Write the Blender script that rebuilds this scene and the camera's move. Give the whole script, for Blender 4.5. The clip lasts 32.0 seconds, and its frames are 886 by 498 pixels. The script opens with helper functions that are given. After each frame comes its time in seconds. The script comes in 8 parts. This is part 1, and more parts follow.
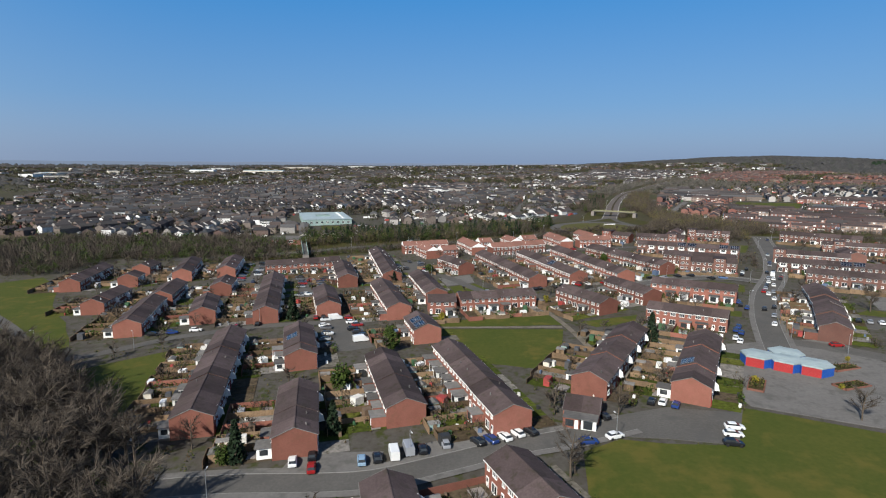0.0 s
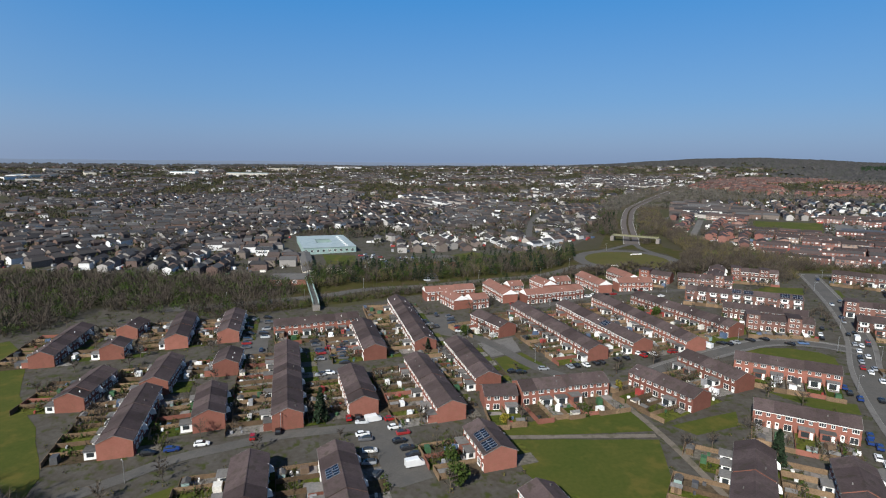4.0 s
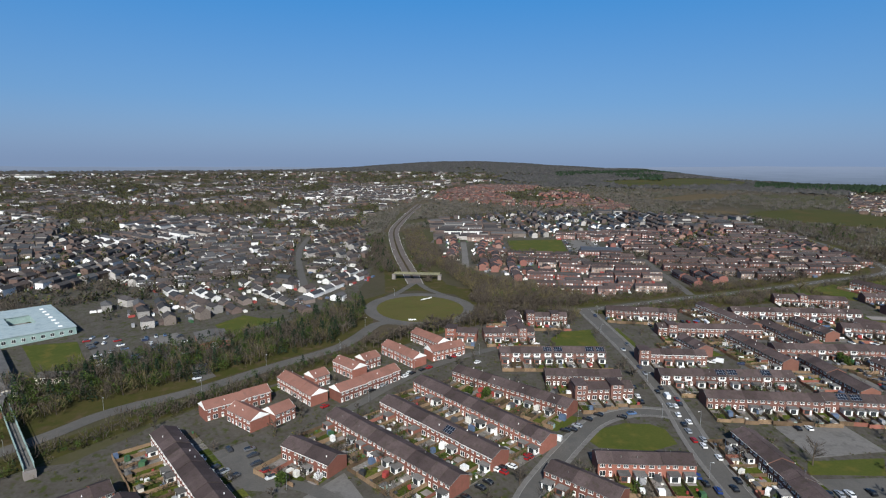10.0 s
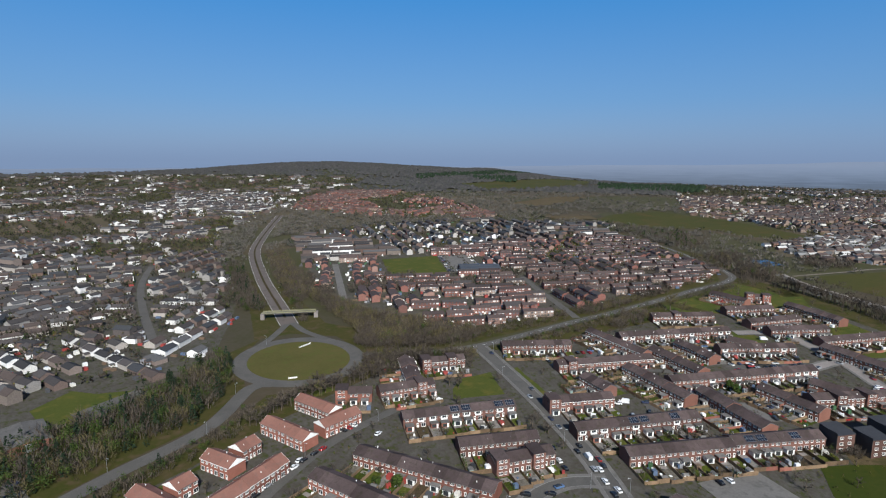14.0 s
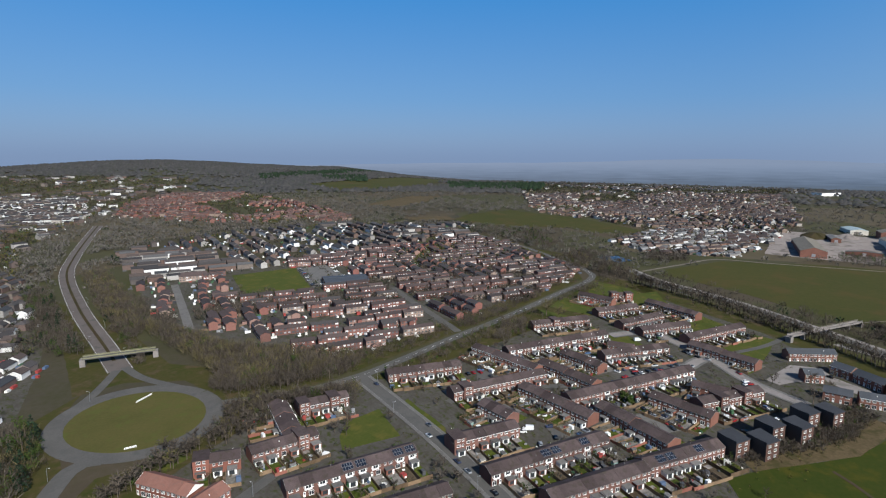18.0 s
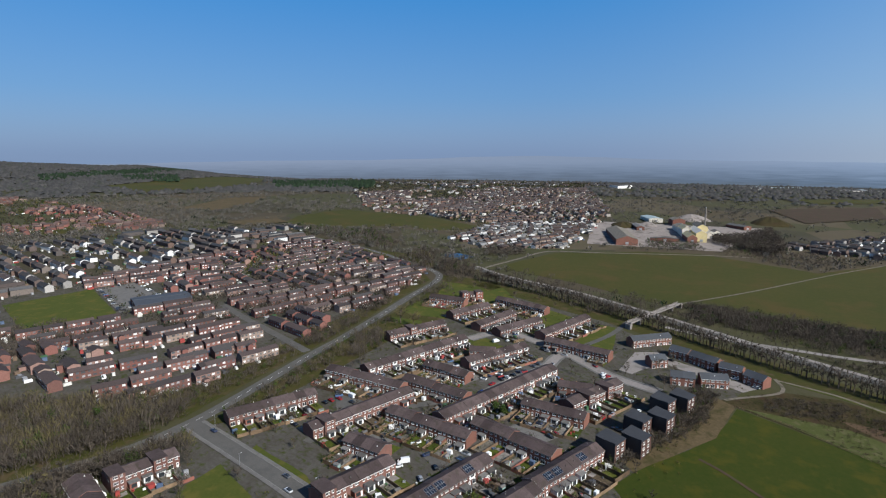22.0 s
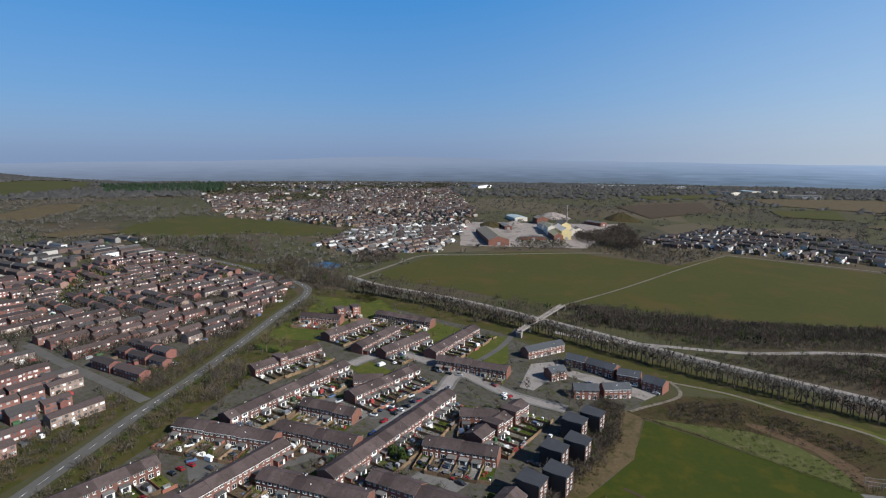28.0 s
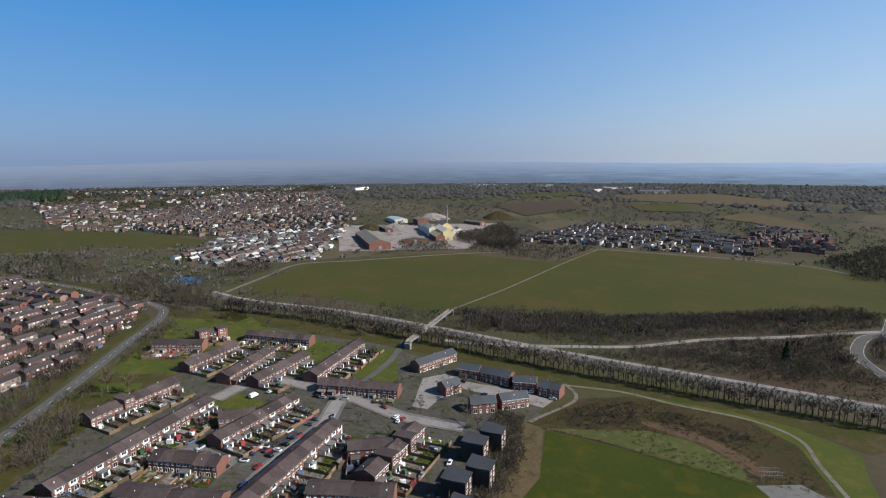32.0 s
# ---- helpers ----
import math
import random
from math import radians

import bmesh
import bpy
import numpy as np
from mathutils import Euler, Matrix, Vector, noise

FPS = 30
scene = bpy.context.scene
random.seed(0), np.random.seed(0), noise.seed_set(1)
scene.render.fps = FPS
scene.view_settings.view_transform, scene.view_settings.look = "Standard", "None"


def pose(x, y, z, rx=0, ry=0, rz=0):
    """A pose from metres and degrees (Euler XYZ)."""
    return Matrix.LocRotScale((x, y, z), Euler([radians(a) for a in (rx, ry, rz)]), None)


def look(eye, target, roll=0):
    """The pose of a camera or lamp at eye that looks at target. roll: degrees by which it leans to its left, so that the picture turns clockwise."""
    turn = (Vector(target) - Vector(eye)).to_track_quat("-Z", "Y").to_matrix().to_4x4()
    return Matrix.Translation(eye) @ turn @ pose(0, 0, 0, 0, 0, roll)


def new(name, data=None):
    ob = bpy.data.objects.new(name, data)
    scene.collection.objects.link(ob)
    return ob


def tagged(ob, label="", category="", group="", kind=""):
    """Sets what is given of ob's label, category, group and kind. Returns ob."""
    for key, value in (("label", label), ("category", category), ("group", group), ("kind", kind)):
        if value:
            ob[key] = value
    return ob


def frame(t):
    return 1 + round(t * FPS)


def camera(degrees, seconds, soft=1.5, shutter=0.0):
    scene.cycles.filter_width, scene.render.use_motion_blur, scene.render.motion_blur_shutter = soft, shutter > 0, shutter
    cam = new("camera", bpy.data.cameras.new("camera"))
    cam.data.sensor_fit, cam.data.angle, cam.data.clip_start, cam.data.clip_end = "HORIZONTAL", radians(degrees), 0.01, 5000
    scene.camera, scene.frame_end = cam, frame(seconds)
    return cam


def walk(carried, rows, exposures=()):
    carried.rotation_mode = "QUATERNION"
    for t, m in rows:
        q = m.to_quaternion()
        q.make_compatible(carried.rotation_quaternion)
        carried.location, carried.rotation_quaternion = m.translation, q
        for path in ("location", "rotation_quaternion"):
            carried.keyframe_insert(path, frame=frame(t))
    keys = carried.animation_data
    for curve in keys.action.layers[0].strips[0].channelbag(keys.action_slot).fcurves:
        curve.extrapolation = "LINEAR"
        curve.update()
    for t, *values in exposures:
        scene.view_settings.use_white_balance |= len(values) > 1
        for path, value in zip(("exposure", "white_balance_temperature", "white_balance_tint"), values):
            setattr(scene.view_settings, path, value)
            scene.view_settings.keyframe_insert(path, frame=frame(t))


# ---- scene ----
cam = camera(76.72, 32.0, soft=1.15)
PATH = [
    (0, (0.00, 0.00, 60.55), (-0.01, 98.86, 45.48), 0.41),
    (0.5, (-2.32, 4.66, 63.16), (-2.89, 103.49, 47.93), 0.50),
    (1, (-5.30, 9.27, 65.67), (-6.10, 108.09, 50.34), 0.56),
    (1.5, (-8.52, 14.82, 68.50), (-9.68, 113.61, 53.06), 0.45),
    (2, (-11.81, 20.27, 70.86), (-13.30, 119.06, 55.41), 0.61),
    (2.5, (-14.96, 25.63, 73.06), (-16.64, 124.42, 57.64), 0.71),
    (4.5, (-27.30, 47.17, 83.94), (-20.56, 145.71, 68.34), 0.70),
    (5, (-30.10, 52.47, 86.30), (-19.11, 150.64, 70.75), 0.76),
    (5.5, (-32.58, 57.28, 88.90), (-18.03, 154.99, 73.33), 0.72),
    (6, (-34.59, 62.51, 91.29), (-15.83, 159.53, 75.90), 0.75),
    (6.5, (-36.56, 67.36, 93.22), (-13.43, 163.46, 78.07), 0.73),
    (7, (-38.08, 72.03, 95.36), (-10.76, 167.03, 80.29), 0.68),
    (7.5, (-39.19, 77.72, 98.05), (-8.27, 171.61, 82.96), 0.67),
    (8, (-40.11, 82.95, 100.71), (-6.87, 176.04, 85.56), 0.72),
    (8.5, (-40.51, 88.52, 103.13), (-4.24, 180.48, 87.99), 0.66),
    (9, (-41.10, 93.71, 105.56), (-1.37, 184.21, 90.38), 0.58),
    (9.5, (-41.38, 99.68, 108.31), (1.91, 188.53, 93.06), 0.60),
    (10, (-41.03, 104.89, 110.84), (5.68, 191.99, 95.59), 0.46),
    (10.5, (-40.79, 109.97, 113.19), (8.31, 195.73, 97.91), 0.42),
    (11, (-40.32, 116.00, 115.70), (11.90, 199.90, 100.41), 0.34),
    (11.5, (-39.57, 121.94, 118.75), (15.59, 203.89, 103.19), 0.39),
    (12, (-38.28, 126.60, 121.16), (19.01, 207.08, 105.65), 0.31),
    (12.5, (-37.24, 131.93, 123.10), (22.29, 210.78, 107.64), 0.29),
    (13, (-35.99, 137.79, 125.58), (26.15, 214.60, 110.10), 0.36),
    (13.5, (-34.24, 143.24, 127.97), (30.66, 217.74, 112.53), 0.31),
    (14, (-32.72, 148.16, 130.27), (34.32, 220.71, 114.73), 0.25),
    (14.5, (-30.90, 153.42, 131.59), (37.89, 224.34, 116.16), 0.31),
    (16.5, (-22.75, 173.35, 134.70), (53.09, 236.63, 119.10), 0.30),
    (17, (-20.07, 178.22, 135.43), (58.41, 238.16, 119.65), 0.24),
    (17.5, (-17.60, 182.94, 135.25), (63.52, 239.24, 119.46), 0.26),
    (18, (-14.72, 187.40, 135.69), (69.30, 239.25, 119.79), 0.22),
    (18.5, (-12.19, 192.04, 135.75), (74.61, 239.05, 119.79), 0.24),
    (19, (-9.21, 195.25, 135.80), (79.51, 238.52, 119.74), 0.13),
    (19.5, (-5.97, 199.24, 135.94), (84.81, 237.95, 119.81), 0.14),
    (20, (-2.53, 202.64, 136.13), (90.00, 236.94, 119.97), 0.10),
    (20.5, (1.26, 205.95, 135.60), (95.24, 236.09, 119.50), 0.10),
    (21, (4.62, 208.79, 135.81), (99.55, 235.71, 119.54), 0.13),
    (21.5, (8.40, 211.96, 135.64), (103.96, 236.56, 119.37), 0.10),
    (22, (11.62, 214.25, 135.64), (107.29, 238.38, 119.37), 0.08),
    (22.5, (14.75, 216.57, 135.81), (110.35, 240.95, 119.47), 0.20),
    (23, (17.75, 218.51, 136.06), (113.15, 243.57, 119.63), 0.24),
    (23.5, (21.12, 220.42, 135.96), (116.31, 246.28, 119.53), 0.30),
    (24, (24.95, 222.57, 135.75), (120.41, 247.45, 119.34), 0.34),
    (24.5, (28.65, 224.15, 135.45), (124.58, 247.23, 119.13), 0.29),
    (25, (31.94, 225.11, 135.21), (128.49, 245.47, 119.00), 0.18),
    (25.5, (35.49, 226.71, 135.19), (132.58, 244.29, 118.96), 0.20),
    (27.5, (51.72, 231.97, 134.04), (150.38, 234.71, 117.94), 0.19),
    (28, (55.34, 232.76, 134.10), (154.04, 232.51, 118.01), 0.09),
    (28.5, (58.88, 233.33, 134.29), (157.53, 230.14, 118.18), 0.04),
    (29, (62.60, 233.45, 134.43), (161.12, 227.77, 118.27), -0.02),
    (29.5, (66.02, 233.53, 134.05), (164.34, 224.90, 117.97), -0.06),
    (30, (70.63, 233.60, 132.96), (168.62, 221.47, 117.09), -0.23),
    (30.5, (73.90, 233.07, 132.62), (171.68, 219.24, 116.86), -0.38),
    (31, (77.19, 233.05, 132.86), (174.82, 218.27, 117.02), -0.29),
    (31.5, (81.48, 231.94, 132.23), (178.63, 214.27, 116.41), -0.52),
    (32, (84.74, 231.62, 132.20), (181.12, 210.17, 116.33), -0.53),
]
walk(cam, [(t, look(eye, target, roll)) for t, eye, target, roll in PATH], [(0, 0.67, 5680, 7), (5, 0.64, 5560, 7), (12, 0.61, 5480, 7), (20, 0.60, 5450, 7), (32, 0.68, 5530, 8)])

# ---- sky and sun ----
SUN_AZ, SUN_EL = 210.0, 36.0
world = bpy.data.worlds.new("world")
scene.world = world
world.use_nodes = True
wn = world.node_tree
sky = wn.nodes.new("ShaderNodeTexSky")
sky.sky_type = "NISHITA"
sky.sun_disc = False
sky.sun_elevation, sky.sun_rotation = radians(SUN_EL), radians(SUN_AZ)
sky.altitude, sky.air_density, sky.dust_density, sky.ozone_density = 200, 1.0, 2.0, 2.5
way, rises, air = wn.nodes.new("ShaderNodeTexCoord"), wn.nodes.new("ShaderNodeSeparateXYZ"), wn.nodes.new("ShaderNodeValToRGB")
wn.links.new(way.outputs["Generated"], rises.inputs[0])
wn.links.new(rises.outputs[2], air.inputs[0])
steps = ((0.0, (3.4, 4.2, 5.9)), (0.10, (1.9, 3.8, 6.6)), (0.33, (0.1, 2.9, 7.2)), (0.5, (0.07, 1.3, 3.8)), (1.0, (0.04, 0.5, 1.7)))
while len(air.color_ramp.elements) < len(steps):
    air.color_ramp.elements.new(0.5)
for spot, (at_z, tone) in zip(air.color_ramp.elements, steps):
    spot.position, spot.color = at_z, (*tone, 1)
veil = wn.nodes.new("ShaderNodeMix")
veil.data_type = "RGBA"
veil.inputs[0].default_value = 0.7
wn.links.new(sky.outputs[0], veil.inputs[6])
wn.links.new(air.outputs[0], veil.inputs[7])
# the sky pales towards the sun's side, most of all low down
side, ease, low, both_w, glow = (wn.nodes.new("ShaderNode" + k) for k in ("VectorMath", "MapRange", "MapRange", "Math", "Mix"))
side.operation = "DOT_PRODUCT"
side.inputs[1].default_value = (math.sin(radians(SUN_AZ)), math.cos(radians(SUN_AZ)), 0)
wn.links.new(way.outputs["Generated"], side.inputs[0])
ease.interpolation_type = "SMOOTHSTEP"
ease.inputs["From Min"].default_value, ease.inputs["From Max"].default_value = -0.62, 0.55
wn.links.new(side.outputs["Value"], ease.inputs["Value"])
low.inputs["From Min"].default_value, low.inputs["From Max"].default_value = 0.0, 0.35
low.inputs["To Min"].default_value, low.inputs["To Max"].default_value = 1.35, 0.45
wn.links.new(rises.outputs[2], low.inputs["Value"])
both_w.operation = "MULTIPLY"
wn.links.new(ease.outputs["Result"], both_w.inputs[0])
wn.links.new(low.outputs["Result"], both_w.inputs[1])
glow.data_type, glow.blend_type = "RGBA", "ADD"
glow.inputs[7].default_value = (2.9, 2.5, 1.5, 1)
wn.links.new(both_w.outputs[0], glow.inputs[0])
wn.links.new(veil.outputs[2], glow.inputs[6])
wn.links.new(glow.outputs[2], wn.nodes["Background"].inputs[0])
wn.nodes["Background"].inputs[1].default_value = 0.056
sun = new("sun", bpy.data.lights.new("sun", "SUN"))
sun.data.energy, sun.data.angle, sun.data.color = 5.0, radians(0.5), (1.0, 0.875, 0.71)
az, el = radians(SUN_AZ), radians(SUN_EL)
sun.matrix_world = look((0, 0, 300), Vector((0, 0, 300)) - Vector((math.sin(az) * math.cos(el), math.cos(az) * math.cos(el), math.sin(el))))

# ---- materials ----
def dulled(c):
    """Dims base colours against the raised exposure so shade renders deeper; pale ones least."""
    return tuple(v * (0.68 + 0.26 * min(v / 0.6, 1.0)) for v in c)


def surf(name, a, b, fine=3.0, broad=0.15, rough=0.9, bump=0.0, third=None, per=None, spread=0.25, metal=0.0, stretch=None):
    """A surface whose colour wanders from a to b at two scales; third: stains; per: "object" or "island" varies the brightness piece by piece."""
    a, b, third = dulled(a), dulled(b), dulled(third) if third else None
    m = bpy.data.materials.new(name)
    m.use_nodes = True
    nt = m.node_tree
    N, K = nt.nodes.new, nt.links.new
    bsdf = nt.nodes["Principled BSDF"]
    if rough >= 0.8:
        bsdf.inputs["Specular IOR Level"].default_value = 0.12
    bsdf.inputs["Roughness"].default_value, bsdf.inputs["Metallic"].default_value = rough, metal
    geo = N("ShaderNodeNewGeometry")
    where = geo.outputs["Position"]
    if stretch:
        mp = N("ShaderNodeMapping")
        mp.inputs["Scale"].default_value = stretch
        K(where, mp.inputs[0])
        where = mp.outputs[0]

    def wander(scale, detail=4.0):
        n = N("ShaderNodeTexNoise")
        n.inputs["Scale"].default_value, n.inputs["Detail"].default_value, n.inputs["Roughness"].default_value = scale, detail, 0.6
        K(where, n.inputs["Vector"])
        return n.outputs["Fac"]

    def ramp(src, lo, hi):
        r = N("ShaderNodeMapRange")
        r.inputs["From Min"].default_value, r.inputs["From Max"].default_value = lo, hi
        K(src, r.inputs["Value"])
        return r.outputs["Result"]

    def mix(fac, c1, c2, how="MIX"):
        x = N("ShaderNodeMix")
        x.data_type, x.blend_type = "RGBA", how
        for sock, c in ((x.inputs[6], c1), (x.inputs[7], c2)):
            if isinstance(c, tuple):
                sock.default_value = (*c, 1)
            else:
                K(c, sock)
        if isinstance(fac, float):
            x.inputs[0].default_value = fac
        else:
            K(fac, x.inputs[0])
        return x.outputs[2]

    f1, f2 = wander(fine), wander(broad)
    both = N("ShaderNodeMath")
    both.operation = "MULTIPLY_ADD"
    K(f1, both.inputs[0])
    both.inputs[1].default_value = 0.5
    half = N("ShaderNodeMath")
    half.operation = "MULTIPLY"
    K(f2, half.inputs[0])
    half.inputs[1].default_value = 0.5
    K(half.outputs[0], both.inputs[2])
    col = mix(ramp(both.outputs[0], 0.36, 0.64), a, b)
    if third:
        col = mix(ramp(wander(broad * 2.7), 0.52, 0.66), col, third)
    if per:
        src = N("ShaderNodeObjectInfo").outputs["Random"] if per == "object" else geo.outputs["Random Per Island"]
        lev = N("ShaderNodeMapRange")
        lev.inputs["To Min"].default_value, lev.inputs["To Max"].default_value = 1 - spread, 1 + spread
        K(src, lev.inputs["Value"])
        cmb = N("ShaderNodeCombineColor")
        for k in range(3):
            K(lev.outputs["Result"], cmb.inputs[k])
        col = mix(1.0, col, cmb.outputs[0], "MULTIPLY")
    K(col, bsdf.inputs["Base Color"])
    if bump:
        bp = N("ShaderNodeBump")
        bp.inputs["Strength"].default_value, bp.inputs["Distance"].default_value = bump, 0.1
        K(f1, bp.inputs["Height"])
        K(bp.outputs["Normal"], bsdf.inputs["Normal"])
    return m


def picked(name, colours, rough=0.7, fine=2.0, wear=0.25):
    """A surface whose colour is drawn piece by piece from a short list, with a little wear."""
    m = surf(name, (0.5, 0.5, 0.5), (0.5, 0.5, 0.5), rough=rough)
    nt = m.node_tree
    N, K = nt.nodes.new, nt.links.new
    ramp = N("ShaderNodeValToRGB")
    ramp.color_ramp.interpolation = "CONSTANT"
    while len(ramp.color_ramp.elements) < len(colours):
        ramp.color_ramp.elements.new(0.5)
    for k, c in enumerate(colours):
        ramp.color_ramp.elements[k].position = k / len(colours)
        ramp.color_ramp.elements[k].color = (*dulled(c), 1)
    K(N("ShaderNodeNewGeometry").outputs["Random Per Island"], ramp.inputs[0])
    noise_tex = N("ShaderNodeTexNoise")
    noise_tex.inputs["Scale"].default_value = fine
    K(N("ShaderNodeNewGeometry").outputs["Position"], noise_tex.inputs["Vector"])
    lev = N("ShaderNodeMapRange")
    lev.inputs["From Min"].default_value, lev.inputs["From Max"].default_value = 0.3, 0.7
    lev.inputs["To Min"].default_value, lev.inputs["To Max"].default_value = 1 - wear, 1 + wear * 0.4
    K(noise_tex.outputs["Fac"], lev.inputs["Value"])
    x = N("ShaderNodeMix")
    x.data_type, x.blend_type = "RGBA", "MULTIPLY"
    x.inputs[0].default_value = 1.0
    cmb = N("ShaderNodeCombineColor")
    for k in range(3):
        K(lev.outputs["Result"], cmb.inputs[k])
    K(ramp.outputs[0], x.inputs[6])
    K(cmb.outputs[0], x.inputs[7])
    K(x.outputs[2], nt.nodes["Principled BSDF"].inputs["Base Color"])
    return m


M_LAND = surf("winter_land", (0.086, 0.071, 0.052), (0.058, 0.056, 0.026), 0.3, 0.02, 0.95, third=(0.068, 0.056, 0.042))


def patchwork(m, size, tones, share):
    """Lay a quilt of irregular fields over a land surface."""
    nt = m.node_tree
    N, K = nt.nodes.new, nt.links.new
    bsdf = nt.nodes["Principled BSDF"]
    under = bsdf.inputs["Base Color"].links[0].from_socket
    geo, vor, ramp, mx = N("ShaderNodeNewGeometry"), N("ShaderNodeTexVoronoi"), N("ShaderNodeValToRGB"), N("ShaderNodeMix")
    vor.inputs["Scale"].default_value = 1 / size
    K(geo.outputs["Position"], vor.inputs["Vector"])
    sep = N("ShaderNodeSeparateColor")
    K(vor.outputs["Color"], sep.inputs[0])
    ramp.color_ramp.interpolation = "CONSTANT"
    while len(ramp.color_ramp.elements) < len(tones):
        ramp.color_ramp.elements.new(0.5)
    for k, c in enumerate(tones):
        ramp.color_ramp.elements[k].position, ramp.color_ramp.elements[k].color = k / len(tones), (*dulled(c), 1)
    K(sep.outputs[0], ramp.inputs[0])
    mx.data_type = "RGBA"
    mx.inputs[0].default_value = share
    K(under, mx.inputs[6])
    K(ramp.outputs[0], mx.inputs[7])
    K(mx.outputs[2], bsdf.inputs["Base Color"])


patchwork(M_LAND, 170.0, [(0.115, 0.085, 0.046), (0.056, 0.064, 0.012), (0.080, 0.058, 0.034), (0.072, 0.076, 0.018), (0.150, 0.118, 0.070), (0.050, 0.046, 0.022), (0.064, 0.070, 0.014)], 0.35)
M_ESTATE = surf("estate_ground", (0.102, 0.094, 0.083), (0.064, 0.056, 0.043), 0.7, 0.13, 0.95, third=(0.052, 0.060, 0.016))
M_GRASS = surf("mown_grass", (0.055, 0.074, 0.011), (0.084, 0.088, 0.017), 0.9, 0.05, 0.95, 0.3, third=(0.105, 0.096, 0.020))
M_LUSH = surf("sports_turf", (0.034, 0.048, 0.004), (0.047, 0.054, 0.006), 0.5, 0.03, 0.95, 0.2, third=(0.064, 0.062, 0.006))
M_FIELD = surf("pasture", (0.050, 0.056, 0.011), (0.070, 0.063, 0.015), 0.25, 0.009, 0.95, 0.2, third=(0.078, 0.061, 0.017))
M_ROUGH = surf("rough_grass", (0.076, 0.056, 0.027), (0.032, 0.032, 0.007), 0.5, 0.04, 0.95, 0.4, third=(0.054, 0.035, 0.018))
M_TARMAC = surf("tarmac", (0.092, 0.087, 0.080), (0.130, 0.123, 0.113), 2.0, 0.08, 0.9, 0.1, third=(0.098, 0.094, 0.088))
M_PAVE = surf("paving", (0.140, 0.132, 0.124), (0.180, 0.170, 0.160), 1.2, 0.12, 0.9, 0.1, third=(0.12, 0.116, 0.106))
M_CONC = surf("pale_concrete", (0.21, 0.19, 0.175), (0.28, 0.255, 0.24), 0.8, 0.05, 0.9, third=(0.18, 0.165, 0.15))
M_LINE = surf("road_paint", (0.7, 0.7, 0.68), (0.55, 0.55, 0.53), 3, 0.3, 0.8)
M_KERB = surf("kerbstone", (0.20, 0.195, 0.185), (0.26, 0.25, 0.24), 2, 0.2, 0.9)
M_BRICK = surf("red_brick", (0.205, 0.090, 0.066), (0.265, 0.124, 0.094), 5.0, 0.25, 0.92, 0.15, third=(0.21, 0.102, 0.072), per="object", spread=0.30)
M_DULLBRICK = surf("dull_brick", (0.150, 0.080, 0.064), (0.205, 0.112, 0.090), 5.0, 0.25, 0.92, 0.15, third=(0.16, 0.098, 0.080), per="object", spread=0.28)
M_BRICKB = surf("brown_brick", (0.18, 0.09, 0.068), (0.23, 0.12, 0.09), 5.0, 0.25, 0.92, 0.15, per="object", spread=0.15)
M_ROOF = surf("brown_tiles", (0.066, 0.049, 0.047), (0.104, 0.079, 0.077), 2.5, 0.2, 0.85, 0.4, third=(0.064, 0.052, 0.042), per="object", spread=0.34)
M_SLATE = surf("slate", (0.046, 0.050, 0.058), (0.064, 0.068, 0.078), 2.5, 0.2, 0.7, 0.3, per="object", spread=0.2)
M_PINK = surf("salmon_tiles", (0.200, 0.104, 0.080), (0.255, 0.140, 0.110), 2.5, 0.25, 0.88, 0.3, third=(0.20, 0.118, 0.095), per="object", spread=0.1)
M_FELT = surf("roof_felt", (0.12, 0.115, 0.11), (0.19, 0.18, 0.17), 1.5, 0.3, 0.9, per="object", spread=0.35)
M_WHITE = surf("white_paint", (0.74, 0.73, 0.70), (0.82, 0.81, 0.79), 2.0, 0.3, 0.6, third=(0.66, 0.65, 0.61), per="object", spread=0.08)
M_CREAM = surf("pale_render", (0.55, 0.50, 0.42), (0.68, 0.64, 0.58), 1.5, 0.2, 0.85, per="object", spread=0.15)
M_GLASS = surf("window_glass", (0.03, 0.035, 0.04), (0.05, 0.055, 0.06), 1.0, 0.2, 0.08)
M_DARK = surf("black_cladding", (0.018, 0.018, 0.022), (0.028, 0.028, 0.033), 2.0, 0.2, 0.6)
M_WOOD = surf("fence_timber", (0.128, 0.090, 0.058), (0.240, 0.172, 0.108), 3.0, 0.3, 0.9, per="object", spread=0.45)
M_RUBBER = surf("rubber", (0.02, 0.02, 0.02), (0.03, 0.03, 0.03), 5, 1, 0.9)
M_STEEL = surf("grey_steel", (0.32, 0.33, 0.34), (0.42, 0.43, 0.44), 3, 0.4, 0.45, metal=0.6)
M_BARK = surf("bark", (0.090, 0.072, 0.054), (0.14, 0.115, 0.09), 2.0, 0.08, 0.95, per="island", spread=0.3)
M_TWIG = surf("twigs", (0.060, 0.050, 0.040), (0.110, 0.092, 0.074), 1.0, 0.03, 0.95, per="island", spread=0.45)
M_BUD = surf("budding_twigs", (0.100, 0.086, 0.040), (0.135, 0.114, 0.056), 1.0, 0.03, 0.95, per="island", spread=0.3)
M_LEAF = surf("evergreen_leaves", (0.030, 0.054, 0.010), (0.070, 0.094, 0.020), 1.5, 0.06, 0.8, per="island", spread=0.4)
M_CONIFER = surf("conifer_needles", (0.014, 0.027, 0.014), (0.027, 0.042, 0.020), 1.5, 0.06, 0.85, per="island", spread=0.35)
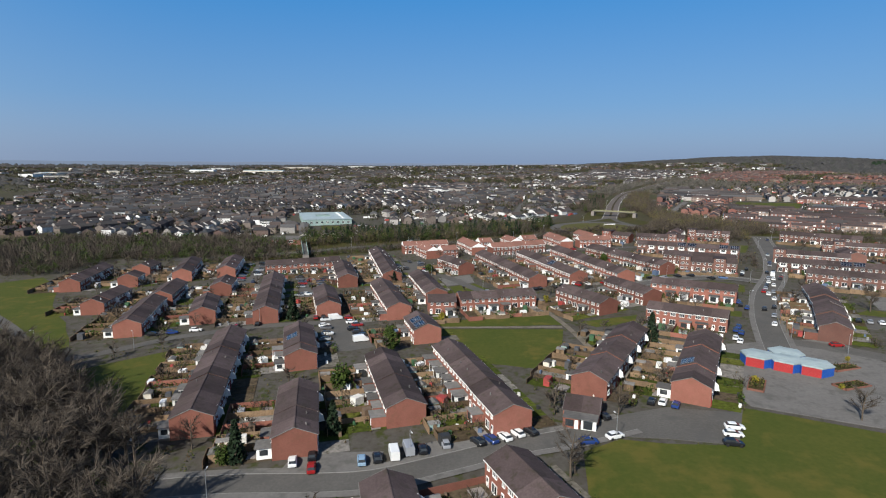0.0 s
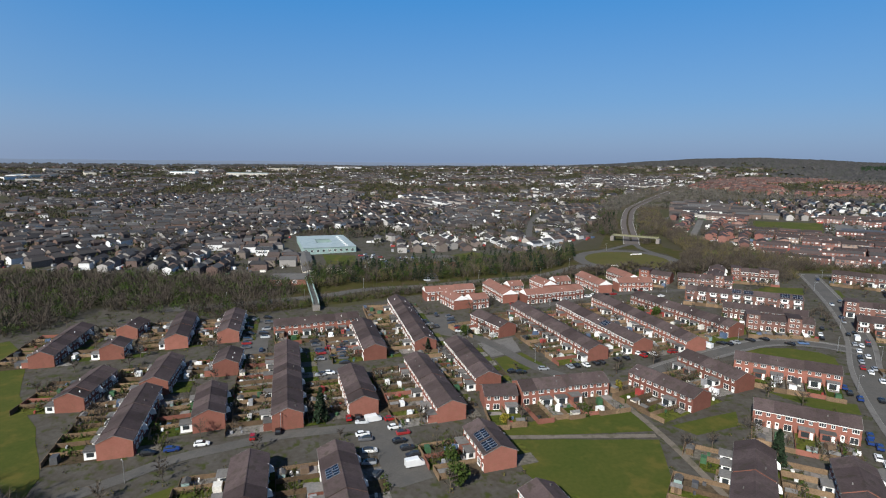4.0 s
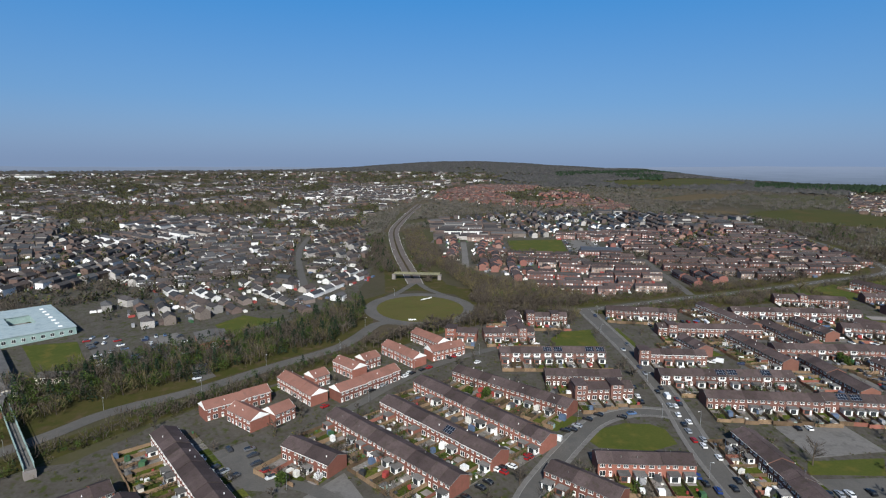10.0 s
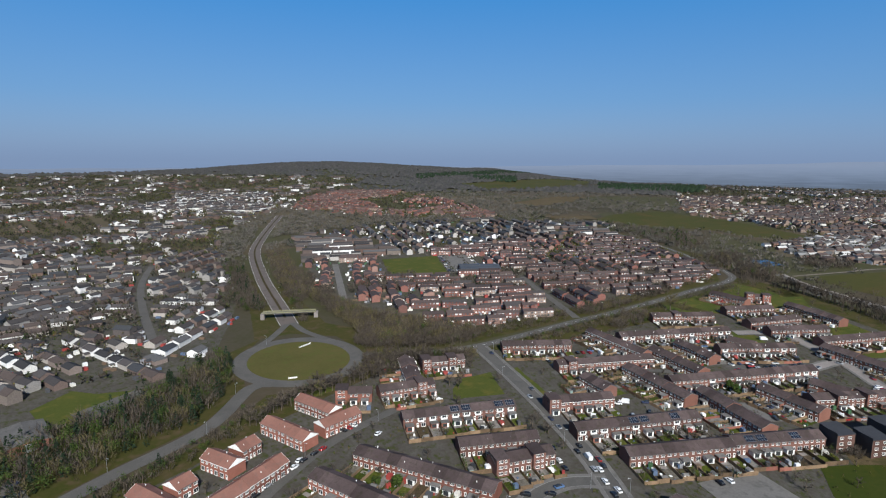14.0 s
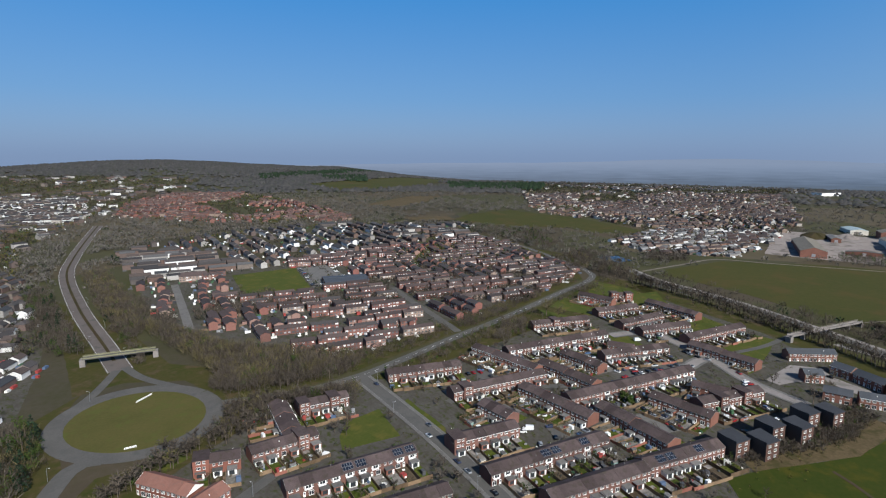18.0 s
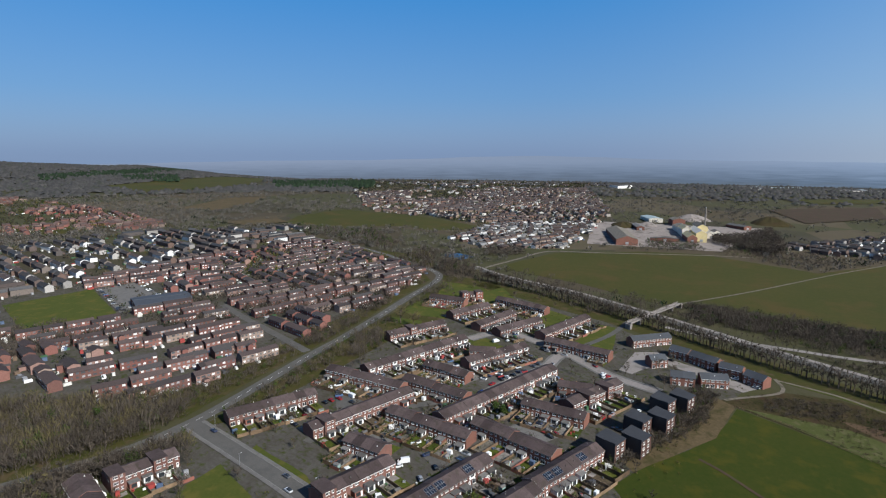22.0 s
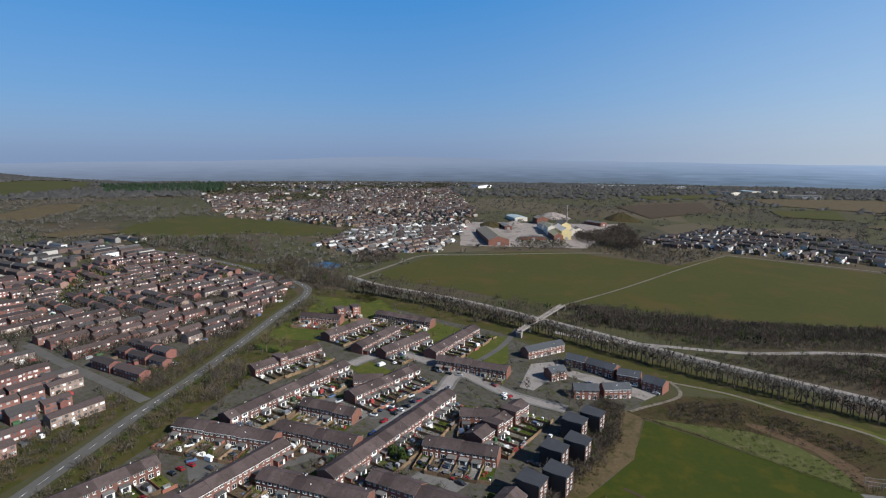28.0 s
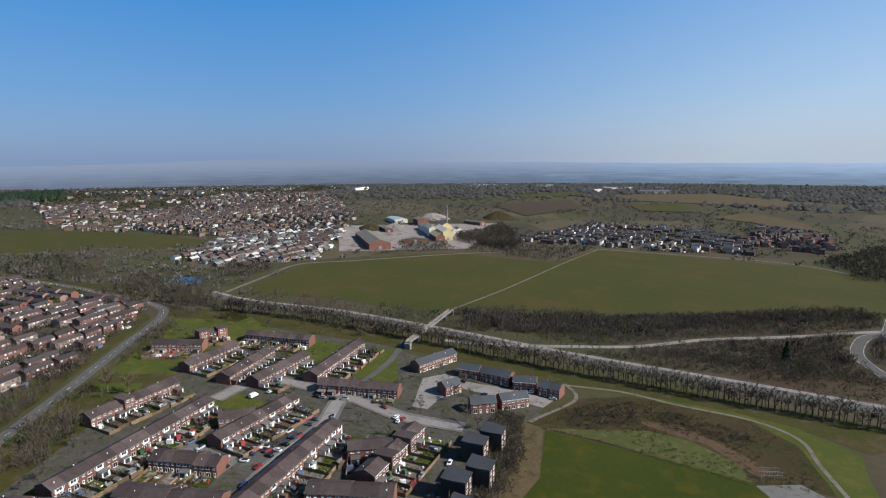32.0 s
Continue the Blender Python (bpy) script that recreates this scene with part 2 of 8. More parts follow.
M_GORSE = surf("yellow_blossom", (0.30, 0.24, 0.03), (0.16, 0.16, 0.03), 1.5, 0.1, 0.9, per="island", spread=0.3)
M_SHRUB = picked("garden_leaves", [(0.040, 0.068, 0.012), (0.070, 0.086, 0.018), (0.115, 0.082, 0.042), (0.028, 0.048, 0.014), (0.130, 0.094, 0.050), (0.100, 0.112, 0.020), (0.060, 0.044, 0.026), (0.145, 0.135, 0.03)], 0.9)
M_GARDEN = picked("garden_plots", [(0.088, 0.104, 0.014), (0.20, 0.185, 0.165), (0.058, 0.074, 0.010), (0.22, 0.205, 0.185), (0.085, 0.064, 0.038), (0.105, 0.112, 0.020), (0.16, 0.145, 0.12), (0.070, 0.086, 0.012), (0.11, 0.085, 0.055)], 0.95, 1.0, 0.45)
M_FARWALL = picked("far_walls", [(0.17, 0.120, 0.10), (0.30, 0.285, 0.27), (0.15, 0.105, 0.09), (0.70, 0.69, 0.68), (0.14, 0.11, 0.10), (0.20, 0.17, 0.15), (0.42, 0.40, 0.38), (0.16, 0.12, 0.105), (0.12, 0.105, 0.10)], 0.9)
M_WHITEWALL = picked("white_walls", [(0.62, 0.61, 0.59), (0.76, 0.75, 0.74), (0.24, 0.20, 0.18), (0.40, 0.37, 0.34), (0.17, 0.13, 0.115)], 0.9)
M_FARROOF = picked("far_roofs", [(0.066, 0.060, 0.060), (0.090, 0.081, 0.080), (0.062, 0.064, 0.070), (0.096, 0.077, 0.070), (0.115, 0.112, 0.113), (0.076, 0.070, 0.068), (0.050, 0.048, 0.050)], 0.85)
M_PALEROOF = picked("park_home_roofs", [(0.13, 0.128, 0.126), (0.24, 0.235, 0.23), (0.10, 0.098, 0.097), (0.48, 0.47, 0.455), (0.085, 0.084, 0.083), (0.15, 0.145, 0.14)], 0.7)
M_RED = surf("red_shutter", (0.36, 0.035, 0.035), (0.30, 0.03, 0.03), 2, 0.3, 0.5)
M_BLUE = surf("blue_shutter", (0.03, 0.11, 0.40), (0.025, 0.09, 0.33), 2, 0.3, 0.5)
M_PALEBLUE = surf("pale_membrane", (0.30, 0.35, 0.355), (0.37, 0.42, 0.425), 0.6, 0.1, 0.6, third=(0.27, 0.32, 0.325))
M_SOLAR = surf("solar_cells", (0.014, 0.020, 0.034), (0.022, 0.030, 0.048), 2, 0.4, 0.15)
M_WATER = surf("pond_water", (0.03, 0.05, 0.08), (0.04, 0.06, 0.09), 0.3, 0.05, 0.06)
M_SAND = surf("quarry_stone", (0.23, 0.20, 0.18), (0.30, 0.265, 0.24), 0.3, 0.03, 0.95, third=(0.15, 0.13, 0.115))
M_YELLOW = surf("yellowed_sheeting", (0.52, 0.44, 0.22), (0.60, 0.52, 0.32), 0.3, 0.05, 0.7)
M_SHEETING = surf("weathered_sheeting", (0.17, 0.155, 0.13), (0.24, 0.215, 0.175), 0.25, 0.3, 0.85, third=(0.13, 0.12, 0.105))
M_GREENST = surf("pale_green_steel", (0.24, 0.32, 0.30), (0.32, 0.40, 0.38), 1.5, 0.2, 0.6)


def haze():
    """Far plain and hills in painted, glowing blue haze, paler upwards; faint field streaks."""
    m = bpy.data.materials.new("distant_haze")
    m.use_nodes = True
    nt = m.node_tree
    N, K = nt.nodes.new, nt.links.new
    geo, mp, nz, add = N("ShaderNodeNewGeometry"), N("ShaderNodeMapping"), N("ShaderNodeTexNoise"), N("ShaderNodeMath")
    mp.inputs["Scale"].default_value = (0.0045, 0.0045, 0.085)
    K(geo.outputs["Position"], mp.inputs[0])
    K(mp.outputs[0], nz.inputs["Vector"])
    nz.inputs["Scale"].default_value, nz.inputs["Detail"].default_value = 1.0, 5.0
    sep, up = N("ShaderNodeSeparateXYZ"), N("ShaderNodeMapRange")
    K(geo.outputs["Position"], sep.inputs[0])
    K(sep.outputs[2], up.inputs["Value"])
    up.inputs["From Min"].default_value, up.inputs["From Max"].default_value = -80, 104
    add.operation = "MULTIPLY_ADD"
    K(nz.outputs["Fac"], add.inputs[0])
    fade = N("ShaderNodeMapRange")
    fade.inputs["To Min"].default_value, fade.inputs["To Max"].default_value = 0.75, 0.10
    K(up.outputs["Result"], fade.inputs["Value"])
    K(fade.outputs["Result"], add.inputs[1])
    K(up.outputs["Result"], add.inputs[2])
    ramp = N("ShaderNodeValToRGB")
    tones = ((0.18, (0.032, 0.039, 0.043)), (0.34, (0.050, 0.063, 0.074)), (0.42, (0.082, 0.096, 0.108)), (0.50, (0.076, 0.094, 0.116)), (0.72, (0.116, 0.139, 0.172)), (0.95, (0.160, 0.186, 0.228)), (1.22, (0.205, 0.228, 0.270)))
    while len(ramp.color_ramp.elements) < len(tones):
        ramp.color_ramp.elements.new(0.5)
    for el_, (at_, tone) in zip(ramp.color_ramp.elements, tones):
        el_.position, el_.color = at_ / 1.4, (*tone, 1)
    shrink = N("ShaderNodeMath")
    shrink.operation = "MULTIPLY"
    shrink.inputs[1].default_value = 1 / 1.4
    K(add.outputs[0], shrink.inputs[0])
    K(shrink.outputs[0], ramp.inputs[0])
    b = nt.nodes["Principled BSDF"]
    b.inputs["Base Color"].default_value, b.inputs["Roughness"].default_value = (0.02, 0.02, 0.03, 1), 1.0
    # the painted glow strengthens towards the sun's side
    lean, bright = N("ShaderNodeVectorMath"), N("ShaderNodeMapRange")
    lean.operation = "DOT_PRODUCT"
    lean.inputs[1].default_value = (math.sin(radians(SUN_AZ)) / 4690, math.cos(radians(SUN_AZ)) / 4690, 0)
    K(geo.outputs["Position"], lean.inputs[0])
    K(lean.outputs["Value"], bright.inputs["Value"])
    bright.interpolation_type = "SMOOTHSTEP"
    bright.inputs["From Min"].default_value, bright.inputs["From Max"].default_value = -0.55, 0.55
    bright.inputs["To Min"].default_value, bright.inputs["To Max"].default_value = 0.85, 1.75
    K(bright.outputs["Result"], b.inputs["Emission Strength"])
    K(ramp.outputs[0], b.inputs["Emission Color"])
    return m


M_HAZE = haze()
M_CLUTTER = picked("garden_goods", [(0.72, 0.72, 0.70), (0.08, 0.08, 0.085), (0.62, 0.60, 0.56), (0.16, 0.11, 0.07), (0.10, 0.14, 0.22), (0.30, 0.30, 0.31), (0.05, 0.12, 0.05), (0.78, 0.77, 0.75), (0.30, 0.05, 0.04), (0.03, 0.03, 0.03)], 0.7)
M_PATH = surf("worn_path", (0.150, 0.130, 0.105), (0.195, 0.170, 0.140), 1.0, 0.1, 0.95, third=(0.11, 0.10, 0.07))

# ---- ground ----
rng = random.Random(7)


def rise(x, y):
    """Height of the ground: a gentle slope near by, hills round the horizon."""
    g = 0.0195 * x + 0.0168 * y
    r = math.hypot(x - 100, y - 250)
    if r < 1300:
        return g
    a = math.degrees(math.atan2(x, y))
    far = 60 + 22 * min(max((a - 5) / 45, 0), 1) + 70 * math.exp(-(((a - 30) / (12 if a < 30 else 11)) ** 2)) + 8 * math.exp(-(((a - 49) / 3.5) ** 2))
    far -= 34
    far += 2.5 * math.sin(a * 0.31) + 1.2 * math.sin(a * 1.3)
    e = min(max((a - 46) / 12, 0), 1)
    far = far * (1 - e) - 70 * e
    w = min((r - 1300) / 3300, 1)
    w = w * w * (3 - 2 * w)
    return g * (1 - w) + far * w


def mesh(name, verts, faces, mats, parent=None):
    me = bpy.data.meshes.new(name)
    me.from_pydata(verts, [], faces)
    for m in mats if isinstance(mats, (list, tuple)) else [mats]:
        me.materials.append(m)
    ob = new(name, me)
    if parent:
        ob.parent = parent
    return ob


def tris(name, V, F, mats, slots=None, parent=None):
    """A mesh from arrays of points and triangles."""
    me = bpy.data.meshes.new(name)
    V, F = np.asarray(V, np.float32), np.asarray(F, np.int32)
    me.vertices.add(len(V))
    me.vertices.foreach_set("co", V.ravel())
    me.loops.add(F.size)
    me.loops.foreach_set("vertex_index", F.ravel())
    me.polygons.add(len(F))
    me.polygons.foreach_set("loop_start", np.arange(0, F.size, 3, dtype=np.int32))
    for m in mats if isinstance(mats, (list, tuple)) else [mats]:
        me.materials.append(m)
    if slots is not None:
        me.polygons.foreach_set("material_index", np.asarray(slots, np.int32))
    me.update(calc_edges=True)
    ob = new(name, me)
    if parent:
        ob.parent = parent
    return ob


def land():
    rings = [0, 60, 120, 200, 300, 420, 560, 720, 900, 1100, 1300] + [1300 + 3350 * k / 40 for k in range(1, 41)]
    n = 300
    vs, fs = [], []
    for r in rings:
        for k in range(n):
            a = 2 * math.pi * k / n
            x, y = 100 + r * math.sin(a), 250 + r * math.cos(a)
            vs.append((x, y, rise(x, y)))
    for i in range(len(rings) - 1):
        for k in range(n):
            a, b = i * n + k, i * n + (k + 1) % n
            fs.append((a, a + n, b + n, b))
    tagged(mesh("ground", vs, fs, M_LAND), "brown and dull green winter land reaching the hills", "ground", kind="structure")


land()


def smooth(pts, step=4.0):
    """A flowing line through a few points."""
    out = []
    P = [pts[0]] + list(pts) + [pts[-1]]
    for i in range(1, len(P) - 2):
        p0, p1, p2, p3 = (np.array(P[i + k], float) for k in (-1, 0, 1, 2))
        n = max(2, int(np.linalg.norm(p2 - p1) / step))
        for k in range(n):
            t = k / n
            out.append(tuple(0.5 * (2 * p1 + (p2 - p0) * t + (2 * p0 - 5 * p1 + 4 * p2 - p3) * t * t + (3 * p1 - p0 - 3 * p2 + p3) * t**3)))
    out.append(tuple(map(float, pts[-1])))
    return out


ROAD_LINES = []


def strip(line, w, z, off=0.0):
    vs = []
    for i, p in enumerate(line):
        a, b = line[max(i - 1, 0)], line[min(i + 1, len(line) - 1)]
        t = np.array([b[0] - a[0], b[1] - a[1]])
        t = t / (np.linalg.norm(t) + 1e-9)
        n = np.array([-t[1], t[0]])
        for s in (off + w / 2, off - w / 2):
            x, y = p[0] + n[0] * s, p[1] + n[1] * s
            vs.append((x, y, rise(x, y) + z))
    return vs, [(2 * i, 2 * i + 1, 2 * i + 3, 2 * i + 2) for i in range(len(line) - 1)]


def road(pts, w, label, mat=M_TARMAC, kerb=True, dashes=False, edge=0.0, name="road", z=0.14, verge=0.0):
    line = smooth(pts)
    z += 0.005 * (len(ROAD_LINES) % 12)
    ROAD_LINES.append((line, w / 2 + (2.0 if kerb else 0.6)))
    ob = tagged(mesh(name, *strip(line, w, z), mat), label, name, kind="structure")
    if kerb:
        for s in (1, -1):
            vs, fs = strip(line, 1.7, z + 0.11, s * (w / 2 + 0.95))
            tagged(mesh("pavement", vs, fs, M_PAVE), "grey paved footway with a kerb along the road", "pavement", kind="structure")
            vs, fs = strip(line, 0.16, z + 0.10, s * (w / 2 + 0.03))
            n = len(vs)
            low = [(x, y, h - 0.2) for x, y, h in vs]
            sides = [(2 * i, 2 * i + 2, n + 2 * i + 2, n + 2 * i) for i in range(n // 2 - 1)] + [(2 * i + 1, 2 * i + 3, n + 2 * i + 3, n + 2 * i + 1) for i in range(n // 2 - 1)]
            mesh("kerb", vs + low, fs + sides, M_KERB, ob)
    if dashes:
        vs, fs = [], []
        for i in range(0, len(line) - 1, 2):
            v, f = strip(line[i : i + 2], 0.15, z + 0.012)
            fs += [tuple(k + len(vs) for k in q) for q in f]
            vs += v
        tagged(mesh("centre_line", vs, fs, M_LINE, ob), kind="stuff")
    if edge:
        for s in (1, -1):
            v, f = strip(line, 0.15, z + 0.012, s * (w / 2 - edge))
            mesh("edge_line", v, f, M_LINE, ob)
    return ob


def sheet(pts, mat, name, label, z=0.06, soft=True, category=""):
    """A patch of ground cover with a lightly wandering rim, a hand thick."""
    n = len(pts)
    rim = []
    for i in range(n):
        (ax, ay), (bx, by) = pts[i], pts[(i + 1) % n]
        k = max(1, int(math.hypot(bx - ax, by - ay) / 9)) if soft else 1
        for j in range(k):
            t = j / k
            jit = (0.5 if soft and j else 0.0)
            rim.append((ax + (bx - ax) * t + rng.uniform(-jit, jit), ay + (by - ay) * t + rng.uniform(-jit, jit)))
    m = len(rim)
    vs = [(x, y, rise(x, y) + z) for x, y in rim] + [(x, y, rise(x, y) - 0.3) for x, y in rim]
    fs = [tuple(range(m))] + [(i, i + m, (i + 1) % m + m, (i + 1) % m) for i in range(m)]
    ob = mesh(name, vs, fs, mat)
    return tagged(ob, label, category or name, kind="structure")


def inside(poly, x, y):
    hit = False
    j = len(poly) - 1
    for i in range(len(poly)):
        (xi, yi), (xj, yj) = poly[i], poly[j]
        if (yi > y) != (yj > y) and x < (xj - xi) * (y - yi) / (yj - yi) + xi:
            hit = not hit
        j = i
    return hit


ROW_BOXES = []


TESTS = {}


def near_road(x, y, margin=0.0):
    if TESTS.get("roads") != len(ROAD_LINES):
        TESTS["roads"] = len(ROAD_LINES)
        TESTS["at"] = np.array([p for line, w in ROAD_LINES for p in line[::2]])
        TESTS["half"] = np.array([w + 1.5 for line, w in ROAD_LINES for p in line[::2]])
    d = TESTS["at"] - (x, y)
    return bool(np.any(d[:, 0] ** 2 + d[:, 1] ** 2 < (TESTS["half"] + margin) ** 2))


def near_house(x, y, margin=0.0, skip=None):
    if TESTS.get("houses") != len(ROW_BOXES):
        TESTS["houses"], TESTS["box"] = len(ROW_BOXES), np.array(ROW_BOXES)
    if not ROW_BOXES:
        return False
    B = TESTS["box"]
    dx, dy = x - B[:, 0], y - B[:, 1]
    hit = (abs(dx * B[:, 2] + dy * B[:, 3]) < B[:, 4] + margin) & (abs(-dx * B[:, 3] + dy * B[:, 2]) < B[:, 5] + margin)
    if skip is not None:
        hit[skip] = False
    return bool(hit.any())


M_MEADOW = surf("roadside_grass", (0.044, 0.050, 0.008), (0.068, 0.057, 0.018), 0.4, 0.05, 0.95, 0.4, third=(0.086, 0.064, 0.032))
M_REED = surf("dry_tall_grass", (0.130, 0.096, 0.052), (0.080, 0.062, 0.030), 0.7, 0.06, 0.95, 0.4, third=(0.060, 0.054, 0.020))
M_HEATH = surf("brown_heath", (0.085, 0.055, 0.036), (0.055, 0.042, 0.026), 0.5, 0.04, 0.95, 0.4, third=(0.06, 0.056, 0.025))
M_OLIVE = surf("olive_grass", (0.078, 0.076, 0.020), (0.104, 0.090, 0.028), 0.9, 0.06, 0.95, 0.3, third=(0.088, 0.092, 0.022))
M_WEEDY = surf("weedy_grass", (0.086, 0.092, 0.028), (0.060, 0.070, 0.016), 1.2, 0.1, 0.95, 0.4, third=(0.110, 0.100, 0.045))
M_BRACKEN = surf("bracken", (0.122, 0.080, 0.048), (0.088, 0.060, 0.034), 1.2, 0.15, 0.95, 0.4, third=(0.075, 0.060, 0.030))
# housing estate underfoot, greens and yards
ESTATE = [(-245, 240), (-255, 330), (-120, 345), (-70, 330), (-20, 360), (60, 382), (120, 400), (215, 385), (320, 372), (420, 352), (520, 330), (560, 285), (420, 180), (345, 120), (260, 165), (215, 178), (150, 165), (120, 125), (60, 90), (-60, 80), (-90, 120), (-120, 165), (-190, 200)]
sheet([(240, 414), (350, 398), (440, 380), (555, 376), (640, 460), (700, 560), (560, 640), (420, 660), (350, 690), (270, 700), (225, 600), (216, 520)], M_ESTATE, "ground", "gardens and alleys of the estate across the main road", 0.035)
sheet([(-310, 445), (-205, 405), (-120, 398), (-60, 440), (0, 446), (60, 470), (95, 500), (130, 560), (170, 640), (200, 760), (60, 900), (-300, 900), (-600, 700)], M_ESTATE, "ground", "gardens and streets of the suburb beyond the belt", 0.03)
sheet(ESTATE, M_ESTATE, "ground", "patchy ground of yards, alleys and worn grass between the terraces", 0.03)
GREENS = [
    ([(220, 385), (226, 382), (214, 359), (207, 359)], "small lawn at the mouth of the through road"),
    ([(29, 107), (38, 112), (47, 110), (59, 109), (72, 126), (96, 113), (110, 60), (20, 60)], "mown green beside the turning circle"),
    ([(-108, 153), (-86, 171), (-70, 120), (-77, 117), (-99, 139)], "mown green beside the lane and wood"),
    ([(-225, 268), (-207, 284), (-183, 260), (-162, 226), (-141, 203), (-122, 176), (-118, 160), (-140, 150), (-165, 170), (-200, 200), (-240, 240)], "grass slope at the edge of the wood"),
    ([(-6, 192), (-8, 195), (39, 210), (43, 193)], "upper part of the green crossed by a path"),
    ([(-3, 190), (42, 188), (33, 150), (10, 158), (2, 172)], "lower part of the green crossed by a path"),
    ([(3, 253), (15, 259), (22, 244), (6, 238)], "small square lawn in the parking court"),
    ([(49, 196), (73, 204), (69, 195), (54, 190)], "triangular lawn between footpaths"),
    ([(91, 218), (114, 207), (110, 200), (99, 205)], "narrow lawn behind the terrace"),
] + [
    ([(103, 256), (113, 259.5), (125, 258.5), (134, 253), (136, 247), (131, 237), (118, 238), (103, 249)], "oval lawn inside the road bend"),
    ([(157, 345), (165, 354), (178, 361), (197, 356), (181, 331)], "lawn with a bare tree beside the road"),
    ([(203, 351), (214, 350), (199, 318), (188, 307), (185, 309)], "lawn beside the junction"),
    ([(153, 202), (162, 207), (188, 195), (176, 189)], "strip of grass beside the car park"),
    ([(95, 273), (109, 275), (114, 270), (97, 266)], "grass verge by the parking bays"),
    ([(377, 290), (383, 279), (365, 261), (352, 265), (366, 287)], "lawn on the corner of the estate road"),
    ([(390, 217), (432, 200), (428, 187), (383, 192), (374, 197)], "lawn at the estate edge"),
    ([(420, 318), (450, 332), (520, 285), (470, 262)], "wide verge behind the last terraces"),
    ([(419, 351), (454, 350), (437, 312), (413, 315)], "lawn beside the main road"),
    ([(406, 355), (403, 329), (389, 327), (395, 349)], "lawn under two tall trees beside the main road"),
]
for k, (pts, label) in enumerate(GREENS):
    sheet(pts, M_GRASS, "lawn", label, 0.08 + 0.004 * (k % 7), category="grass")
sheet([(604, 306), (709, 248), (753, 142), (757, 70), (679, -32), (751, -127), (653, -253), (582, -324), (528, -326), (424, -200), (453, -86), (480, 21), (512, 106), (504, 150), (559, 218)], M_FIELD, "pasture", "broad olive-green pasture beyond the main road", 0.10, category="field")
TURF = [(310, 134), (290, 110), (274, 91), (254, 70), (225, 50), (180, 55), (150, 90), (170, 140), (205, 190), (224, 199), (236, 190), (251, 175), (275, 151)]
sheet(TURF, M_LUSH, "sports_field", "olive-green sports turf beside the estate", 0.09, category="field")
sheet([(319, 140), (324, 131), (338, 105), (336, 78), (321, 57), (299, 32), (276, 30), (240, 45), (254, 69), (275, 91), (311, 133)], M_ROUGH, "rough_grass", "tawny rough grass with scrub round the sports turf", 0.06, category="grass")
sheet([(311, 131), (300, 87), (288, 74), (268, 66), (254, 71), (274, 92), (296, 113)], M_WEEDY, "weedy_grass", "pale green weedy grass beyond the turf fence", 0.075, category="grass")
sheet([(310, 88), (301, 83), (284, 69), (256, 66), (260, 57), (283, 62), (304, 71)], M_BRACKEN, "bracken", "strip of red-brown dead bracken", 0.085, category="bracken")
sheet([(319, 140), (312, 134), (275, 151), (251, 175), (236, 190), (246, 196), (268, 180), (296, 168), (330, 150)], M_REED, "reed_strip", "strip of straw-coloured tall grass beside the turf", 0.07, category="grass")
sheet([(356, 106), (349, 91), (330, 62), (309, 35), (289, 17), (262, 10), (232, 36), (241, 46), (274, 30), (299, 33), (321, 58), (340, 80)], M_GRASS, "grass_strip", "mown grass either side of the winding footpath", 0.075, category="grass")
sheet([(368, -19), (372, -57), (372, -107), (335, -92), (306, -61), (322, -20), (344, -3)], M_HEATH, "heath", "reddish brown heath between the roads", 0.07, category="heath")
sheet([(433, -100), (446, -154), (425, -170), (404, -139), (408, -98)], M_REED, "mound_grass", "pale dry grass on a bank by the slip road", 0.07, category="grass")
sheet([(545, 300), (505, 232), (440, 156), (385, 96), (345, 48), (310, 8), (268, -40), (262, 5), (290, 18), (330, 60), (356, 104), (366, 118), (400, 150), (432, 184), (470, 240), (520, 310)], M_MEADOW, "roadside_grass", "rough green grass below the tree row of the main road", 0.045, category="grass")
sheet([(440, 352), (520, 342), (552, 352), (545, 300), (470, 262), (430, 300), (392, 330), (300, 352), (230, 372), (222, 384), (300, 374), (400, 360)], M_MEADOW, "roadside_grass", "rough green grass along the main road", 0.045, category="grass")
sheet([(225, 398), (300, 386), (400, 371), (530, 358), (560, 374), (600, 425), (570, 420), (520, 376), (400, 390), (300, 408), (235, 425)], M_MEADOW, "roadside_grass", "rough green grass on the bank across the main road", 0.045, category="grass")
sheet([(528, 344), (517, 308), (442, 216), (400, 236), (469, 281), (471, 335)], M_GRASS, "lawn", "long grass verge beside the pale main road", 0.07, category="grass")
SLOPE = [(840, 694), (922, 712), (991, 693), (1037, 673), (1015, 604), (1001, 548), (981, 490), (937, 430), (903, 378), (867, 384), (849, 418), (831, 442), (865, 488), (852, 535), (810, 559), (812, 606), (822, 657)]
sheet(SLOPE, M_FIELD, "pasture", "distant sloping pasture below the houses", 0.3, category="field")
sheet([(346, 662), (407, 636), (353, 557), (299, 583)], M_GRASS, "school_field", "green school field between brick terraces", 0.15, category="field")
sheet([(-107, 486), (-80, 480), (-70, 424), (-92, 428)], M_GRASS, "school_field", "small green pitch in front of the flat-roofed school", 0.15, category="field")
sheet([(125 + 29.8 * math.cos(k * math.pi / 18), 448 + 32.8 * math.sin(k * math.pi / 18)) for k in range(36)], M_OLIVE, "roundabout_island", "round grassed island of the roundabout", 0.25, category="roundabout")
sheet([(650, 380), (672, 362), (655, 338), (634, 349)], M_WATER, "water", "still blue pond among bare trees", 0.12, category="pond")
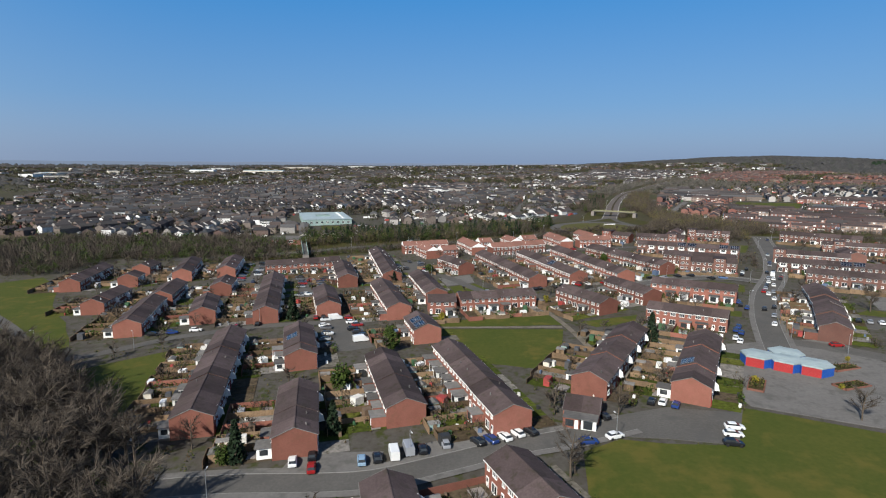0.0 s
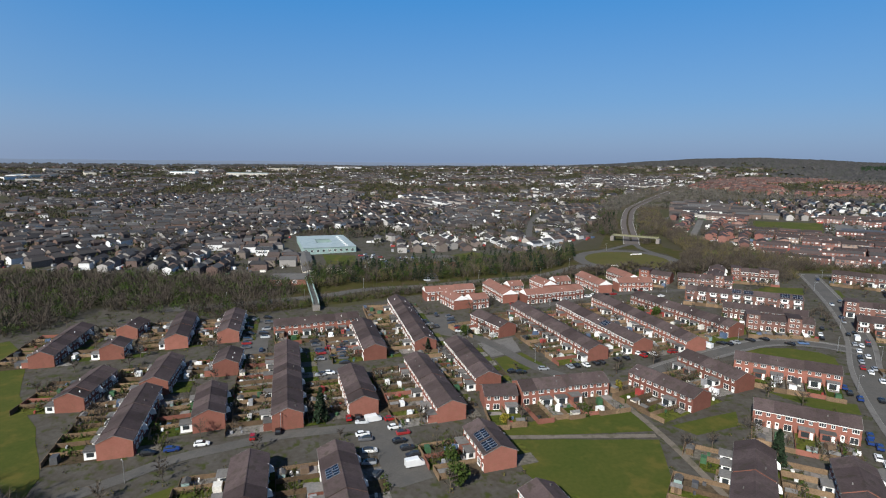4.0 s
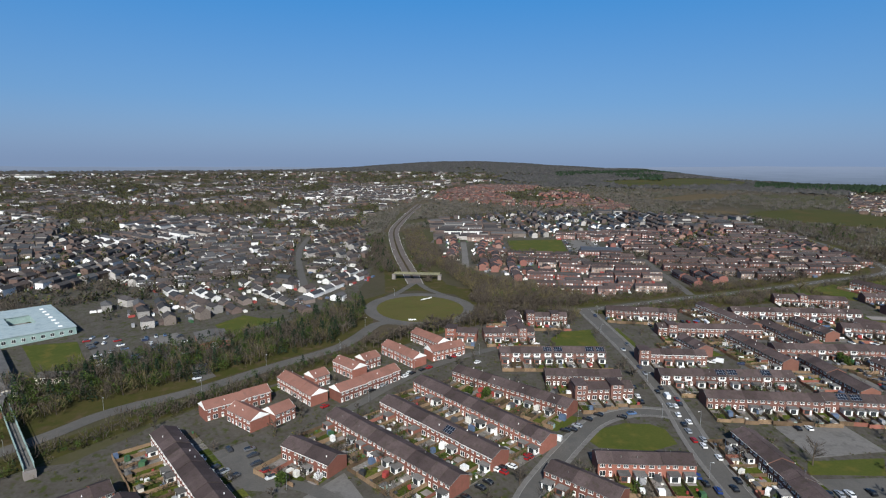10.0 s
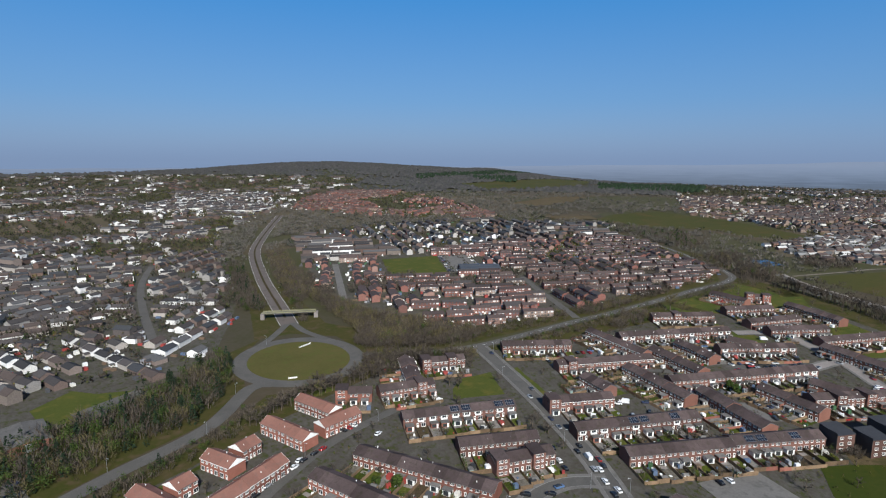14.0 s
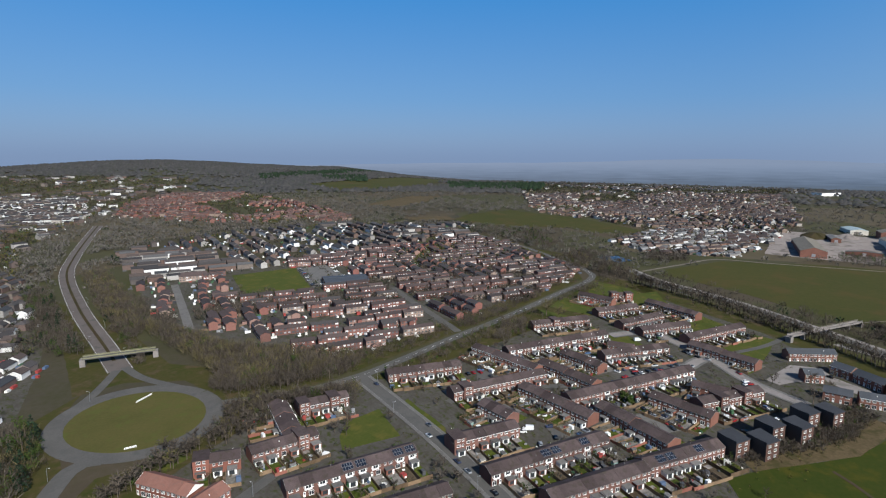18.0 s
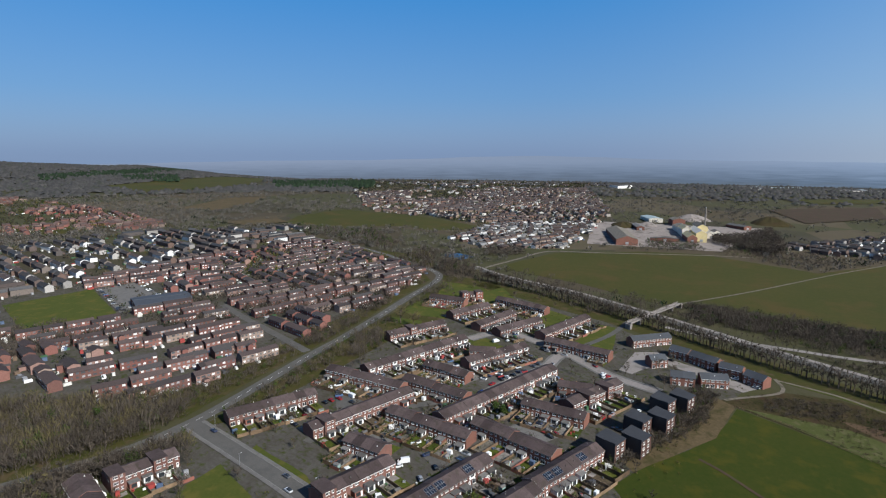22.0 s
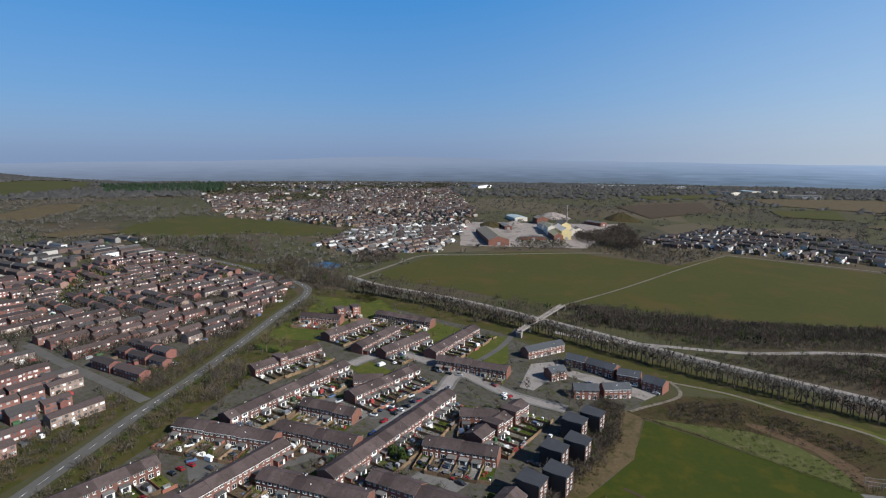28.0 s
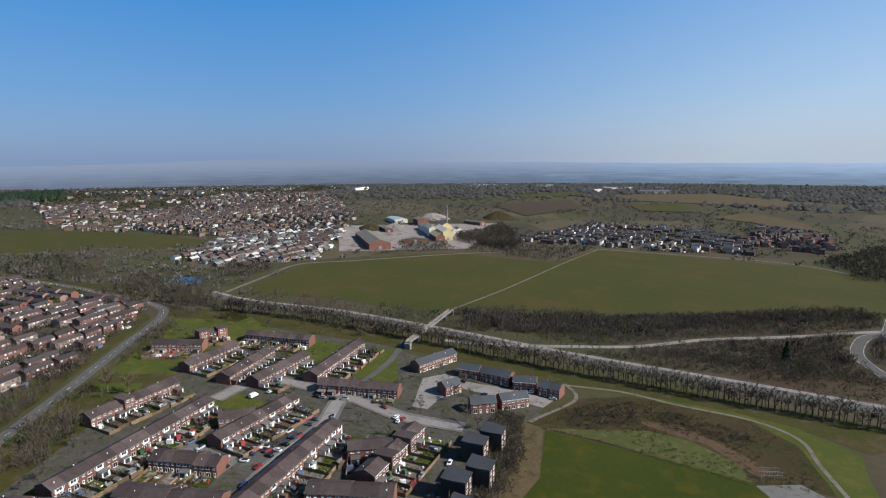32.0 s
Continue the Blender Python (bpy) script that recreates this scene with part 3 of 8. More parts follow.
sheet([(740, 610), (710, 538), (661, 466), (647, 414), (621, 380), (592, 372), (602, 407), (662, 496), (706, 572)], M_MEADOW, "roadside_grass", "rough grass verge below the sloping pasture", 0.05, category="grass")
sheet([(1031, 199), (1031, -78), (785, 41), (791, 208)], M_SAND, "works_yard", "pale stony yard of the brickworks", 0.2, category="yard")
sheet([(-100, 350), (-60, 372), (-24, 380), (11, 392), (52, 405), (84, 432), (97, 470), (125, 500), (60, 470), (0, 445), (-60, 440), (-110, 425)], M_MEADOW, "roadside_grass", "rough green bank above the curving road", 0.045, category="grass")
sheet([(-150, 322), (-90, 345), (-60, 358), (-24, 366), (11, 378), (52, 390), (88, 414), (120, 402), (150, 418), (190, 394), (150, 398), (112, 392), (62, 380), (12, 366), (-40, 352), (-100, 326)], M_MEADOW, "roadside_grass", "rough green bank below the curving road", 0.045, category="grass")
sheet([(120, 500), (160, 600), (205, 740), (200, 600), (175, 500), (215, 400), (190, 408), (160, 430), (165, 470), (145, 495)], M_MEADOW, "roadside_grass", "rough grass beside the dual carriageway", 0.045, category="grass")
sheet([(-6, 476), (14, 489), (23, 476), (47, 464), (40, 455), (10, 440), (-4, 458)], M_GRASS, "lawn", "lawn round the grey hard court", 0.08, category="grass")
sheet([(106, 407), (119, 412), (118, 396), (106, 395)], M_GRASS, "lawn", "lawn beside the flats near the roundabout", 0.08, category="grass")
sheet([(-24, 352), (12, 364), (60, 376), (64, 372), (40, 372), (12, 358), (-24, 346)], M_GRASS, "lawn", "lawn behind the salmon-roofed flats", 0.08, category="grass")
sheet([(346, 190), (380, 178), (384, 162), (372, 157), (356, 135), (339, 117), (332, 126), (345, 139), (363, 161), (352, 175), (342, 183)], M_CONC, "yard", "pale concrete court between slate-roofed houses", 0.11, category="yard")
YARDS, COURTS = [], []
for pts, label in (
    ([(39, 113), (41, 123), (54, 127), (67, 124), (71, 125), (62, 109), (48, 112)], "tarmac turning circle"),
    ([(74, 137), (90, 171), (126, 175), (127, 151), (97, 115), (74, 127)], "grey paved yard round the kiosk"),
    ([(-45, 207), (-32, 204), (-22, 172), (-30, 168), (-40, 172)], "tarmac parking court"),
    ([(-76, 287), (-60, 293), (-53, 238), (-62, 234)], "tarmac parking court between terraces"),
    ([(-98, 262), (-113, 314), (-100, 309), (-89, 264)], "tarmac parking strip"),
    ([(-32, 312), (-12, 316), (-6, 276), (-18, 284)], "tarmac parking court by the salmon roofs"),
    ([(-2, 271), (14, 278), (15, 260.5), (2, 254.5)], "grey hard court"),
    ([(176, 228), (202, 216), (194, 197), (166, 207)], "bare grey car park"),
    ([(151, 200), (175, 188), (156, 178), (136, 190)], "tarmac car park with bays"),
) + (
    ([(-32, 99), (-30, 108), (-12, 108), (-12, 101)], "concrete parking bays"),
    ([(-8, 102), (-4, 111), (18, 119), (24, 115), (10, 107)], "concrete parking bays"),
    ([(226, 300), (236, 306), (262, 288), (252, 276)], "grey parking court behind the terrace"),
    ([(262, 236), (278, 228), (272, 216), (256, 226)], "pale concrete parking court"),
    ([(306, 250), (318, 262), (336, 250), (322, 236)], "tarmac parking court"),
    ([(408, 634), (440, 618), (405, 560), (356, 558)], "grey school yard beside the field"),
    ([(248, 300), (257, 289), (232, 256), (210, 262)], "tarmac parking court behind the terrace"),
    ([(286, 347), (302, 329), (274, 317), (252, 329)], "tarmac parking court with red cars"),
    ([(255, 248), (266, 240), (257, 221), (243, 233)], "pale concrete parking court between gardens"),
    ([(306, 232), (314, 219), (299, 210), (291, 221)], "grey garage court between gardens"),
    ([(335, 256), (359, 246), (344, 234), (309, 254), (306, 268)], "tarmac parking court beside the long terrace"),
) + (
    ([(317, 305), (336, 294), (311, 268), (295, 278)], "pale concrete parking court"),
    ([(8, 458), (40, 468), (44, 460), (13, 444)], "tarmac ball court with posts"),
    ([(-26, 410), (-19, 410), (-15, 388), (-24, 384)], "tarmac car park behind the belt"),
    ([(-78, 486), (-61, 479), (-46, 428), (-65, 424)], "tarmac school car park"),
    ([(-48, 469), (-28, 470), (-17, 431), (-36, 423)], "pale school car park with marked bays"),

):
    YARDS.append(pts)
    if "parking" in label or "school" in label or "behind" in label:
        COURTS.append(pts)
    sheet(pts, M_TARMAC if "tarmac" in label else M_PAVE, "yard", label, 0.11, soft=False, category="yard")

# roads
road([(106, 173), (118, 168), (140, 148), (160, 130)], 7, "tarmac road past the kiosk yard", kerb=False, z=0.135)
road([(-62, 94), (-50, 96), (-38, 97), (-25, 97), (-13, 98), (0, 103), (14, 109), (27, 113), (42, 119)], 6.2, "grey tarmac estate street with parked cars")
road([(-178, 214), (-152, 192), (-132, 171), (-117, 163), (-104, 172), (-92, 183), (-80, 189), (-66, 195), (-45, 199), (-34, 203)], 4.6, "grey tarmac lane between terraces", kerb=False)
road([(100, 158), (106, 172), (119, 200), (137, 232), (162, 268), (186, 311), (207, 355), (222, 388)], 7.4, "grey tarmac through road lined with parked cars")
road([(58, 234), (68, 241), (94, 255), (118, 265), (138, 263), (151, 252)], 6.0, "curved tarmac street with parked cars")
road([(-20, 290), (0, 276), (20, 240), (44, 226), (62, 238)], 5.0, "tarmac access street past the hard court", kerb=False)
road([(20, 318), (36, 326), (60, 339), (91, 351), (128, 356)], 5.0, "tarmac street past the salmon-roofed flats", kerb=False)
road([(104, 478), (128, 494), (152, 516)], 5.0, "tarmac slip road to the dual carriageway", kerb=False)
road([(157, 517), (154, 492), (158, 462)], 5.0, "tarmac slip road from the dual carriageway", kerb=False)
road([(322, 382), (350, 425), (372, 460), (398, 497)], 6.0, "tarmac side street into the brick estate", kerb=False)
road([(220, 546), (256, 610), (292, 675)], 6.5, "pale tarmac street between brick rows", M_PAVE, kerb=False)
road([(70, 547), (86, 630), (108, 717), (140, 800)], 6.0, "tarmac suburban street", kerb=False)
road([(152, 433), (190, 404), (222, 391), (256, 385), (311, 378), (352, 371), (408, 364), (460, 359), (530, 351), (567, 364), (612, 414), (677, 501), (758, 658)], 7.2, "grey two-lane main road", dashes=True, kerb=False)
DUAL = [(153, 514), (159, 532), (170, 565), (203, 665), (253, 793), (302, 883), (380, 1010), (453, 1125)]
M_DUAL = surf("brown_tarmac", (0.120, 0.102, 0.092), (0.150, 0.130, 0.118), 2.0, 0.05, 0.9, third=(0.105, 0.094, 0.086))
road(DUAL, 14, "brown-grey dual carriageway running to the hill", M_DUAL, kerb=False, edge=0.6)
tagged(mesh("median", *strip(smooth(DUAL[1:]), 2.0, 0.35), M_ROUGH), "brown grassed strip between the carriageways", "median", kind="structure")
road([(97, 425), (85, 428), (52, 400), (11, 387), (-24, 375), (-60, 368), (-90, 352), (-160, 330)], 8, "grey road curving from the roundabout", kerb=False)
ring = [(125 + 34 * math.cos(a), 448 + 37 * math.sin(a)) for a in [k * math.pi / 12 for k in range(25)]]
road(ring, 9, "grey tarmac ring of the roundabout", kerb=False)
road([(600, 330), (563, 292), (517, 219), (453, 144), (397, 84), (355, 33), (320, -10), (270, -70)], 8.5, "grey main road lined with bare trees", kerb=False)
tagged(mesh("verge_strip", *strip(smooth([(600, 330), (563, 292), (517, 219), (453, 144), (397, 84), (355, 33), (320, -10), (270, -70)]), 4.2, 0.20, 6.4), M_CONC), "pale concrete strip along the main road", "road", kind="structure")
road([(440, 152), (427, 127), (413, 77), (404, 30), (407, -25), (401, -89), (400, -137), (398, -168)], 5, "pale slip road through scrub", M_CONC, kerb=False)
road([(420, -200), (395, -165), (388, -137), (362, -102), (328, -84)], 8, "curving slip road", kerb=False, edge=0.5)
road([(291, 261), (312, 250), (334, 234), (362, 222), (336, 196), (320, 170)], 6, "pale concrete estate road", M_CONC)
road([(374, 287), (394, 263), (366, 222)], 6.5, "pale concrete estate road end", M_CONC)
road([(222, 330), (250, 318), (291, 261)], 5, "tarmac back street", kerb=False)
road([(366, 222), (404, 196), (430, 184), (446, 178)], 4, "tarmac lane to the footbridge", kerb=False)
for pts, label in (
    ([(-3, 191), (42, 190)], "straight worn footpath across the green"),
    ([(40, 211), (44, 189), (47, 160)], "footpath along the green"),
    ([(357, 103), (338, 105), (323, 131), (319, 138)], "footpath fork in rough grass"),
    ([(355, 103), (341, 77), (321, 57), (299, 32), (279, 25), (260, 34), (239, 43)], "winding footpath in rough grass"),
    ([(254, 162), (247, 155), (239, 149), (228, 140), (215, 120)], "worn dirt track over the turf"),
    ([(511, 130), (572, 61), (676, -45), (751, -127)], "thin straight field path"),
    ([(751, -127), (681, -236), (624, -305), (568, -324)], "pale track along the field edge"),
    ([(600, 315), (659, 286), (716, 255), (726, 198), (749, 72), (752, 13)], "pale track along the field edge"),
):
    road(pts, 2.0 if "path" in label else 1.6 if "dirt" in label else 4.0, label, M_HEATH if "dirt" in label else M_PATH, kerb=False, name="footpath", z=0.17)

# ---- building kit ----
MESHES = {}


def box_data(key, boxes, mats):
    """Shared mesh of boxes (x0, y0, z0, x1, y1, z1, slot)."""
    if key not in MESHES:
        vs, fs, sl = [], [], []
        for x0, y0, z0, x1, y1, z1, s in boxes:
            n = len(vs)
            vs += [(x0, y0, z0), (x1, y0, z0), (x1, y1, z0), (x0, y1, z0), (x0, y0, z1), (x1, y0, z1), (x1, y1, z1), (x0, y1, z1)]
            fs += [(n, n + 3, n + 2, n + 1), (n + 4, n + 5, n + 6, n + 7), (n, n + 1, n + 5, n + 4), (n + 1, n + 2, n + 6, n + 5), (n + 2, n + 3, n + 7, n + 6), (n + 3, n, n + 4, n + 7)]
            sl += [s] * 6
        me = bpy.data.meshes.new(key)
        me.from_pydata(vs, [], fs)
        for m in mats:
            me.materials.append(m)
        me.polygons.foreach_set("material_index", sl)
        MESHES[key] = me
    return MESHES[key]


def put(name, me, parent, loc=(0, 0, 0), turn=0.0, scale=(1, 1, 1), label=""):
    ob = new(name, me)
    ob.parent = parent
    ob.location, ob.rotation_euler, ob.scale = loc, (0, 0, turn), scale
    if label:
        ob["label"] = label
    return ob


def base(name, x, y, turn, label, category, group="", z=None):
    e = new(name)
    e.location, e.rotation_euler = (x, y, rise(x, y) if z is None else z), (0, 0, turn)
    e.empty_display_size = 0.5
    return tagged(e, label, category, group)


def pane_data(key, w, h, mull=1, frame_mat=None):
    """A window facing -y in one piece: frame and mullions, panes set back in them, and a sill below."""
    f, out, back = 0.07, -0.07, 0.0
    xs, solid = [-w / 2, -w / 2 + f], [True]
    for k in range(mull):
        x = -w / 2 + w * (k + 1) / (mull + 1)
        xs += [x - 0.035, x + 0.035]
        solid += [False, True]
    xs += [w / 2 - f, w / 2]
    solid += [False, True]
    zs_ = [0, f, h - f, h]
    vs, fs, sl, at = [], [], [], {}

    def v(x, y, z):
        q = (round(x, 4), round(y, 4), round(z, 4))
        if q not in at:
            at[q] = len(vs)
            vs.append(q)
        return at[q]

    def quad(a, b, c, d, slot=0):
        fs.append((v(*a), v(*b), v(*c), v(*d)))
        sl.append(slot)

    for i in range(len(xs) - 1):
        x0, x1 = xs[i], xs[i + 1]
        for j in range(3):
            z0, z1 = zs_[j], zs_[j + 1]
            if solid[i] or j != 1:
                quad((x0, out, z0), (x1, out, z0), (x1, out, z1), (x0, out, z1))
            else:
                quad((x0, back, z0), (x1, back, z0), (x1, back, z1), (x0, back, z1), 1)
                quad((x0, out, z0), (x1, out, z0), (x1, back, z0), (x0, back, z0))
                quad((x0, back, z1), (x1, back, z1), (x1, out, z1), (x0, out, z1))
                quad((x0, out, z0), (x0, back, z0), (x0, back, z1), (x0, out, z1))
                quad((x1, back, z0), (x1, out, z0), (x1, out, z1), (x1, back, z1))
        quad((x0, out, h), (x1, out, h), (x1, 0.06, h), (x0, 0.06, h))
        quad((x0, -0.15, 0), (x1, -0.15, 0), (x1, out, 0), (x0, out, 0))
        quad((x0, -0.15, -0.07), (x1, -0.15, -0.07), (x1, -0.15, 0), (x0, -0.15, 0))
    for x in (-w / 2, w / 2):
        for j in range(3):
            quad((x, 0.06, zs_[j]), (x, out, zs_[j]), (x, out, zs_[j + 1]), (x, 0.06, zs_[j + 1]))
    me = bpy.data.meshes.new(key)
    me.from_pydata(vs, [], fs)
    for m in (frame_mat or M_WHITE, M_GLASS):
        me.materials.append(m)
    me.polygons.foreach_set("material_index", sl)
    MESHES[key] = me
    return me


WIN_A = pane_data("window_wide", 1.75, 1.15, 2)
WIN_B = pane_data("window_small", 1.0, 1.1, 1)
WIN_C = pane_data("window_patio", 2.0, 1.9, 1)
DOOR_W = box_data("door_white", [(-0.48, -0.07, 0, 0.48, 0.05, 2.05, 0), (-0.3, -0.09, 1.1, 0.3, -0.06, 1.8, 1)], [M_WHITE, M_GLASS])
DOOR_R = box_data("door_dark", [(-0.48, -0.07, 0, 0.48, 0.05, 2.05, 0), (-0.3, -0.09, 1.1, 0.3, -0.06, 1.8, 1)], [M_RED, M_GLASS])
EXT_W = box_data("extension_white", [(-1.7, -3.0, -1.0, 1.7, 0.1, 2.35, 0), (-1.2, -3.06, 0.15, 0.9, -2.98, 2.05, 1), (1.68, -2.4, 0.8, 1.74, -0.8, 2.0, 1)], [M_WHITE, M_GLASS])
EXT_B = box_data("extension_brick", [(-1.9, -3.2, -1.0, 1.9, 0.1, 2.4, 0), (-1.3, -3.26, 0.5, 0.6, -3.18, 2.0, 1), (0.8, -3.26, 0.0, 1.6, -3.18, 2.05, 2)], [M_BRICK, M_GLASS, M_WHITE])
EXT_ROOF = box_data("extension_roof", [(-2.0, -3.4, 2.36, 2.0, 0.05, 2.5, 0)], [M_FELT])
FIN = {}


def fin_data():
    """White wing wall that juts out under the eaves between two front doors."""
    if not FIN:
        vs = [(-0.12, 0, 0), (0.12, 0, 0), (0.12, 0, 2.6), (-0.12, 0, 2.6), (-0.12, -1.5, 0.2), (0.12, -1.5, 0.2), (0.12, -1.2, 1.6), (-0.12, -1.2, 1.6)]
        me = bpy.data.meshes.new("wing_wall")
        me.from_pydata(vs, [], [(0, 1, 5, 4), (1, 2, 6, 5), (2, 3, 7, 6), (3, 0, 4, 7), (4, 5, 6, 7), (3, 2, 1, 0)])
        me.materials.append(M_WHITE)
        FIN[0] = me
    return FIN[0]


SOLAR = box_data("solar_panel", [(-0.5, -0.8, 0, 0.5, 0.8, 0.06, 0), (-0.45, -0.75, 0.058, 0.45, 0.75, 0.066, 1)], [M_STEEL, M_SOLAR])
PANEL_W = box_data("white_bay", [(-1.5, -0.14, 2.5, 1.5, 0.1, 4.62, 0), (-1.0, -0.17, 3.3, -0.06, -0.13, 4.4, 1), (0.06, -0.17, 3.3, 1.0, -0.13, 4.4, 1)], [M_WHITE, M_GLASS])
STACK = box_data("roof_vent", [(-0.12, -0.12, 0, 0.12, 0.12, 0.55, 0)], [M_FELT])


def shell(n, w, depth, eave, pitch, zs):
    """Walls of n dwellings side by side along x, stepping with the heights zs, as one skin."""
    h, L = depth / 2, n * w
    sec = lambda x, z: [(x, -h, -2.5), (x, h, -2.5), (x, h, z + eave), (x, 0, z + eave + pitch - 0.05), (x, -h, z + eave)]
    vs, fs = sec(-L / 2, zs[0]), [(4, 3, 2, 1, 0)]
    for k in range(n):
        x1 = -L / 2 + (k + 1) * w
        b = len(vs) - 5
        vs += sec(x1, zs[k])
        fs += [(b, b + 5, b + 9, b + 4), (b + 1, b + 2, b + 7, b + 6)]
        if k < n - 1 and zs[k + 1] != zs[k]:
            b = len(vs) - 5
            vs += sec(x1, zs[k + 1])
            fs += [(b + 2, b + 3, b + 8, b + 7), (b + 3, b + 4, b + 9, b + 8)]
    b = len(vs) - 5
    fs.append((b, b + 1, b + 2, b + 3, b + 4))
    return vs, fs


def roof_data(w, depth, pitch, mat, over=0.3, e0=0.0, e1=0.0, thick=0.14):
    """One dwelling's roof as a bent slab with a ridge cap, its eaves at z = 0."""
    key = "roof_%.2f_%.1f_%.1f_%s_%.2f_%.2f" % (w, depth, pitch, mat.name, e0, e1)
    if key not in MESHES:
        h, s = depth / 2, over * pitch / (depth / 2)
        prof = [(-h - over, -s), (-h - over, -s + thick), (-0.16, pitch + thick - 0.06), (-0.12, pitch + thick + 0.05), (0.12, pitch + thick + 0.05), (0.16, pitch + thick - 0.06), (h + over, -s + thick), (h + over, -s), (0, pitch)]
        m = len(prof)
        vs = [(x, y, z) for x in (-w / 2 - e0, w / 2 + e1) for y, z in prof]
        fs = [(0, 1, 2, 8), (8, 2, 3, 4, 5), (8, 5, 6, 7)]
        fs += [tuple(i + m for i in f[::-1]) for f in fs]
        fs += [(i, i + m, (i + 1) % m + m, (i + 1) % m) for i in range(m)]
        me = bpy.data.meshes.new("roof")
        me.from_pydata(vs, [], fs)
        me.materials.append(mat)
        MESHES[key] = me
    return MESHES[key]


def terrace(ax, ay, bx, by, style="brick", detail=2, garden=True, depth=9.0, eave=4.8, pitch=1.85, towers=(), solar=(), group="terraces of the estate", unit=5.3, pale=0.0, dug=13.0):
    """A terrace whose ridge runs from a to b, with its windows, doors, rear extensions, garden plots, fences and sheds."""
    r = random.Random(int(ax * 13 + ay * 7 + bx))
    L = math.hypot(bx - ax, by - ay)
    turn = math.atan2(by - ay, bx - ax)
    deg = math.degrees(turn)
    back = -1 if -60 < deg < 45 or deg < -60 else 1
    if back == 1:
        turn += math.pi
    n = max(2, round(L / unit))
    w = L / n
    cx, cy = (ax + bx) / 2, (ay + by) / 2
    ux, uy = math.cos(turn), math.sin(turn)
    me_box = len(ROW_BOXES) - 1
    for k, q in enumerate(ROW_BOXES):
        if abs(q[0] - cx) < 0.01 and abs(q[1] - cy) < 0.01:
            me_box = k
    z0 = rise(cx, cy)
    step = n if n < 5 else 3 + r.randint(0, 1)
    zs = []
    for k in range(n):
        g = (k // step) * step + step / 2
        s = -L / 2 + g * w
        zs.append(round(rise(cx + ux * s, cy + uy * s) - z0, 2))
    wall_m = {"brick": M_BRICK, "brown": M_BRICKB, "pink": M_BRICK, "slate": M_BRICKB, "pale": M_CREAM}[style]
    if style == "brick" and cx > 120:
        wall_m = M_DULLBRICK
    roof_m = {"pink": M_PINK, "slate": M_SLATE}.get(style, M_ROOF)
    words = {"brick": "two-storey red brick terrace with brown tiled roof", "brown": "two-storey brown brick terrace with dark tiled roof", "pink": "brick flats with salmon tiled roof and white gables", "slate": "new brick houses with blue-grey slate roof", "pale": "pale rendered terrace with brown tiled roof"}[style]
    T = base("terraced_houses", cx, cy, turn, words + (", solar panels and gardens" if garden and solar else ", taller blocks and gardens" if garden and towers else " and garden plots" if garden else ""), "house", group, z0)
    mesh("wall", *shell(n, w, depth, eave, pitch, zs), wall_m, T)
    h = depth / 2
    roofs = []
    for k in range(n):
        e0 = 0.12 if k == 0 or zs[k - 1] != zs[k] else 0.0
        e1 = 0.12 if k == n - 1 or zs[k + 1] != zs[k] else 0.0
        roofs.append(put("roof", roof_data(w, depth, pitch, roof_m, 0.3, e0, e1), T, (-L / 2 + (k + 0.5) * w, 0, zs[k] + eave)))
    trim = M_WHITE if r.random() < 0.25 else M_FELT
    for sd in (-1, 1):
        bends = [(-L / 2, zs[0])]
        for k in range(1, n):
            if zs[k] != zs[k - 1]:
                bends += [(-L / 2 + k * w - 0.04, zs[k - 1]), (-L / 2 + k * w + 0.04, zs[k])]
        bends.append((L / 2, zs[-1]))
        y = sd * (h + 0.30)
        vs = [(x, y + dy, z + eave + dz) for x, z in bends for dy, dz in ((-0.07, -0.2), (0.07, -0.2), (0.07, -0.04), (-0.07, -0.04))]
        fs = [(3, 2, 1, 0), tuple(len(vs) - 4 + q for q in range(4))]
        fs += [(4 * a + q, 4 * a + (q + 1) % 4, 4 * a + 4 + (q + 1) % 4, 4 * a + 4 + q) for a in range(len(bends) - 1) for q in range(4)]
        mesh("gutter", vs, fs, trim, T)
    if style != "pink":
        for s in (-1, 1):
            x, zz = s * (L / 2 + 0.14), zs[0 if s < 0 else -1] + eave
            prof = ((-h - 0.31, -0.14), (0, pitch + 0.04), (h + 0.31, -0.14), (h + 0.31, -0.02), (0, pitch + 0.165), (-h - 0.31, -0.02))
            vs = [(x + d, y, zz + z) for d in (-0.03, 0.03) for y, z in prof]
            mesh("verge_board", vs, [(0, 1, 4, 5), (1, 2, 3, 4), (11, 10, 7, 6), (10, 9, 8, 7), (5, 4, 10, 11), (4, 3, 9, 10), (0, 6, 7, 1), (1, 7, 8, 2)], M_KERB, T)
    if style == "pink":
        for s in (-1, 1):
            x = s * (L / 2 + 0.17)
            zz = zs[0 if s < 0 else -1] + eave
            vs = [(x + d, y, z) for d in (-0.06, 0.06) for y, z in ((-h - 0.3, zz - 0.1), (0, zz + pitch + 0.16), (h + 0.3, zz - 0.1), (h * 0.5, zz - 0.1), (-h * 0.5, zz - 0.1))]
            mesh("gable_board", vs, [(0, 1, 2, 3, 4), (9, 8, 7, 6, 5), (0, 5, 6, 1), (1, 6, 7, 2), (2, 7, 8, 3), (4, 9, 5, 0)], M_WHITE, T)
    items = []
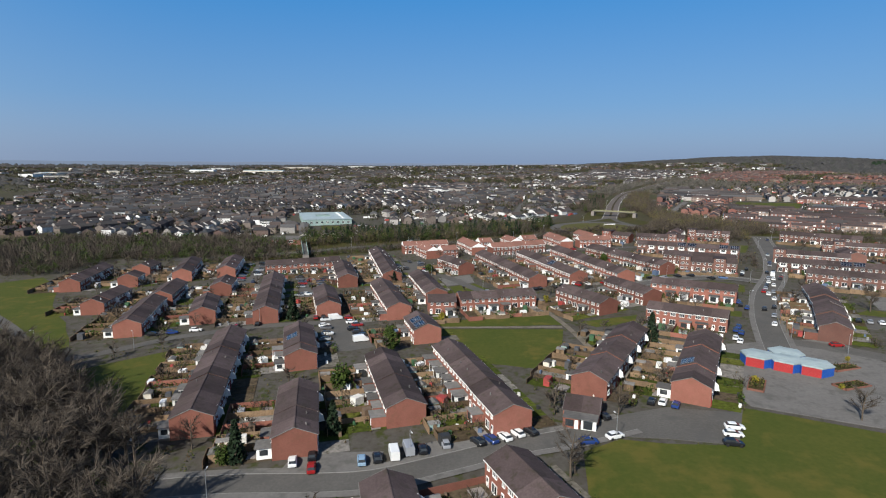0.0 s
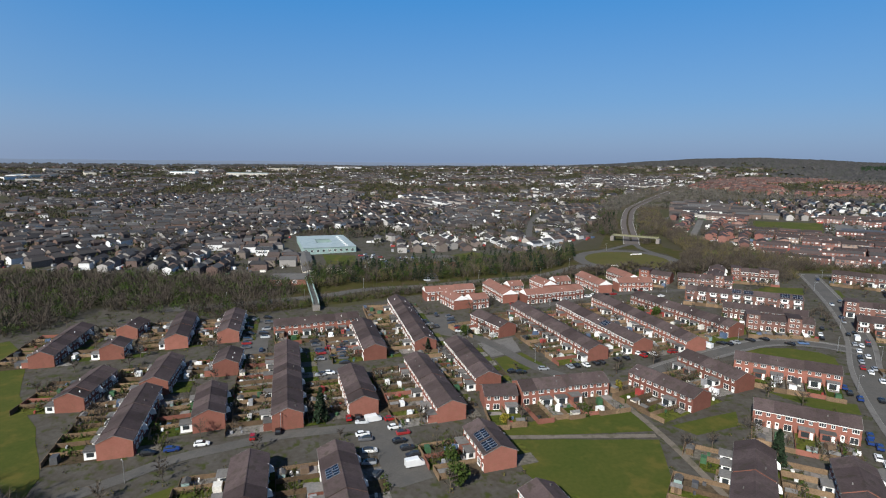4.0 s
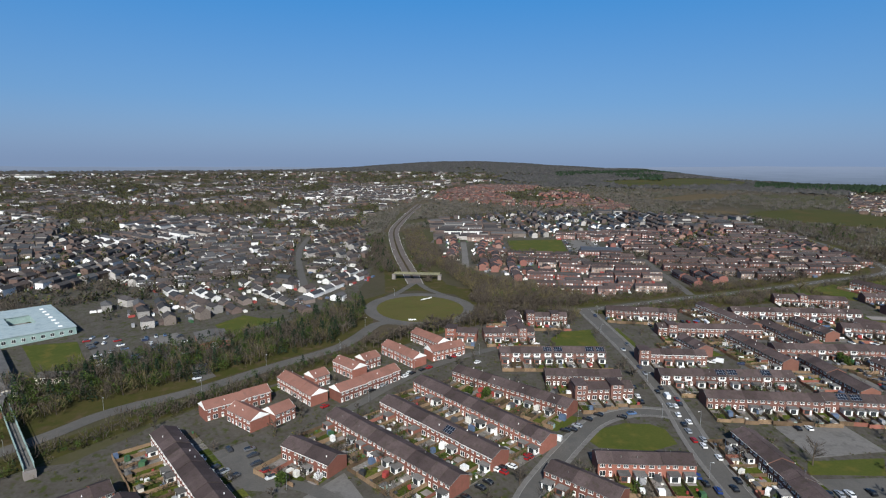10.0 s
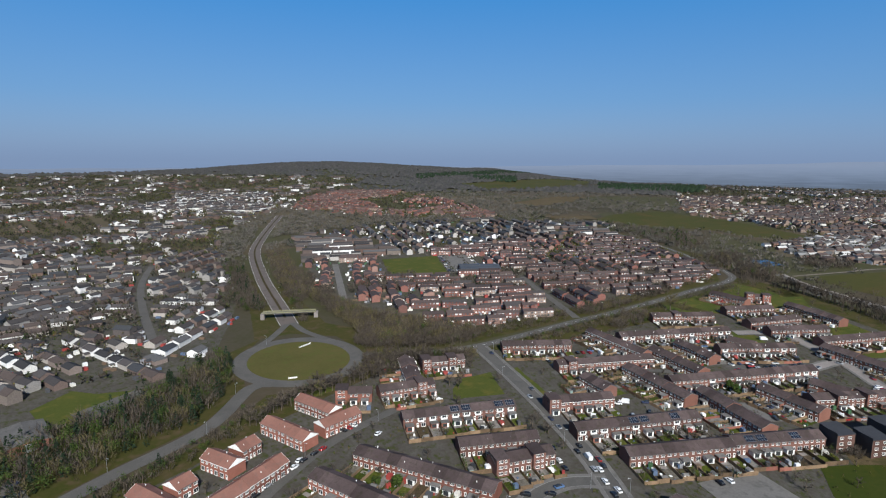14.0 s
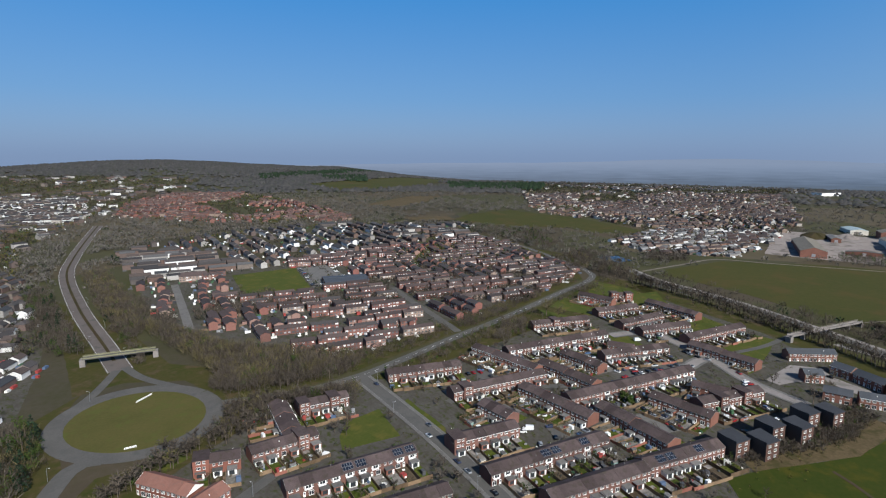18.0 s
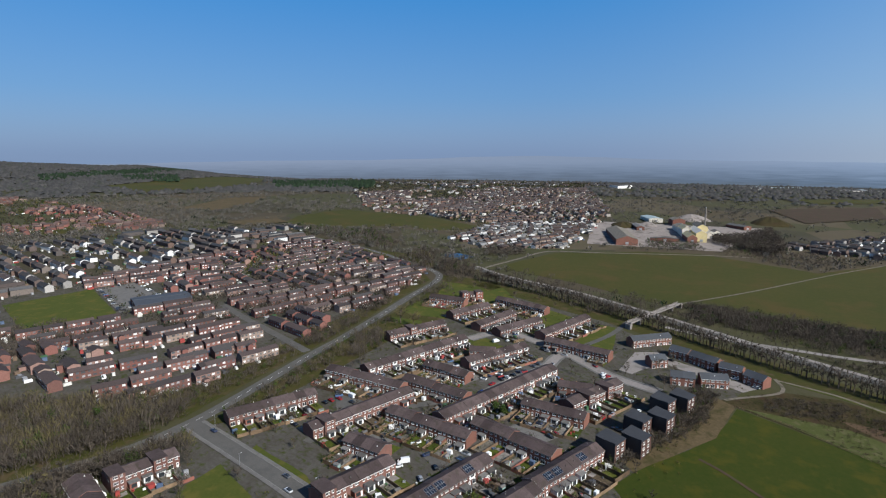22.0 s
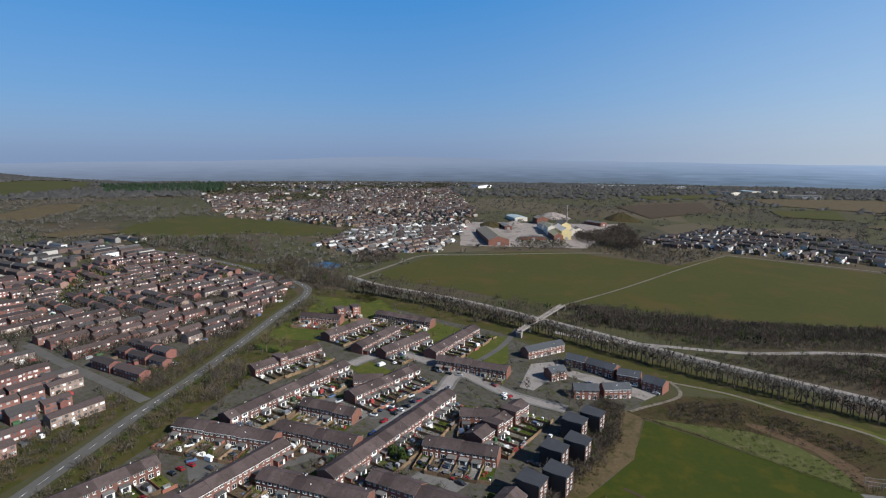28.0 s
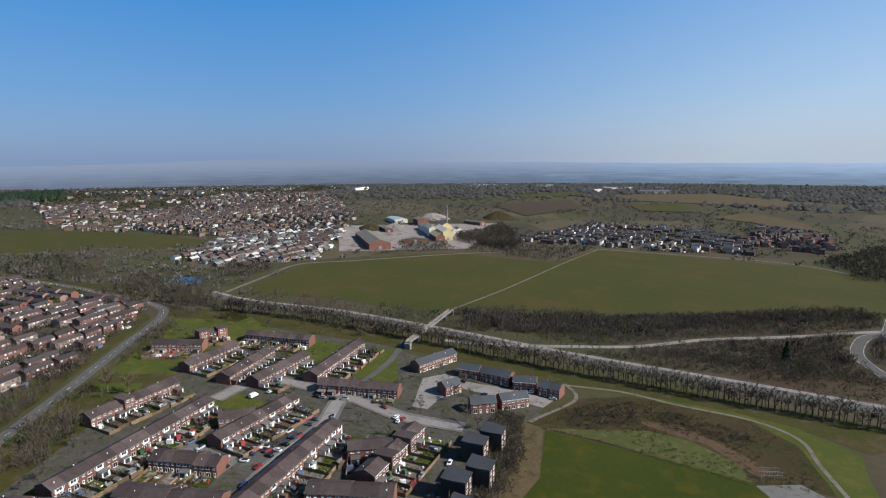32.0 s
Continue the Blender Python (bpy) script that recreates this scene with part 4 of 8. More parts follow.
    for k in range(n):
        x = -L / 2 + (k + 0.5) * w
        z = zs[k]
        flip = r.choice((-1, 1))
        for side in (-1, 1):
            y, tt = side * (h + 0.05), 0.0 if side < 0 else math.pi
            if eave > 4:
                items.append(("window", WIN_A, (x - flip * 1.2, y, z + 3.35), tt))
                items.append(("window", WIN_B, (x + flip * 1.3, y, z + 3.4), tt))
            if side > 0:
                items.append(("window", WIN_A, (x - flip * 1.0, y, z + 0.95), tt))
                items.append(("door", DOOR_W if r.random() < 0.4 else DOOR_R, (x + flip * 1.5, y, z), tt))
        if r.random() < 0.52 and style in ("brick", "brown", "pale"):
            white = r.random() < 0.7
            e = put("extension", EXT_W if white else EXT_B, T, (x + r.uniform(-0.4, 0.4), -h, z), 0, (min(1, w / 4.2), r.uniform(0.7, 1.15), 1), "white rear extension with glazed doors" if white else "")
            put("extension_roof", EXT_ROOF, e)
        else:
            items.append(("window", WIN_C, (x - flip * 1.1, -h - 0.05, z + 0.15), 0.0))
            items.append(("door", DOOR_W, (x + flip * 1.6, -h - 0.05, z), 0.0))
        if style in ("brick", "brown") and k % 2 == 1 and r.random() < 0.75:
            items.append(("wing_wall", fin_data(), (x - w / 2, h, z + 2.4), math.pi))
        if r.random() < pale:
            items.append(("bay_window", PANEL_W, (x, -h - 0.02, z), 0.0))
        if r.random() < 0.35:
            items.append(("roof_vent", STACK, (x, r.choice((-1, 1)) * h * 0.5, z + eave + pitch * 0.5 + 0.1), 0.0))
        if k in solar:
            tilt = math.atan2(pitch, h)
            for i in range(4):
                for j in range(2):
                    p = put("solar_panel", SOLAR, roofs[k], (-1.65 + i * 1.1, -h * 0.5 + (j - 0.5) * 1.62, pitch * 0.5 + 0.24 + (j - 0.5) * 1.62 * pitch / h), 0)
                    p.rotation_euler = (tilt, 0, 0)
    if detail >= 2:
        for nm, me, loc, tt in items:
            put(nm, me, T, loc, tt)
    else:
        joined(items, T)
    for k in towers:
        k = k % n
        x, z = -L / 2 + (k + 0.5) * w, zs[k]
        t = put("tower", box_data("tower_body_%.1f" % w, [(-w / 2 - 0.02, -h - 1.4, -1.5, w / 2 + 0.02, 2.5, 7.2, 0)], [wall_m]), T, (x, 0, z))
        put("tower_roof", box_data("tower_roof_%.1f" % w, [(-w / 2 - 0.25, -h - 1.65, 7.2, w / 2 + 0.25, 2.75, 7.45, 0)], [M_ROOF]), t)
        for zz in (0.95, 3.4, 5.8):
            put("window", WIN_A, t, (-0.9, -h - 1.45, zz))
            put("window", WIN_B, t, (1.2, -h - 1.45, zz))
    if garden:
        plots(T, me_box, cx, cy, ux, uy, turn, n, w, L, h, z0, r, dug)
    return T


def boxes_to_mesh(boxes):
    vs, fs = [], []
    for x0, y0, z0, x1, y1, z1, _ in boxes:
        b = len(vs)
        vs += [(x0, y0, z0), (x1, y0, z0), (x1, y1, z0), (x0, y1, z0), (x0, y0, z1), (x1, y0, z1), (x1, y1, z1), (x0, y1, z1)]
        fs += [(b, b + 3, b + 2, b + 1), (b + 4, b + 5, b + 6, b + 7), (b, b + 1, b + 5, b + 4), (b + 1, b + 2, b + 6, b + 5), (b + 2, b + 3, b + 7, b + 6), (b + 3, b, b + 4, b + 7)]
    return vs, fs


def joined(items, T):
    """Windows and doors of a terrace that stays far off, as one part."""
    vs, fs, sl = [], [], []
    for nm, me, loc, tt in items:
        c, s = math.cos(tt), math.sin(tt)
        b = len(vs)
        light = [m.name for m in me.materials]
        vs += [(loc[0] + v.co.x * c - v.co.y * s, loc[1] + v.co.x * s + v.co.y * c, loc[2] + v.co.z) for v in me.vertices]
        for p in me.polygons:
            fs.append(tuple(b + i for i in p.vertices))
            sl.append(1 if light[p.material_index] == "window_glass" else 0)
    ob = mesh("windows", vs, fs, [M_WHITE, M_GLASS], T)
    ob.data.polygons.foreach_set("material_index", sl)
    tagged(ob, kind="stuff")


SHED_BODY = [box_data("shed_body_%d" % k, [(-1.2, -0.9, -0.3, 1.2, 0.9, 1.9, 0)], [m]) for k, m in enumerate((M_WOOD, M_WOOD, M_CREAM, M_GREENST))]
SHED_DOOR = box_data("shed_door", [(-0.4, -0.94, 0, 0.4, -0.89, 1.75, 0)], [M_WOOD])


def shed_roof():
    if "shed_roof" not in MESHES:
        me = bpy.data.meshes.new("shed_roof")
        vs = [(x, y, z) for x in (-1.35, 1.35) for y, z in ((-1.05, 1.82), (0, 2.35), (1.05, 1.82), (0, 1.9))]
        me.from_pydata(vs, [], [(0, 4, 5, 1), (1, 5, 6, 2), (0, 1, 2, 3), (4, 7, 6, 5), (0, 3, 7, 4), (3, 2, 6, 7)])
        me.materials.append(M_FELT)
        MESHES["shed_roof"] = me
    return MESHES["shed_roof"]


PLOT_V, PLOT_F, SHRUBS, GOODS, SLABS = [], [], [], [], []
def corner_fence(key, steps, relief, caps, mat):
    """A fence round two sides of a plot of unit size, in one piece: boards proud in turn, with uneven tops."""
    path = [(0.0, -k / steps, k) for k in range(steps)] + [(k / (2 * steps), -1.0, k) for k in range(2 * steps + 1)]
    vs, fs = [], []
    for i, (x, y, k) in enumerate(path):
        o, top = relief * (k % 2), 1.0 + caps * (k % 2)
        ox, oy = (0.010 + o, 0.0) if i < steps else (0.0, 0.004 + o * 0.4)
        if i == steps:
            ox = 0.010
        vs += [(x - ox, y - oy, -0.35), (x - ox, y - oy, top), (x + ox, y + oy, top), (x + ox, y + oy, -0.35)]
    n = len(path)
    fs = [(0, 3, 2, 1), (4 * n - 4, 4 * n - 3, 4 * n - 2, 4 * n - 1)]
    fs += [(4 * a + q, 4 * a + q + 1, 4 * a + q + 5, 4 * a + q + 4) for a in range(n - 1) for q in range(3)]
    me = bpy.data.meshes.new(key)
    me.from_pydata(vs, [], fs)
    me.materials.append(mat)
    return me


FENCE_L = corner_fence("fence_panel", 8, 0.006, 0.03, M_WOOD)
BRICK_L = corner_fence("garden_wall", 2, 0.0, 0.0, M_BRICK)


def room(x0, y0, nx, ny, want, skip):
    d = 2.0
    while d < want:
        if near_house(x0 + nx * (d + 1.0), y0 + ny * (d + 1.0), 0.8, skip) or near_road(x0 + nx * d, y0 + ny * d, -1.0):
            return d
        d += 0.8
    return want


def plots(T, skip, cx, cy, ux, uy, turn, n, w, L, h, z0, r, want):
    """Garden plots behind and before a terrace: ground, fences, sheds and places for shrubs, as deep as there is room."""
    F = None
    for side in (1, -1):
        nx, ny = uy * side, -ux * side
        for k in range(n):
            s = -L / 2 + k * w
            at = lambda a, d: (cx + ux * a + nx * (h + d), cy + uy * a + ny * (h + d))
            mx, my = at(s + w / 2, 0)
            deep = room(mx, my, nx, ny, want + r.choice((0, 0, -1)) if side > 0 else 6.5, skip)
            if deep < 3:
                continue
            b = len(PLOT_V)
            for ss, dd in ((s + 0.15, 0.1), (s + w - 0.15, 0.1), (s + w - 0.15, deep), (s + 0.15, deep)):
                x, y = at(ss, dd)
                PLOT_V.append((x, y, rise(x, y) + 0.15))
            PLOT_F.append((b, b + 1, b + 2, b + 3) if side > 0 else (b + 3, b + 2, b + 1, b))
            if side > 0:
                F = F or base("garden_fence", cx, cy, turn, "weathered timber fences and walls between the garden plots", "fence", "garden fences", z0)
                timber = r.random() < 0.88
                put("fence_panel" if timber else "garden_wall", FENCE_L if timber else BRICK_L, F, (s, -h - 0.05, rise(*at(s + w / 2, deep * 0.6)) - z0), 0, (w, deep, r.uniform(1.3, 1.8)))
                if deep > 6 and r.random() < 0.34:
                    x, y = at(s + r.uniform(1.5, w - 1.5), deep - 1.5)
                    S = base("garden_shed", x, y, turn + r.choice((0, math.pi / 2, math.pi)), "small timber garden shed with felt roof", "shed", "garden sheds")
                    put("body", r.choice(SHED_BODY), S)
                    put("roof", shed_roof(), S)
                    put("door", SHED_DOOR, S)
                if r.random() < 0.7:
                    x, y = at(s + w / 2 + r.uniform(-0.6, 0.6), r.uniform(1.6, 3.6))
                    SLABS.append((x, y, turn, r.uniform(1.4, w / 2 - 0.2), r.uniform(1.0, 1.9), 0.0, 0.20))
                for _ in range(r.randint(1, 5)):
                    x, y = at(s + r.uniform(0.5, w - 0.5), r.uniform(1.0, deep - 0.5))
                    big = r.random() < 0.22
                    GOODS.append((x, y, turn + r.choice((0, 0, r.uniform(0, 3))), r.uniform(0.7, 1.4) if big else r.uniform(0.2, 0.6), r.uniform(0.6, 1.2) if big else r.uniform(0.2, 0.5), 0.0, r.uniform(1.6, 2.3) if big else r.uniform(0.4, 1.1)))
                if deep > 5 and r.random() < 0.45:
                    for q in range(int(deep / 0.9)):
                        x, y = at(s + 0.45, 1.5 + q * 0.9)
                        SHRUBS.append((x, y, r.uniform(1.0, 1.7)))
                for _ in range(r.randint(2, 5)):
                    x, y = at(s + r.uniform(0.5, w - 0.5), r.uniform(3.4, deep - 0.3) if deep > 4 else deep - 0.5)
                    SHRUBS.append((x, y, r.uniform(0.5, 1.4)))
            else:
                if r.random() < 0.5:
                    x, y = at(s + r.uniform(0.6, w - 0.6), r.uniform(0.6, deep - 0.3))
                    GOODS.append((x, y, turn, 0.3, 0.32, 0.0, 1.05))
                if r.random() < 0.3:
                    for q in range(int(w / 0.9)):
                        x, y = at(s + 0.4 + q * 0.9, deep - 0.3)
                        SHRUBS.append((x, y, r.uniform(0.7, 1.1)))
                for _ in range(r.randint(0, 3)):
                    x, y = at(s + r.uniform(0.3, w - 0.3), r.uniform(1.5, deep))
                    SHRUBS.append((x, y, r.uniform(0.4, 0.9)))

# ---- terraces: ridge lines ----
NEAR_A = [
    (-29.7, 105.8, -35.4, 131.6, dict()),
    (-40.3, 152.9, -47.8, 180.0, dict(solar=(2,))),
    (-54.4, 114.4, -68.8, 176.4, dict()),
    (-7.9, 118.9, -17.5, 153.5, dict()),
    (-7.1, 79.5, -9.6, 90.4, dict()),
    (18.8, 82.0, 12.2, 98.2, dict()),
]
NEAR_C = [
    (60.1, 128.5, 81.0, 166.5, dict(solar=(5,))),
    (36.6, 133.0, 61.8, 175.6, dict()),
    (15.6, 115.1, 1.5, 160.3, dict()),
    (141.5, 200.7, 124.0, 170.7, dict()),
    (-4.7, 174.7, -9.1, 190.2, dict(solar=(1, 2))),
    (-2.4, 223.7, -11.9, 262.6, dict()),
    (-5.8, 212.7, 4.9, 213.5, dict()),
    (5.9, 215.5, 36.3, 222.4, dict()),
    (43.3, 249.1, 22.6, 314.8, dict()),
    (62.8, 205.6, 50.6, 228.0, dict()),
    (84.0, 218.5, 74.7, 242.3, dict()),
    (91.5, 239.2, 119.8, 222.4, dict()),
    (75.5, 199.5, 98.0, 185.9, dict()),
]
FAR_C = [
    (29.3, 125.3, 36.8, 122.5, dict(eave=2.6, garden=False, detail=1)),
    (12.1, 279.3, 1.0, 300.3, dict()),
    (63.4, 255.6, 46.0, 315.8, dict(solar=(7,))),
    (85.6, 256.4, 67.5, 328.1, dict()),
    (111.7, 273.8, 89.0, 330.8, dict()),
]
FAR_B = [
    (-171.5, 251.4, -178.6, 290.2, dict()),
    (-149.0, 259.1, -150.8, 269.1, dict()),
    (-155.8, 283.8, -156.5, 296.9, dict()),
    (-128.5, 270.4, -138.9, 306.3, dict()),
    (-109.3, 277.0, -117.0, 310.6, dict()),
    (-97.4, 240.1, -100.4, 255.1, dict()),
    (-137.0, 212.7, -139.3, 236.7, dict()),
    (-116.0, 224.4, -120.7, 248.8, dict()),
    (-24.1, 261.7, -39.9, 331.0, dict()),
    (-92.8, 288.2, -56.1, 299.1, dict()),
    (-43.9, 253.9, -53.4, 290.4, dict()),
]
NEAR_B = [
    (-107.5, 184.4, -116.1, 219.9, dict()),
    (-87.9, 198.6, -95.1, 221.1, dict()),
    (-64.8, 198.7, -80.2, 261.3, dict()),
    (-43.1, 206.4, -51.0, 234.3, dict()),
    (-16.0, 201.7, -27.9, 245.1, dict()),
]
NEAR_D = [
    (120.5, 341.9, 169.2, 315.6, dict(solar=(4, 5, 8, 9), pale=0.8)),
    (123.0, 307.0, 153.1, 288.5, dict()),
    (123.4, 288.2, 147.8, 277.1, dict(towers=(0, 3), solar=())),
    (153.7, 226.4, 139.0, 195.7, dict()),
]
FAR_D = [
    (227.2, 374.3, 261.7, 346.5, dict()),
    (129.6, 372.6, 157.1, 361.3, dict(towers=(4,))),
    (167.5, 397.5, 148.9, 365.8, dict()),
    (170.6, 387.0, 193.3, 374.7, dict(towers=(0, 3))),
    (112.5, 385.4, 126.7, 374.1, dict(towers=(0,))),
]
PINK = [
    (-25.1, 344.3, 2.2, 350.7, dict()),
    (-5.6, 323.6, -12.5, 339.3, dict()),
    (-1.7, 326.5, 7.3, 330.5, dict()),
    (21.4, 334.3, 13.1, 362.4, dict()),
    (22.4, 355.0, 30.5, 357.7, dict()),
    (28.3, 334.6, 61.8, 345.7, dict()),
    (47.0, 353.7, 41.8, 369.4, dict()),
    (50.9, 364.5, 60.4, 367.6, dict()),
    (78.7, 352.2, 72.5, 380.0, dict()),
    (86.9, 359.0, 107.7, 360.9, dict()),
    (100.4, 367.0, 95.3, 391.1, dict()),
]
NEAR_F = [
    (183.0, 306.1, 211.9, 287.5, dict(towers=(0,))),
    (253.1, 277.2, 328.4, 228.9, dict(pale=0.5)),
    (234.3, 221.1, 254.4, 259.3, dict(style="brown")),
    (170.5, 281.4, 223.7, 249.7, dict(solar=(5, 6, 9), pale=0.4)),
    (168.6, 255.1, 208.8, 228.7, dict()),
    (209.7, 229.6, 244.4, 205.3, dict(solar=(1, 2, 5))),
]
FAR_F = [
    (218.2, 291.3, 224.7, 310.5, dict()),
    (226.5, 331.4, 276.7, 299.7, dict(towers=(1,))),
    (280.2, 303.6, 293.0, 351.7, dict(style="brown")),
    (297.7, 333.0, 364.6, 288.9, dict(pale=0.5)),
    (355.5, 340.0, 391.4, 310.2, dict(towers=(3,))),
    (278.1, 268.4, 292.3, 306.0, dict(style="brown")),
    (304.2, 272.8, 315.3, 300.3, dict(style="brown")),
    (324.0, 279.5, 360.2, 247.9, dict(pale=0.3)),
    (345.7, 264.6, 344.2, 280.5, dict()),
    (239.2, 258.5, 254.2, 301.5, dict(style="brown")),
    (270.9, 208.8, 280.3, 239.7, dict(style="brown")),
    (304.9, 205.4, 306.9, 223.7, dict(style="brown")),
    (283.5, 218.8, 317.8, 193.1, dict(towers=(2, 5))),
]
SLATE = [
    (390.4, 180.9, 405.3, 155.1, dict()),
    (381.7, 155.8, 374.5, 146.0, dict()),
    (374.5, 145.0, 362.1, 131.8, dict()),
    (358.9, 131.9, 353.1, 120.9, dict()),
    (349.9, 119.9, 341.5, 111.6, dict()),
    (357.6, 172.4, 361.6, 162.9, dict()),
    (336.8, 162.8, 335.7, 150.0, dict()),
    (337.5, 147.3, 338.3, 132.7, dict()),
]
FAR_G = [
    (376.1, 234.5, 359.5, 194.4, dict(style="brown")),
    (386.1, 240.0, 435.5, 209.8, dict()),
    (385.1, 270.2, 418.9, 243.9, dict()),
    (392.7, 286.2, 431.7, 265.1, dict()),
    (466.5, 281.2, 446.4, 239.1, dict(style="brown")),
    (413.9, 310.3, 445.2, 286.8, dict()),
    (457.7, 336.9, 451.5, 305.7, dict(style="brown")),
    (468.9, 313.7, 477.4, 297.7, dict(towers=(0, 2))),
]
ALL_ROWS = NEAR_A + NEAR_C + FAR_C + FAR_B + NEAR_B + NEAR_D + FAR_D + PINK + NEAR_F + FAR_F + SLATE + FAR_G
for ax, ay, bx, by, _ in ALL_ROWS:
    L = math.hypot(bx - ax, by - ay)
    ROW_BOXES.append(((ax + bx) / 2, (ay + by) / 2, (bx - ax) / L, (by - ay) / L, L / 2 + 0.5, 4.8))
for ax, ay, bx, by, more in NEAR_A:
    terrace(ax, ay, bx, by, **{"detail": 2, **more})
for ax, ay, bx, by, more in NEAR_C:
    terrace(ax, ay, bx, by, **{"detail": 2, **more})
for ax, ay, bx, by, more in FAR_C:
    terrace(ax, ay, bx, by, **{"detail": 1, **more})
for ax, ay, bx, by, more in FAR_B:
    terrace(ax, ay, bx, by, **{"detail": 1, **more})
for ax, ay, bx, by, more in NEAR_B:
    terrace(ax, ay, bx, by, **{"detail": 2, **more})
for ax, ay, bx, by, more in NEAR_D:
    terrace(ax, ay, bx, by, **{"detail": 2, **more})
for ax, ay, bx, by, more in FAR_D:
    terrace(ax, ay, bx, by, **{"detail": 1, **more})
for ax, ay, bx, by, more in PINK:
    terrace(ax, ay, bx, by, "pink", 1, False, 8.5, 4.9, 2.2, group="salmon-roofed flats", **more)
for ax, ay, bx, by, more in NEAR_F:
    terrace(ax, ay, bx, by, **{"detail": 2, **more})
for ax, ay, bx, by, more in FAR_F:
    terrace(ax, ay, bx, by, **{"detail": 1, **more})
for ax, ay, bx, by, more in SLATE:
    terrace(ax, ay, bx, by, "slate", 1, False, 8.0, 4.9, 2.2, group="new slate-roofed houses", **more)
for ax, ay, bx, by, more in FAR_G:
    terrace(ax, ay, bx, by, **{"detail": 1, **more})

# ---- single trees: place, kind, height ----
TREES_A = [
    (-25.9, 139.4, "e", 9),
    (-17.3, 178.3, "e", 6),
    (-41.3, 104.8, "c", 9),
    (-43.9, 104.0, "e", 5),
    (-52.5, 110.0, "b", 8),
    (24.4, 98.1, "b", 11),
    (41.2, 123.2, "b", 8),
    (94.8, 119.2, "b", 9),
    (-23.9, 115.9, "c", 8),
    (-56.0, 203.5, "c", 11),
    (67.3, 174.2, "c", 10),
    (40.1, 135.8, "b", 5),
    (102.0, 135.9, "y", 2),
    (117.1, 155.1, "y", 2),
    (82.0, 140.0, "y", 3),
    (-6.9, 280.0, "e", 7),
    (88.5, 304.2, "e", 7),
    (-0.2, 199.8, "y", 4),
    (42.1, 222.3, "y", 4),
    (-16.1, 168.2, "e", 8),
    (-23.2, 261.6, "c", 6),
    (-138.5, 260.6, "b", 7),
    (-156.0, 246.5, "b", 7),
    (-88.9, 194.7, "b", 6),
    (-111.1, 270.1, "b", 6),
    (-63.9, 206.8, "b", 5),
    (56.8, 276.1, "e", 5),
    (160.7, 204.6, "b", 11),
    (166.6, 358.2, "b", 8),
    (173.5, 356.6, "b", 7),
]
TREES_B = [
    (393.5, 343.0, "w", 17),
    (390.0, 332.0, "w", 13),
    (266.2, 347.4, "b", 8),
    (258.6, 350.0, "b", 7),
    (274.1, 253.4, "e", 7),
    (271.0, 249.0, "e", 6),
    (312.2, 340.7, "b", 7),
    (573.4, 346.2, "b", 12),
    (362.3, -47.1, "c", 13),
    (324.2, 167.5, "b", 11),
    (348.3, 167.6, "b", 10),
    (317.9, 164.0, "b", 9),
    (442.1, 268.4, "b", 9),
    (83.4, 310.8, "e", 5),
    (-69.9, 294.3, "b", 6),
    (149.3, 283.5, "b", 6),
    (62.9, 243.5, "b", 8),
    (167.7, 352.2, "b", 7),
    (157.8, 277.6, "b", 6),
]
TREES = TREES_A + TREES_B

# ---- trees ----
def limb(V, F, a, b, ra, rb, sides=3):
    """A tapered branch from a to b."""
    a, b = np.array(a, float), np.array(b, float)
    d = b - a
    d /= np.linalg.norm(d) + 1e-9
    s = np.cross(d, (0.3, 0.5, 0.81))
    s /= np.linalg.norm(s) + 1e-9
    t = np.cross(d, s)
    n = len(V)
    for p, r in ((a, ra), (b, rb)):
        for k in range(sides):
            q = 2 * math.pi * k / sides
            V.append(p + r * (math.cos(q) * s + math.sin(q) * t))
    for k in range(sides):
        i, j = n + k, n + (k + 1) % sides
        F += [(i, j, j + sides), (i, j + sides, i + sides)]


def bare_shape(seed, limbs=9, twigs=13, slim=1.0, thick=1.0):
    """A leafless tree one metre high: (wood points, triangles), (twig points, triangles)."""
    r = random.Random(seed)
    V, F, TV, TF = [], [], [], []
    limb(V, F, (0, 0, -0.03), (r.uniform(-0.02, 0.02), r.uniform(-0.02, 0.02), 0.42), 0.024, 0.016, 5)
    limb(V, F, (0, 0, 0.42), (r.uniform(-0.05, 0.05), r.uniform(-0.05, 0.05), 0.86), 0.016, 0.004, 4)
    for k in range(limbs):
        z = r.uniform(0.22, 0.66)
        a = k * 2.4 + r.uniform(-0.5, 0.5)
        out = r.uniform(0.18, 0.34) * slim
        tip = np.array((math.cos(a) * out, math.sin(a) * out, z + r.uniform(0.14, 0.34)))
        limb(V, F, (0, 0, z), tip, 0.010, 0.003)
        for j in range(twigs):
            f = r.uniform(0.25, 1.0)
            p = np.array((0, 0, z)) * (1 - f) + tip * f
            d = np.array((r.gauss(0, 1) + math.cos(a), r.gauss(0, 1) + math.sin(a), r.uniform(0.1, 1.9)))
            d = d / np.linalg.norm(d) * r.uniform(0.10, 0.23)
            s = np.cross(d, (r.random(), r.random(), r.random()))
            s = s / (np.linalg.norm(s) + 1e-9) * r.uniform(0.006, 0.011) * thick
            n = len(TV)
            TV += [p - s, p + s, p + d]
            TF.append((n, n + 1, n + 2))
    return (np.array(V), np.array(F)), (np.array(TV), np.array(TF))


